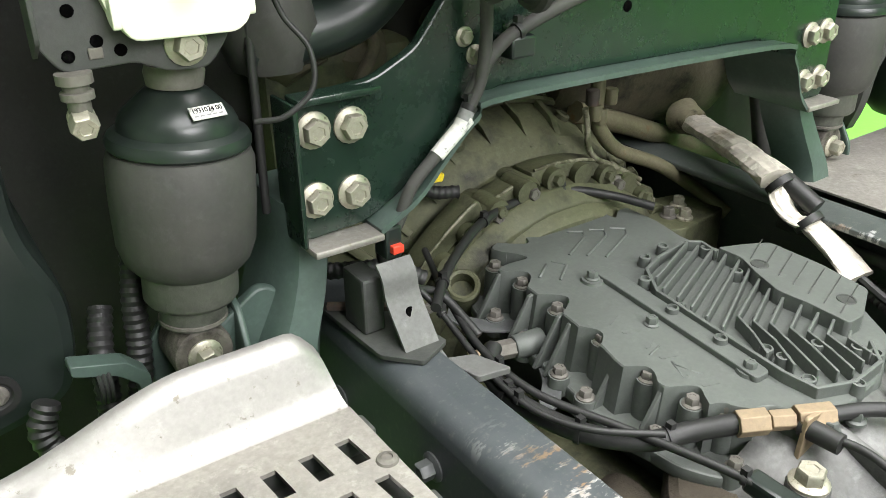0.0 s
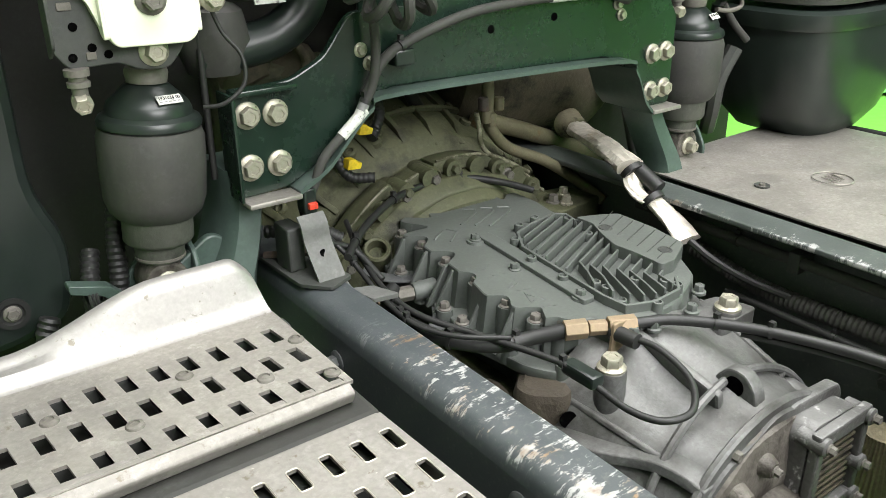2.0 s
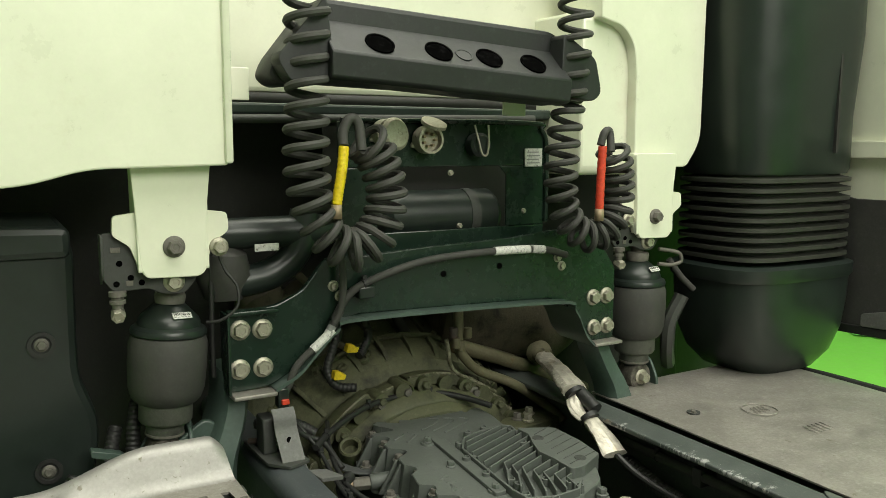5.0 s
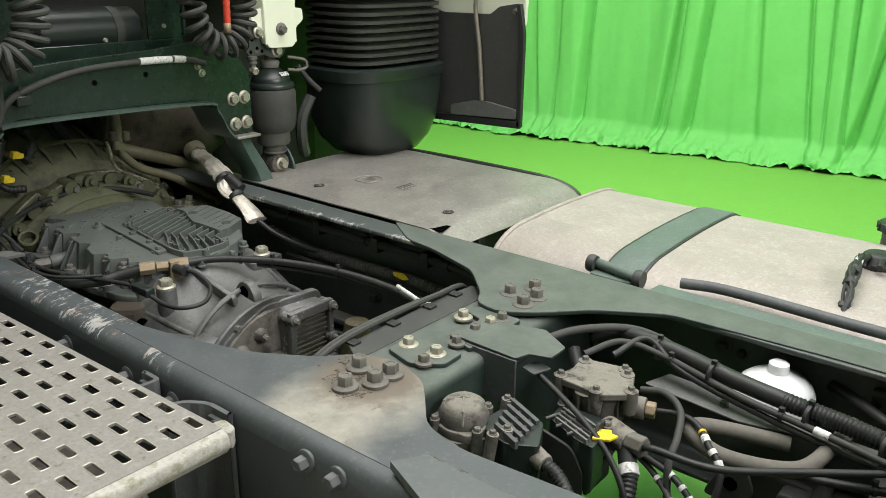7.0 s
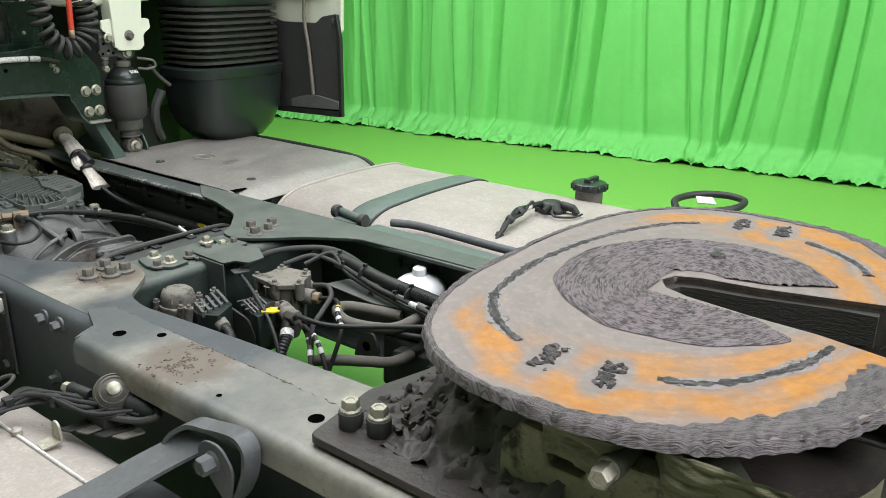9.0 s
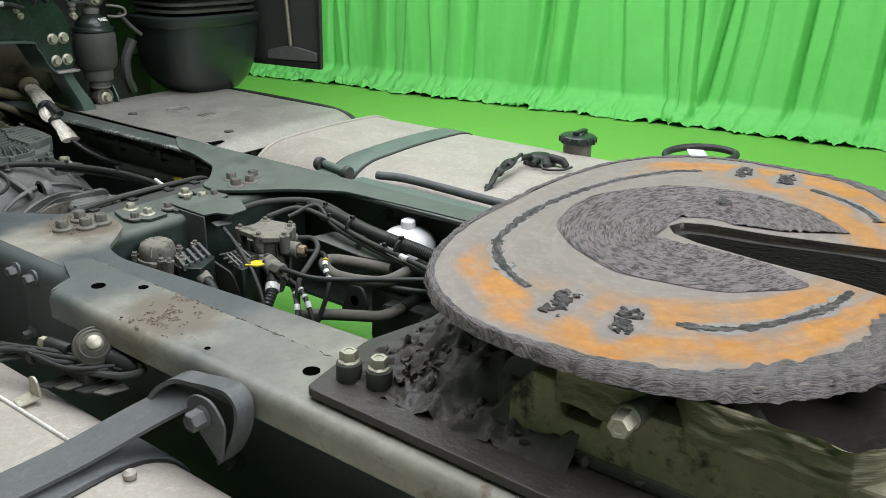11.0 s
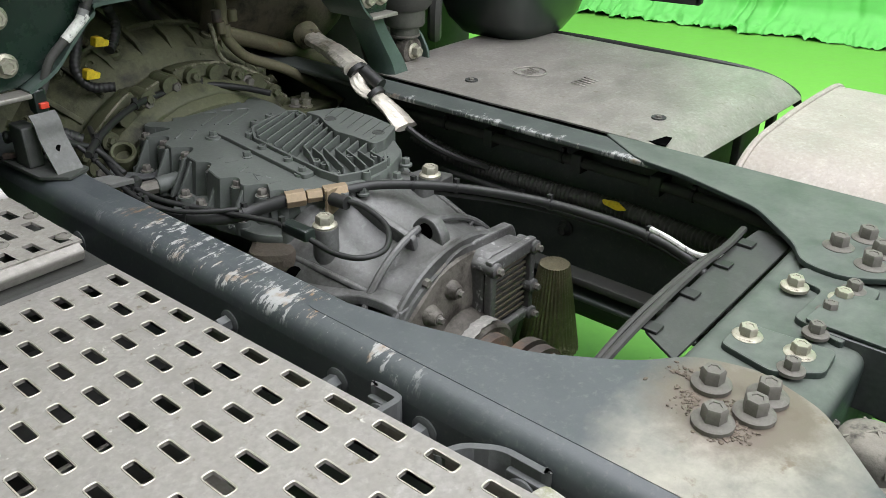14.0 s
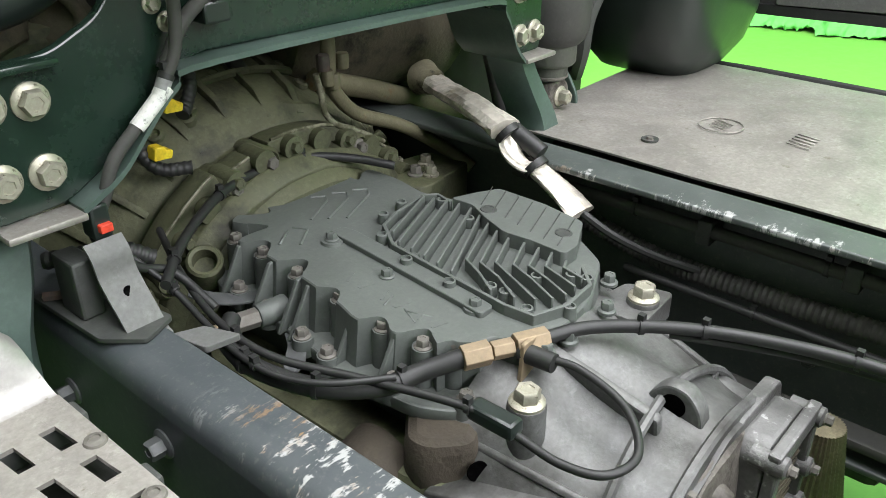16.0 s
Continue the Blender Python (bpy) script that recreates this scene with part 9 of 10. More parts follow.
part("side_shield", prism(bmesh.new(), rounded([(-0.095, 0.70), (-0.03, 0.70), (-0.03, 0.79), (-0.07, 0.80), (-0.095, 0.77)], 0.004, 2), -0.300, -0.296, "y"), shadow_steel, vp)

# hoses round the valves
mc = line("main_conduit", [(0.175, -0.16, 0.79), (0.166, -0.20, 0.817), (0.153, -0.25, 0.827), (0.140, -0.32, 0.827), (0.119, -0.41, 0.824), (0.108, -0.485, 0.822)], 0.0125, rubber_black, "thick black conduit strapped with pipes across the frame bay", category="conduit")
conduit("tube_ribbed", [(0.1085, -0.478, 0.822), (0.103, -0.553, 0.820), (0.090, -0.633, 0.817), (0.092, -0.664, 0.815)], 0.0135, rubber_black, "ribbed stretch", 0.0055, mc)
for x, y, z, r in ((0.148, -0.282, 0.826, 0.016), (0.126, -0.375, 0.824, 0.015), (0.106, -0.515, 0.818, 0.017), (0.095, -0.61, 0.815, 0.017)):
    tie(mc, (x - 0.004, y, z - 0.003), (-0.2, -1, 0), r)
tee = rough_up(box(bmesh.new(), (0.078, -0.705, 0.800), (0.112, -0.655, 0.832)), 0.003, 40)
part("tee_piece", tee, plastic_dark, mc, "black branch piece", bevel=0.006)
part("tail", sweep(bmesh.new(), spline([(0.097, -0.69, 0.815), (0.103, -0.763, 0.800), (0.112, -0.85, 0.77)], 8), 0.0155, 12), rubber_black, mc)
conduit("branch", [(0.092, -0.682, 0.812), (0.092, -0.692, 0.80), (0.092, -0.698, 0.770), (0.072, -0.695, 0.742), (0.030, -0.680, 0.730), (0.002, -0.668, 0.730)], 0.0085, rubber_black, "ribbed branch", 0.005, mc)
line("air_hose", [(0.06, -0.20, 0.82), (0.11, -0.235, 0.833), (0.126, -0.30, 0.822), (0.100, -0.42, 0.812), (0.085, -0.52, 0.808), (0.073, -0.60, 0.804), (0.07, -0.70, 0.79)], 0.0050, rubber, "grey air hose along the conduit", (0.35, 0.6), ((0.70, label_white, 0.02),))
line("air_hose", [(0.085, -0.235, 0.82), (0.135, -0.265, 0.838), (0.118, -0.33, 0.812), (0.094, -0.46, 0.798), (0.08, -0.60, 0.788), (0.09, -0.72, 0.78)], 0.005, rubber_black, "thin black air hose beside the conduit")
line("air_hose", [(0.02, -0.47, 0.765), (0.05, -0.56, 0.762), (0.09, -0.66, 0.762), (0.12, -0.76, 0.76)], 0.006, rubber_black, "black air hose low beside the conduit", (0.5,))
line("air_hose", [(0.285, -0.50, 0.78), (0.25, -0.54, 0.785), (0.21, -0.60, 0.78), (0.18, -0.66, 0.77)], 0.008, rubber_black, "black hose from the frame rail")
line("air_hose", [(0.00, -0.115, 0.80), (0.06, -0.14, 0.828), (0.12, -0.18, 0.835), (0.17, -0.24, 0.83), (0.19, -0.31, 0.80), (0.18, -0.36, 0.76)], 0.0065, rubber, "grey air hose arching behind the cross member")
line("air_hose", [(-0.052, -0.356, 0.778), (-0.062, -0.378, 0.788), (-0.056, -0.453, 0.790), (0.009, -0.541, 0.790), (0.082, -0.632, 0.790), (0.16, -0.70, 0.786)], 0.0050, rubber_black, "black air hose sweeping across the frame bay")
line("air_hose", [(0.034, -0.330, 0.784), (0.036, -0.362, 0.790), (0.022, -0.395, 0.794), (-0.010, -0.425, 0.790), (-0.030, -0.452, 0.765), (-0.062, -0.45, 0.70)], 0.0045, rubber_black, "black air hose with white marking bands", (), ((0.50, yellow_tag, 0.004), (0.56, label_white, 0.011), (0.66, label_white, 0.007), (0.74, label_white, 0.010)))
line("air_hose", [(0.05, -0.30, 0.80), (0.052, -0.335, 0.806), (0.030, -0.368, 0.800), (-0.012, -0.384, 0.784), (-0.042, -0.388, 0.76), (-0.06, -0.40, 0.70)], 0.0050, rubber, "dusty grey air hose bent over the ports")
line("air_hose", [(-0.02, -0.342, 0.745), (-0.045, -0.395, 0.748), (-0.062, -0.432, 0.730), (-0.07, -0.46, 0.67)], 0.0045, rubber_black, "black air hose with white marking bands", (), ((0.35, label_white, 0.007), (0.5, label_white, 0.006), (0.62, label_white, 0.012)))
line("air_hose", [(0.0, -0.30, 0.74), (-0.03, -0.36, 0.735), (-0.07, -0.41, 0.72), (-0.085, -0.42, 0.66)], 0.0045, rubber, "grey air hose with white marking bands", (), ((0.45, label_white, 0.007), (0.62, label_white, 0.012)))
conduit("wire_conduit", [(-0.062, -0.341, 0.752), (-0.076, -0.352, 0.742), (-0.098, -0.360, 0.72), (-0.115, -0.362, 0.67)], 0.011, rubber_black, "black corrugated conduit below the white band", 0.006)
solo("white_band", cyl(bmesh.new(), (-0.064, -0.3425, 0.7505), (-0.074, -0.3505, 0.7425), 0.0135), label_white, "white marking band round the conduit", "band", bevel=0.001)
line("air_hose", [(-0.040, -0.178, 0.824), (-0.055, -0.225, 0.812), (-0.075, -0.275, 0.800), (-0.092, -0.325, 0.775), (-0.105, -0.36, 0.73), (-0.11, -0.37, 0.66)], 0.0042, rubber_black, "thin black hose over the valves")
conduit("wire_conduit", [(-0.155, -0.272, 0.768), (-0.160, -0.290, 0.765), (-0.172, -0.312, 0.757), (-0.185, -0.335, 0.735)], 0.0095, rubber_black, "black corrugated conduit below the ribbed valve", 0.006)
line("coolant_hose", [(0.150, -0.560, 0.80), (0.094, -0.549, 0.787), (0.04, -0.532, 0.776), (0.014, -0.496, 0.774), (0.002, -0.443, 0.774), (0.012, -0.407, 0.776), (0.029, -0.386, 0.778), (0.049, -0.391, 0.778), (0.066, -0.429, 0.777), (0.088, -0.50, 0.774)], 0.0108, hose_dusty, "thick dusty grey bent hose in the frame bay")
line("coolant_hose", [(0.16, -0.50, 0.742), (0.150, -0.53, 0.728), (0.101, -0.547, 0.72), (0.049, -0.552, 0.72), (0.006, -0.543, 0.72), (-0.017, -0.51, 0.72), (-0.041, -0.455, 0.715), (-0.05, -0.40, 0.70)], 0.0108, hose_dusty, "thick dusty grey bent hose low in the frame bay", (), ((0.34, rubber_black, 0.05),))
line("engine_hose", [(0.10, -0.16, 0.80), (0.075, -0.19, 0.775), (0.08, -0.225, 0.76), (0.095, -0.27, 0.75)], 0.010, rubber_black, "black elbow hose beside the modulator")
sh = thing("grey_shelf", (0.10, -0.42, 0.757), "grey sheet shelf on a dark bearer under the conduit", "sheet")
part("sheet", prism(bmesh.new(), rounded([(0.098, -0.283), (0.150, -0.300), (0.140, -0.43), (0.126, -0.560), (0.112, -0.560), (0.082, -0.43)], 0.005, 2), 0.782, 0.785), plastic_grey, sh, "pale grey sheet", bevel=0.001)
part("bearer", prism(bmesh.new(), [(0.104, -0.30), (0.150, -0.31), (0.136, -0.60), (0.112, -0.60), (0.092, -0.43)], 0.722, 0.7815), dark_steel, sh, "dark green-black bearer", bevel=0.003)
bolt(sh, (0.110, -0.40, 0.785), (0, 0, 1), 0.010, dark_steel, 1.5, 0.6)
wf = thing("reservoir_can", (0.222, -0.436, 0.70), "white rounded plastic can with a small cap", "can")
part("can", lathe(bmesh.new(), [(0.050, 0.70), (0.056, 0.72), (0.058, 0.782), (0.0565, 0.795), (0.051, 0.806), (0.040, 0.815), (0.018, 0.823), (0.014, 0.824)], (0.222, -0.436, 0), seg=40), white_plastic, wf)
part("cap", lathe(bmesh.new(), [(0.014, 0.822), (0.0155, 0.826), (0.0145, 0.838), (0.010, 0.841), (0, 0.841)], (0.222, -0.436, 0), seg=20), white_plastic, wf)
wf.location.z -= 0.018
ah = thing("level_unit", (0.14, -0.54, 0.40), "black greasy bracketed unit hanging in the frame bay", "bracket")
part("body", rough_up(prism(bmesh.new(), rounded([(0.095, -0.44), (0.20, -0.45), (0.20, -0.66), (0.13, -0.66), (0.085, -0.60)], 0.012, 3), 0.605, 0.715), 0.006, 16), shadow_steel, ah, bevel=0.008)
part("leg", box(bmesh.new(), (0.10, -0.505, 0.38), (0.15, -0.452, 0.607)), shadow_steel, ah, bevel=0.006)
for y, r in ((-0.555, 0.016), (-0.590, 0.020), (-0.635, 0.014)):
    part("drain", lathe(bmesh.new(), [(r, 0.61), (r, 0.592), (r * 0.6, 0.583), (0, 0.583)][::-1], (0.12, y, 0), seg=16), shadow_steel, ah)
part("hook_plate", prism(bmesh.new(), rounded([(-0.405, 0.675), (-0.43, 0.735), (-0.46, 0.738), (-0.475, 0.70), (-0.455, 0.675)], 0.01, 3), 0.050, 0.056, "x"), dark_steel, ah, "dark hooked plate", bevel=0.0015)
# black disc for the dark opening in the hook
part("hook_hole", lathe(bmesh.new(), [(0.010, 0), (0.010, 0.001), (0, 0.001)], (0.0498, -0.442, 0.706), (-1, 0, 0), 18), void, ah)
part("side_cover", prism(bmesh.new(), rounded([(-0.50, 0.640), (-0.50, 0.712), (-0.60, 0.722), (-0.62, 0.69), (-0.60, 0.635)], 0.008, 3), 0.060, 0.090, "x"), dark_steel, ah, bevel=0.003)
for y, z in ((-0.515, 0.70), (-0.60, 0.705), (-0.60, 0.655)):
    bolt(ah, (0.060, y, z), (-1, 0, 0), 0.012, dark_steel, 1.6, 0.7, 20)
for k in range(3):
    part("spring_arm", sweep(bmesh.new(), spline([(0.07, -0.60 - 0.012 * k, 0.69), (0.05, -0.63 - 0.01 * k, 0.70 + 0.012 * k), (0.09, -0.68, 0.71 + 0.01 * k), (0.16, -0.74, 0.70)], 6), 0.005, 8), dark_steel, ah)
# black box added as dark fill below the wheel, hiding the floor
ax = thing("under_wheel_fill", (0.0, -1.1, 0.30), "black rough box filling the dark under the fifth wheel", "axle")
part("housing", rough_up(box(bmesh.new(), (-0.30, -1.35, 0.30), (0.28, -0.90, 0.66)), 0.015, 9), shadow_steel, ax, bevel=0.03)
for y, z in ((-0.36, 0.785), (-0.46, 0.70), (-0.50, 0.775), (-0.56, 0.765), (-0.62, 0.69), (-0.68, 0.75)):
    solo("web_stud", lathe(bmesh.new(), [(0.008, 0), (0.008, 0.006), (0.005, 0.009), (0, 0.009)], (0.291, y, z), (-1, 0, 0), 12), shadow_steel, "small dark stud on the rail web", "stud", "web studs")
line("air_hose", [(0.275, -0.56, 0.79), (0.26, -0.62, 0.80), (0.20, -0.68, 0.79), (0.17, -0.72, 0.72), (0.12, -0.70, 0.68)], 0.012, rubber_black, "black hose bundle at the fifth wheel")

# ---- fittings on the tanks ----
part("filler_neck", lathe(bmesh.new(), [(0.037, 0.805), (0.037, 0.850), (0.040, 0.852)], (0.925, -0.455, 0), seg=28), zinc_dirty, right_tank, "dull metal filler neck")
fc = part("fuel_cap", lathe(bmesh.new(), [(0.041, 0.852), (0.047, 0.854), (0.047, 0.870), (0.043, 0.873), (0.016, 0.874), (0.014, 0.879), (0, 0.879)], (0.925, -0.455, 0), seg=28), plastic_dark, right_tank, "black fuel cap")
part("cap_bar", box(bmesh.new(), (0.905, -0.463, 0.872), (0.965, -0.447, 0.884)), plastic_dark, fc, bevel=0.003)
for a in range(0, 360, 30):
    q = radians(a)
    part("grip", cyl(bmesh.new(), (0.925 + 0.0475 * math.cos(q), -0.455 + 0.0475 * math.sin(q), 0.854), (0.925 + 0.0475 * math.cos(q), -0.455 + 0.0475 * math.sin(q), 0.869), 0.003, seg=6), plastic_dark, fc)
ts = thing("tank_sender", (0.72, -0.46, 0.83), "black tank sender with taped pipes and white sleeve", "tank sender")
part("disc", lathe(bmesh.new(), [(0.038, 0.832), (0.038, 0.842), (0.032, 0.847), (0.028, 0.858), (0.024, 0.861), (0, 0.862)], (0.725, -0.455, 0), seg=26), rubber_black, ts)
for a in range(8):
    q = radians(45 * a)
    part("rim_tooth", box(bmesh.new(), (0.725 + 0.036 * math.cos(q) - 0.005, -0.455 + 0.036 * math.sin(q) - 0.005, 0.835), (0.725 + 0.036 * math.cos(q) + 0.005, -0.455 + 0.036 * math.sin(q) + 0.005, 0.846)), rubber_black, ts, bevel=0.001)
for a, b, r in (((0.73, -0.48, 0.856), (0.735, -0.515, 0.850), 0.010), ((0.735, -0.512, 0.852), (0.732, -0.525, 0.838), 0.009), ((0.70, -0.44, 0.858), (0.655, -0.435, 0.860), 0.0075), ((0.70, -0.465, 0.855), (0.66, -0.47, 0.852), 0.006)):
    part("stub", cyl(bmesh.new(), a, b, r), rubber_black, ts, bevel=0.002)
part("sleeve", cyl(bmesh.new(), (0.660, -0.434, 0.860), (0.628, -0.436, 0.858), 0.0080), label_white, ts, "white sleeve")
rng = random.Random(17)
for k in range(5):
    w = [Vector((0, rng.uniform(-0.010, 0.010), rng.uniform(-0.006, 0.008))) for _ in range(6)]
    base = [(0.665, -0.438, 0.862), (0.60, -0.440, 0.858), (0.545, -0.446, 0.850), (0.505, -0.452, 0.838), (0.475, -0.458, 0.815), (0.440, -0.465, 0.775)]
    part("pipe", sweep(bmesh.new(), spline([Vector(p) + q for p, q in zip(base, w)], 6), 0.0030 + 0.0010 * (k % 3), 8), rubber_black, ts)
part("loop_wire", sweep(bmesh.new(), spline([(0.70, -0.475, 0.856), (0.66, -0.50, 0.846), (0.69, -0.535, 0.842), (0.73, -0.54, 0.842)], 6), 0.003, 6), rubber_black, ts)
for x, y, z in ((0.545, -0.447, 0.853), (0.490, -0.456, 0.828), (0.470, -0.460, 0.808), (0.60, -0.441, 0.860)):
    part("knuckle", rough_up(lathe(bmesh.new(), [(0.006, -0.008), (0.0105, -0.005), (0.0105, 0.005), (0.006, 0.008)], (x, y, z), (1, 0, 0.5), 10), 0.003, 80), rubber_black, ts)
th = part("handle", sweep(bmesh.new(), spline([(0.855, -0.73, 0.862), (0.91, -0.705, 0.872), (0.98, -0.735, 0.876), (1.015, -0.795, 0.876), (0.995, -0.848, 0.874), (0.925, -0.845, 0.870), (0.868, -0.785, 0.862)], 8), 0.009, 10), rubber_black, right_tank, "black tubular handle")
part("sticker", prism(bmesh.new(), [(0.90, -0.765), (0.955, -0.738), (0.972, -0.775), (0.918, -0.805)], 0.874, 0.877), label_white, th, "pale sticker")
part("handle_base", rough_up(box(bmesh.new(), (0.815, -0.785, 0.842), (0.875, -0.72, 0.868)), 0.006, 40), plastic_dark, th, bevel=0.004)
st = thing("strap_tensioner", (0.43, -0.03, 0.79), "green strap tensioner hooked behind the rail", "tensioner")
part("bar", cyl(bmesh.new(), (0.405, -0.022, 0.828), (0.378, -0.138, 0.828), 0.010), strap_green, st, bevel=0.002)
part("yoke", prism(bmesh.new(), rounded([(0.37, -0.03), (0.45, -0.035), (0.45, -0.11), (0.37, -0.12)], 0.012, 3), 0.800, 0.818), strap_green, st, bevel=0.003)
for y in (-0.025, -0.132):
    part("lug", lathe(bmesh.new(), [(0.016, -0.008), (0.018, 0.0), (0.016, 0.008)], (0.40 + 0.18 * y, y, 0.828), (0, 1, 0), 14), dark_steel, st)
solo("tank_rail", prism(bmesh.new(), rounded([(0.318, 0.80), (0.392, 0.80), (0.396, 0.822), (0.318, 0.826)], 0.006, 3), -1.75, -0.165, "y"), strap_green, "pale green bearer rail along the tank", "bearer rail", bevel=0.003)
line("rail_pipe", [(0.405, -0.20, 0.830), (0.420, -0.29, 0.832), (0.412, -0.54, 0.830), (0.41, -1.0, 0.828)], 0.010, strap_grey, "grey pipe along the tank rail", category="pipe")

ls = thing("strap_bracket", (-0.47, -0.65, 0.74), "grey looped strap bracket with a bolt on the rail", "bracket")
bm = bmesh.new()
path = spline([(-0.502, -0.588, 0.800), (-0.492, -0.602, 0.832), (-0.482, -0.630, 0.853), (-0.474, -0.660, 0.855), (-0.472, -0.692, 0.860), (-0.474, -0.722, 0.863), (-0.476, -0.740, 0.848), (-0.478, -0.738, 0.815), (-0.480, -0.722, 0.780), (-0.482, -0.705, 0.760)], 8)
rows = [[bm.verts.new(p + Vector((dx, 0, 0.0))) for dx in (-0.012, 0.014)] for p in path]
for a, b in zip(rows, rows[1:]):
    bm.faces.new((a[0], a[1], b[1], b[0]))
bmesh.ops.recalc_face_normals(bm, faces=bm.faces)
bmesh.ops.solidify(bm, geom=bm.faces[:], thickness=0.006)
part("loop", bm, strap_grey, ls, "bent grey strip")
part("cheek", prism(bmesh.new(), rounded([(-0.715, 0.765), (-0.680, 0.795), (-0.655, 0.830), (-0.672, 0.850), (-0.705, 0.852), (-0.728, 0.825)], 0.014, 4), -0.497, -0.493, "x"), strap_grey, ls, bevel=0.001)
bolt(ls, (-0.497, -0.690, 0.826), (-1, 0, 0), 0.022, strap_grey, 1.3, 0.9)
bm = bmesh.new()
path = spline([(-0.478, -0.640, 0.832), (-0.53, -0.612, 0.812), (-0.62, -0.592, 0.793), (-0.75, -0.578, 0.787), (-0.95, -0.565, 0.780)], 8)
rows = [[bm.verts.new(p + Vector((0, dy, 0))) for dy in (-0.029, 0.029)] for p in path]
for a, b in zip(rows, rows[1:]):
    bm.faces.new((a[0], a[1], b[1], b[0]))
bmesh.ops.recalc_face_normals(bm, faces=bm.faces)
bmesh.ops.solidify(bm, geom=bm.faces[:], thickness=0.005)
part("strap_end", bm, strap_grey, ls, "wide grey strap")
# cable bundle and regulator over the left tank
rng = random.Random(21)
for k in range(16):
    jit = [Vector((rng.uniform(-0.006, 0.006), rng.uniform(-0.010, 0.010), rng.uniform(0.0, 0.014))) for _ in range(8)]
    base = [(-0.98, -0.400, 0.786), (-0.88, -0.372, 0.787), (-0.78, -0.345, 0.788), (-0.68, -0.326, 0.789), (-0.60, -0.316, 0.795), (-0.545, -0.318 - 0.008 * (k % 3), 0.803), (-0.515 + 0.006 * (k % 4), -0.372 - 0.014 * (k % 5), 0.800), (-0.480 + 0.006 * (k % 3), -0.420 - 0.014 * (k % 6), 0.796)]
    line("tank_cable", [Vector(p) + q for p, q in zip(base, jit)], 0.0024 + 0.0018 * rng.random(), cable_black, "dusty black cable in a bundle over the tank", (), (), "cable", 8)
solo("bundle_band", lathe(bmesh.new(), [(0.017, -0.009), (0.021, -0.009), (0.021, 0.009), (0.017, 0.009)], (-0.70, -0.329, 0.797), (1, 0.25, 0.0), 18), rubber_black, "black band round the cable bundle", "band")
rg = thing("pressure_valve", (-0.47, -0.42, 0.79), "small dusty round air valve on a slotted bracket", "valve")
part("drum", lathe(bmesh.new(), [(0.016, -0.030), (0.027, -0.024), (0.029, -0.014), (0.025, -0.010), (0.029, -0.004), (0.029, 0.008), (0.026, 0.012), (0.025, 0.010), (0.020, 0.018), (0.018, 0.016), (0.012, 0.023), (0, 0.024)], (-0.471, -0.424, 0.818), (-0.3, -0.6, 0.6), 28), zinc_dirty, rg, "ringed drum")
part("hub", lathe(bmesh.new(), [(0.010, 0.018), (0.010, 0.030), (0.007, 0.032), (0, 0.032)][::-1], (-0.471, -0.424, 0.818), (-0.3, -0.6, 0.6), 18), zinc, rg, "bright hub")
part("plug", lathe(bmesh.new(), [(0.010, 0), (0.015, 0.006), (0.0135, 0.012), (0.0155, 0.018), (0.0135, 0.024), (0.0155, 0.030), (0.012, 0.044), (0.008, 0.050)], (-0.462, -0.445, 0.806), (0.25, -0.95, -0.1), 16), rubber_black, rg, "ribbed black plug")
part("body", rough_up(box(bmesh.new(), (-0.505, -0.450, 0.778), (-0.455, -0.392, 0.800)), 0.004, 40), shadow_steel, rg, bevel=0.004)
part("inlet", cyl(bmesh.new(), (-0.490, -0.395, 0.812), (-0.497, -0.350, 0.812), 0.0095), rubber_black, rg, bevel=0.001)
part("inlet_nut", cyl(bmesh.new(), (-0.497, -0.352, 0.812), (-0.500, -0.338, 0.812), 0.0085, seg=6), zinc, rg, bevel=0.001)
for k in range(4):
    y = -0.392 - 0.026 * k
    part("slotted_bracket", prism(bmesh.new(), rounded([(-0.545 + 0.012 * k, y), (-0.470, y - 0.012), (-0.472, y - 0.030), (-0.538 + 0.012 * k, y - 0.020)], 0.003, 2), 0.7785 + 0.001 * (k % 2), 0.7815 + 0.001 * (k % 2)), zinc_dirty if k % 2 else shadow_steel, rg, "slotted bracket", bevel=0.001)
part("loop_hose", sweep(bmesh.new(), spline([(-0.535, -0.330, 0.812), (-0.520, -0.385, 0.806), (-0.500, -0.440, 0.800), (-0.478, -0.490, 0.800), (-0.455, -0.508, 0.804), (-0.448, -0.490, 0.806)], 8), 0.0052, 8), rubber, rg, "dusty grey hose loop")
for x, y in ((-0.575, -0.315), (-0.640, -0.318), (-0.528, -0.360)):
    part("tie_block", box(bmesh.new(), (x - 0.006, y - 0.010, 0.800), (x + 0.007, y + 0.006, 0.818)), rubber_black, rg, bevel=0.002)
part("bent_tab", prism(bmesh.new(), rounded([(-0.425, 0.777), (-0.398, 0.777), (-0.402, 0.803), (-0.412, 0.807), (-0.420, 0.803)], 0.004, 2), -0.557, -0.553, "x"), zinc, rg, "bright bent tab", bevel=0.001)
part("tab_foot", prism(bmesh.new(), rounded([(-0.585, -0.425), (-0.553, -0.425), (-0.553, -0.398), (-0.58, -0.40)], 0.004, 2), 0.7765, 0.779), zinc, rg)
line("thin_cable", [(-0.60, -0.268, 0.800), (-0.565, -0.262, 0.822), (-0.545, -0.275, 0.828), (-0.556, -0.29, 0.826), (-0.58, -0.286, 0.815)], 0.003, rubber, "thin looped grey cable", category="cable")
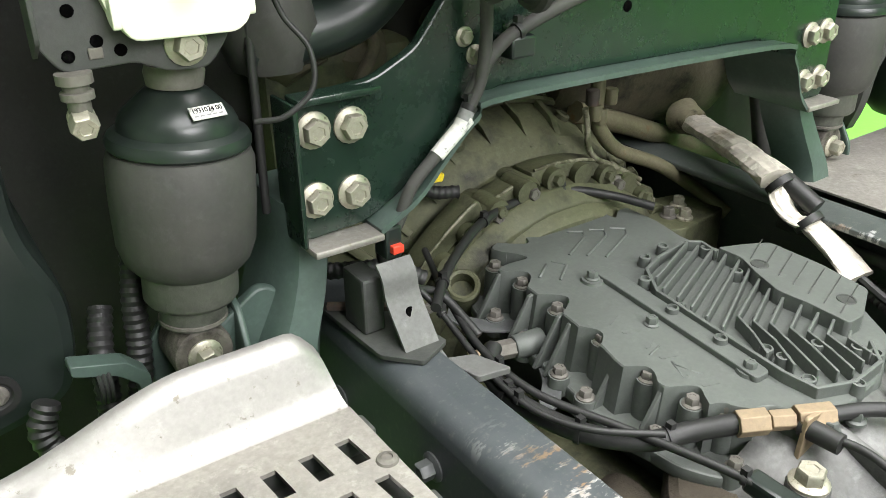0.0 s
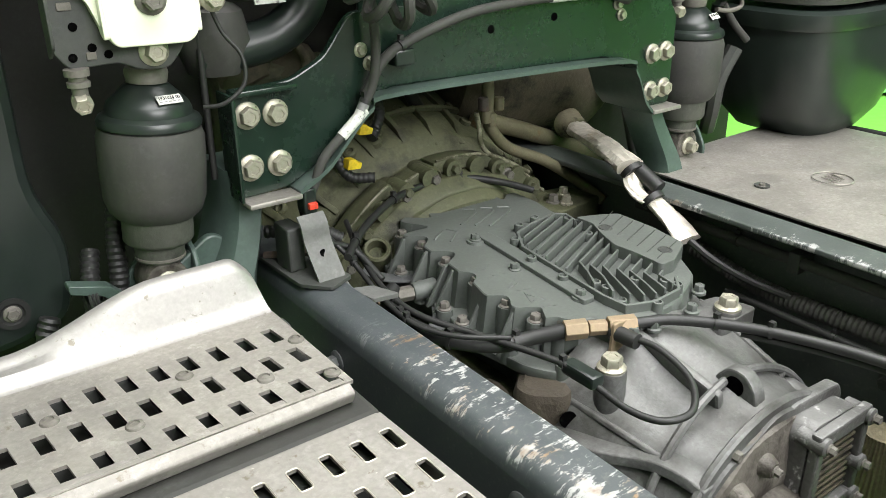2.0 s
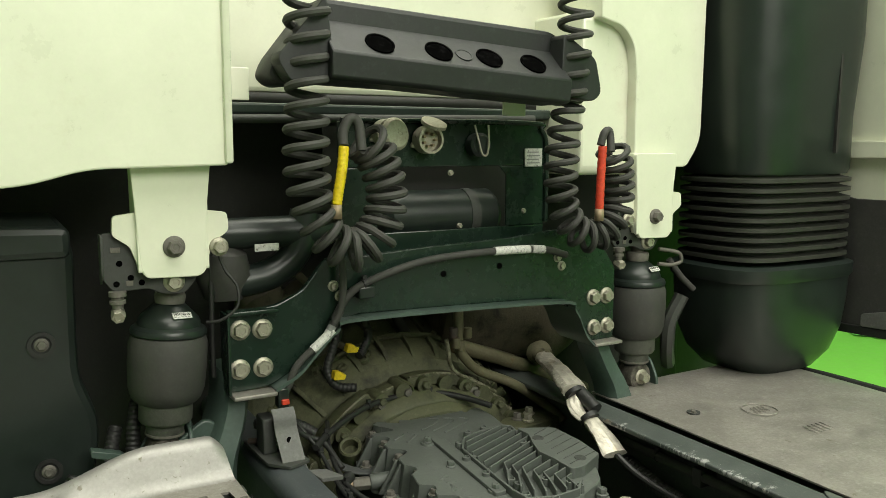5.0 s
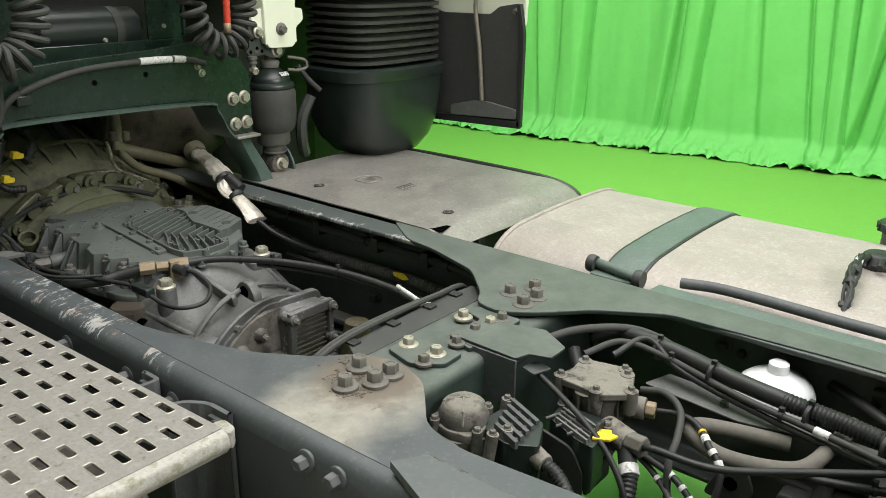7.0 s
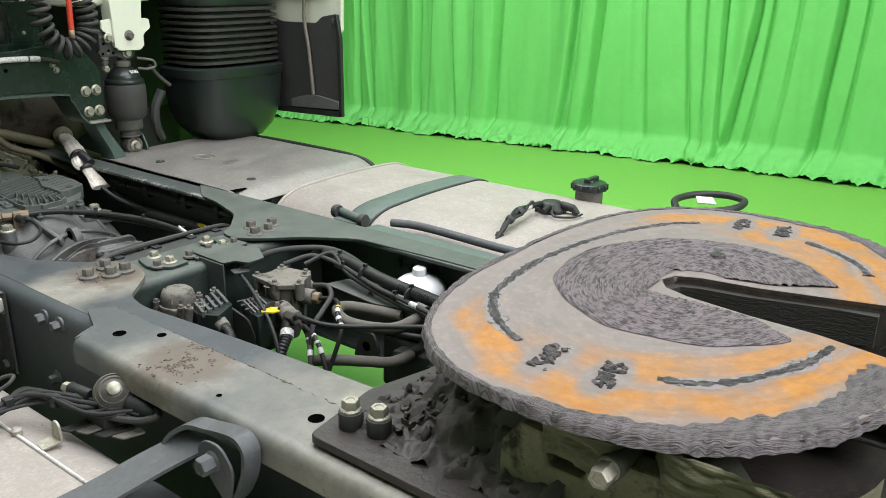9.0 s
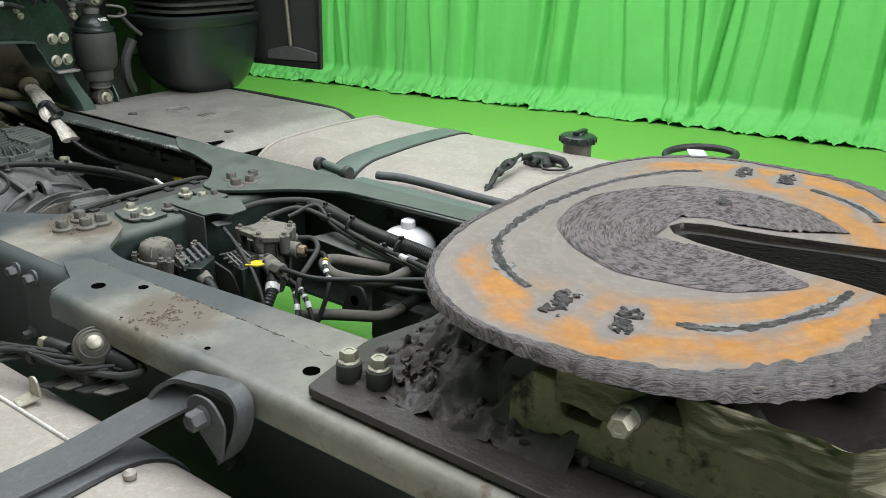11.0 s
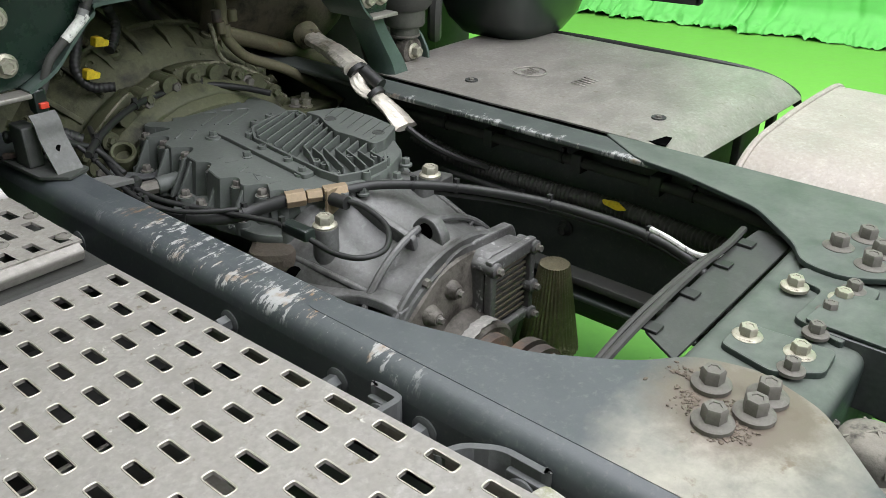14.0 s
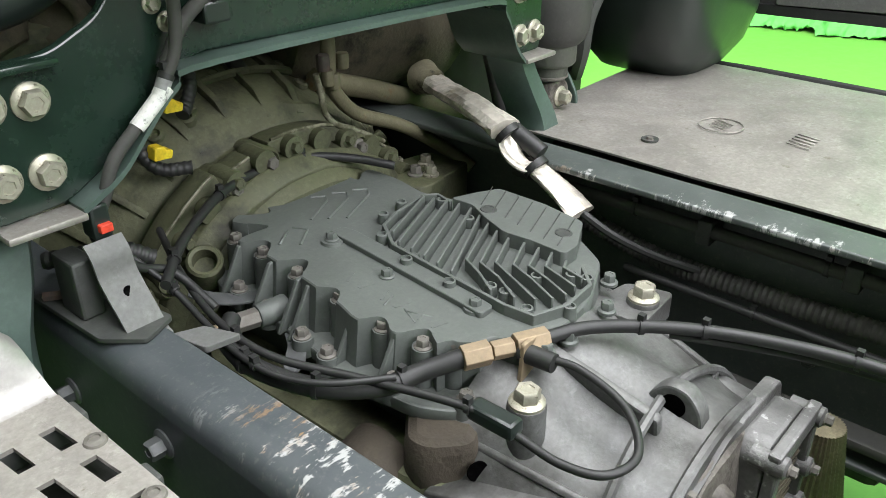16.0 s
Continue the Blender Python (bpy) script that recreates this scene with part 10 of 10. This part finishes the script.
solo("tank_seam", sweep(bmesh.new(), [(-0.585, 0.35, 0.7752), (-0.585, -0.57, 0.7752)], 0.0030, 8), weld_bright, "pale welded seam along the tank top", "seam")
for y in (-0.35, -0.66):
    solo("seam_stud", lathe(bmesh.new(), [(0.008, 0), (0.008, 0.006), (0.004, 0.009), (0, 0.009)], (-0.583, y, 0.776), seg=10), alu_tank, "small stud on the tank seam", "stud", "seam studs")
# hoses in the corner before the left air spring
conduit("wire_conduit", [(-0.565, 1.02, 0.95), (-0.575, 1.005, 0.91), (-0.58, 0.995, 0.87), (-0.588, 0.985, 0.83), (-0.60, 0.97, 0.79)], 0.012, rubber_black, "black corrugated conduit beside the air spring")
conduit("wire_conduit", [(-0.60, 1.03, 0.90), (-0.61, 1.01, 0.87), (-0.615, 0.995, 0.83), (-0.62, 0.98, 0.79)], 0.012, rubber_black, "black corrugated conduit beside the air spring")
conduit("wire_conduit", [(-0.665, 0.99, 0.845), (-0.675, 0.985, 0.82), (-0.665, 0.975, 0.795), (-0.645, 0.965, 0.785)], 0.013, rubber_black, "black corrugated conduit below the plastic box")
hb = thing("hose_bracket", (-0.60, 0.96, 0.82), "grey bent bracket holding hoses", "bracket")
part("strip", rough_up(prism(bmesh.new(), rounded([(-0.645, 0.893), (-0.60, 0.880), (-0.583, 0.862), (-0.583, 0.825), (-0.592, 0.825), (-0.594, 0.855), (-0.61, 0.870), (-0.645, 0.882)], 0.003, 2), 0.955, 0.975, "y"), 0.001, 10), bracket_green, hb, bevel=0.001)
for i in range(3):
    part("wire_ring", sweep(bmesh.new(), [(-0.625 + 0.004 * i, 0.965 + 0.014 * math.cos(radians(a)), 0.862 + 0.018 * math.sin(radians(a))) for a in range(0, 361, 24)], 0.002, 6), rubber_black, hb)
eb = thing("eye_bracket", (-0.50, 0.96, 0.80), "grey cast eye bracket below the air spring", "bracket")
part("cheek", prism(bmesh.new(), rounded([(-0.545, 0.80), (-0.455, 0.80), (-0.455, 0.905), (-0.475, 0.915), (-0.535, 0.875), (-0.55, 0.85)], 0.015, 4), 0.955, 0.967, "y"), bracket_green, eb, bevel=0.003)
bm = rough_up(lathe(bmesh.new(), [(0.03, 1.10), (0.045, 1.14), (0.04, 1.175), (0.02, 1.19)], (-0.43, 0.99, 0), seg=20), 0.004, 20)
solo("rubber_stop", bm, rubber, "grey rubber stop behind the green bracket", "buffer")
line("steel_pipe", [(0.50, 0.96, 1.13), (0.53, 0.955, 1.125), (0.552, 0.95, 1.118), (0.556, 0.95, 1.10), (0.53, 0.955, 1.094), (0.50, 0.96, 1.098)], 0.0042, zinc_dirty, "bent steel pipe beside the air spring", category="pipe")
line("air_hose", [(0.56, 0.99, 1.10), (0.59, 0.98, 1.06), (0.62, 0.97, 1.03)], 0.007, rubber, "grey hose towards the intake duct")
solo("name_plate", box(bmesh.new(), (0.165, 0.986, 1.310), (0.205, 0.990, 1.345)), label_white, "white plate with dark printed bars", "plate")
for i in range(4):
    solo("printed_bar", box(bmesh.new(), (0.168, 0.9845, 1.337 - 0.007 * i), (0.196 + 0.003 * (i % 2), 0.9855, 1.339 - 0.007 * i)), label_grey, "dark printed bar on the white plate", "print", "printed bars")

# dim engine-bay clutter behind the beam
rng = random.Random(12)
for k in range(7):
    x, z = -0.30 + 0.13 * k + rng.uniform(-0.03, 0.03), rng.uniform(0.98, 1.10)
    bm = rough_up(lathe(bmesh.new(), [(0.02, -0.05), (0.04, -0.04), (0.045, 0.03), (0.03, 0.05)], (x, 1.25, z), (rng.uniform(-1, 1), -0.6, rng.uniform(-1, 1)), 14), 0.012, 16, k)
    solo("engine_casting", bm, engine_dirt, "brown dirty engine casting in the shade", "engine part", "engine castings")
for k in range(5):
    x = -0.25 + 0.16 * k
    line("engine_hose", [(x, 1.22, 1.12), (x + 0.05, 1.20, 1.06), (x + 0.02 + 0.05 * (k % 2), 1.19, 1.0), (x + 0.10, 1.20, 0.95), (x + 0.16, 1.22, 0.90)], 0.008 + 0.004 * (k % 2), rubber_black if k % 2 else engine_dirt, "dusty hose in the shade behind the beam", n=8)
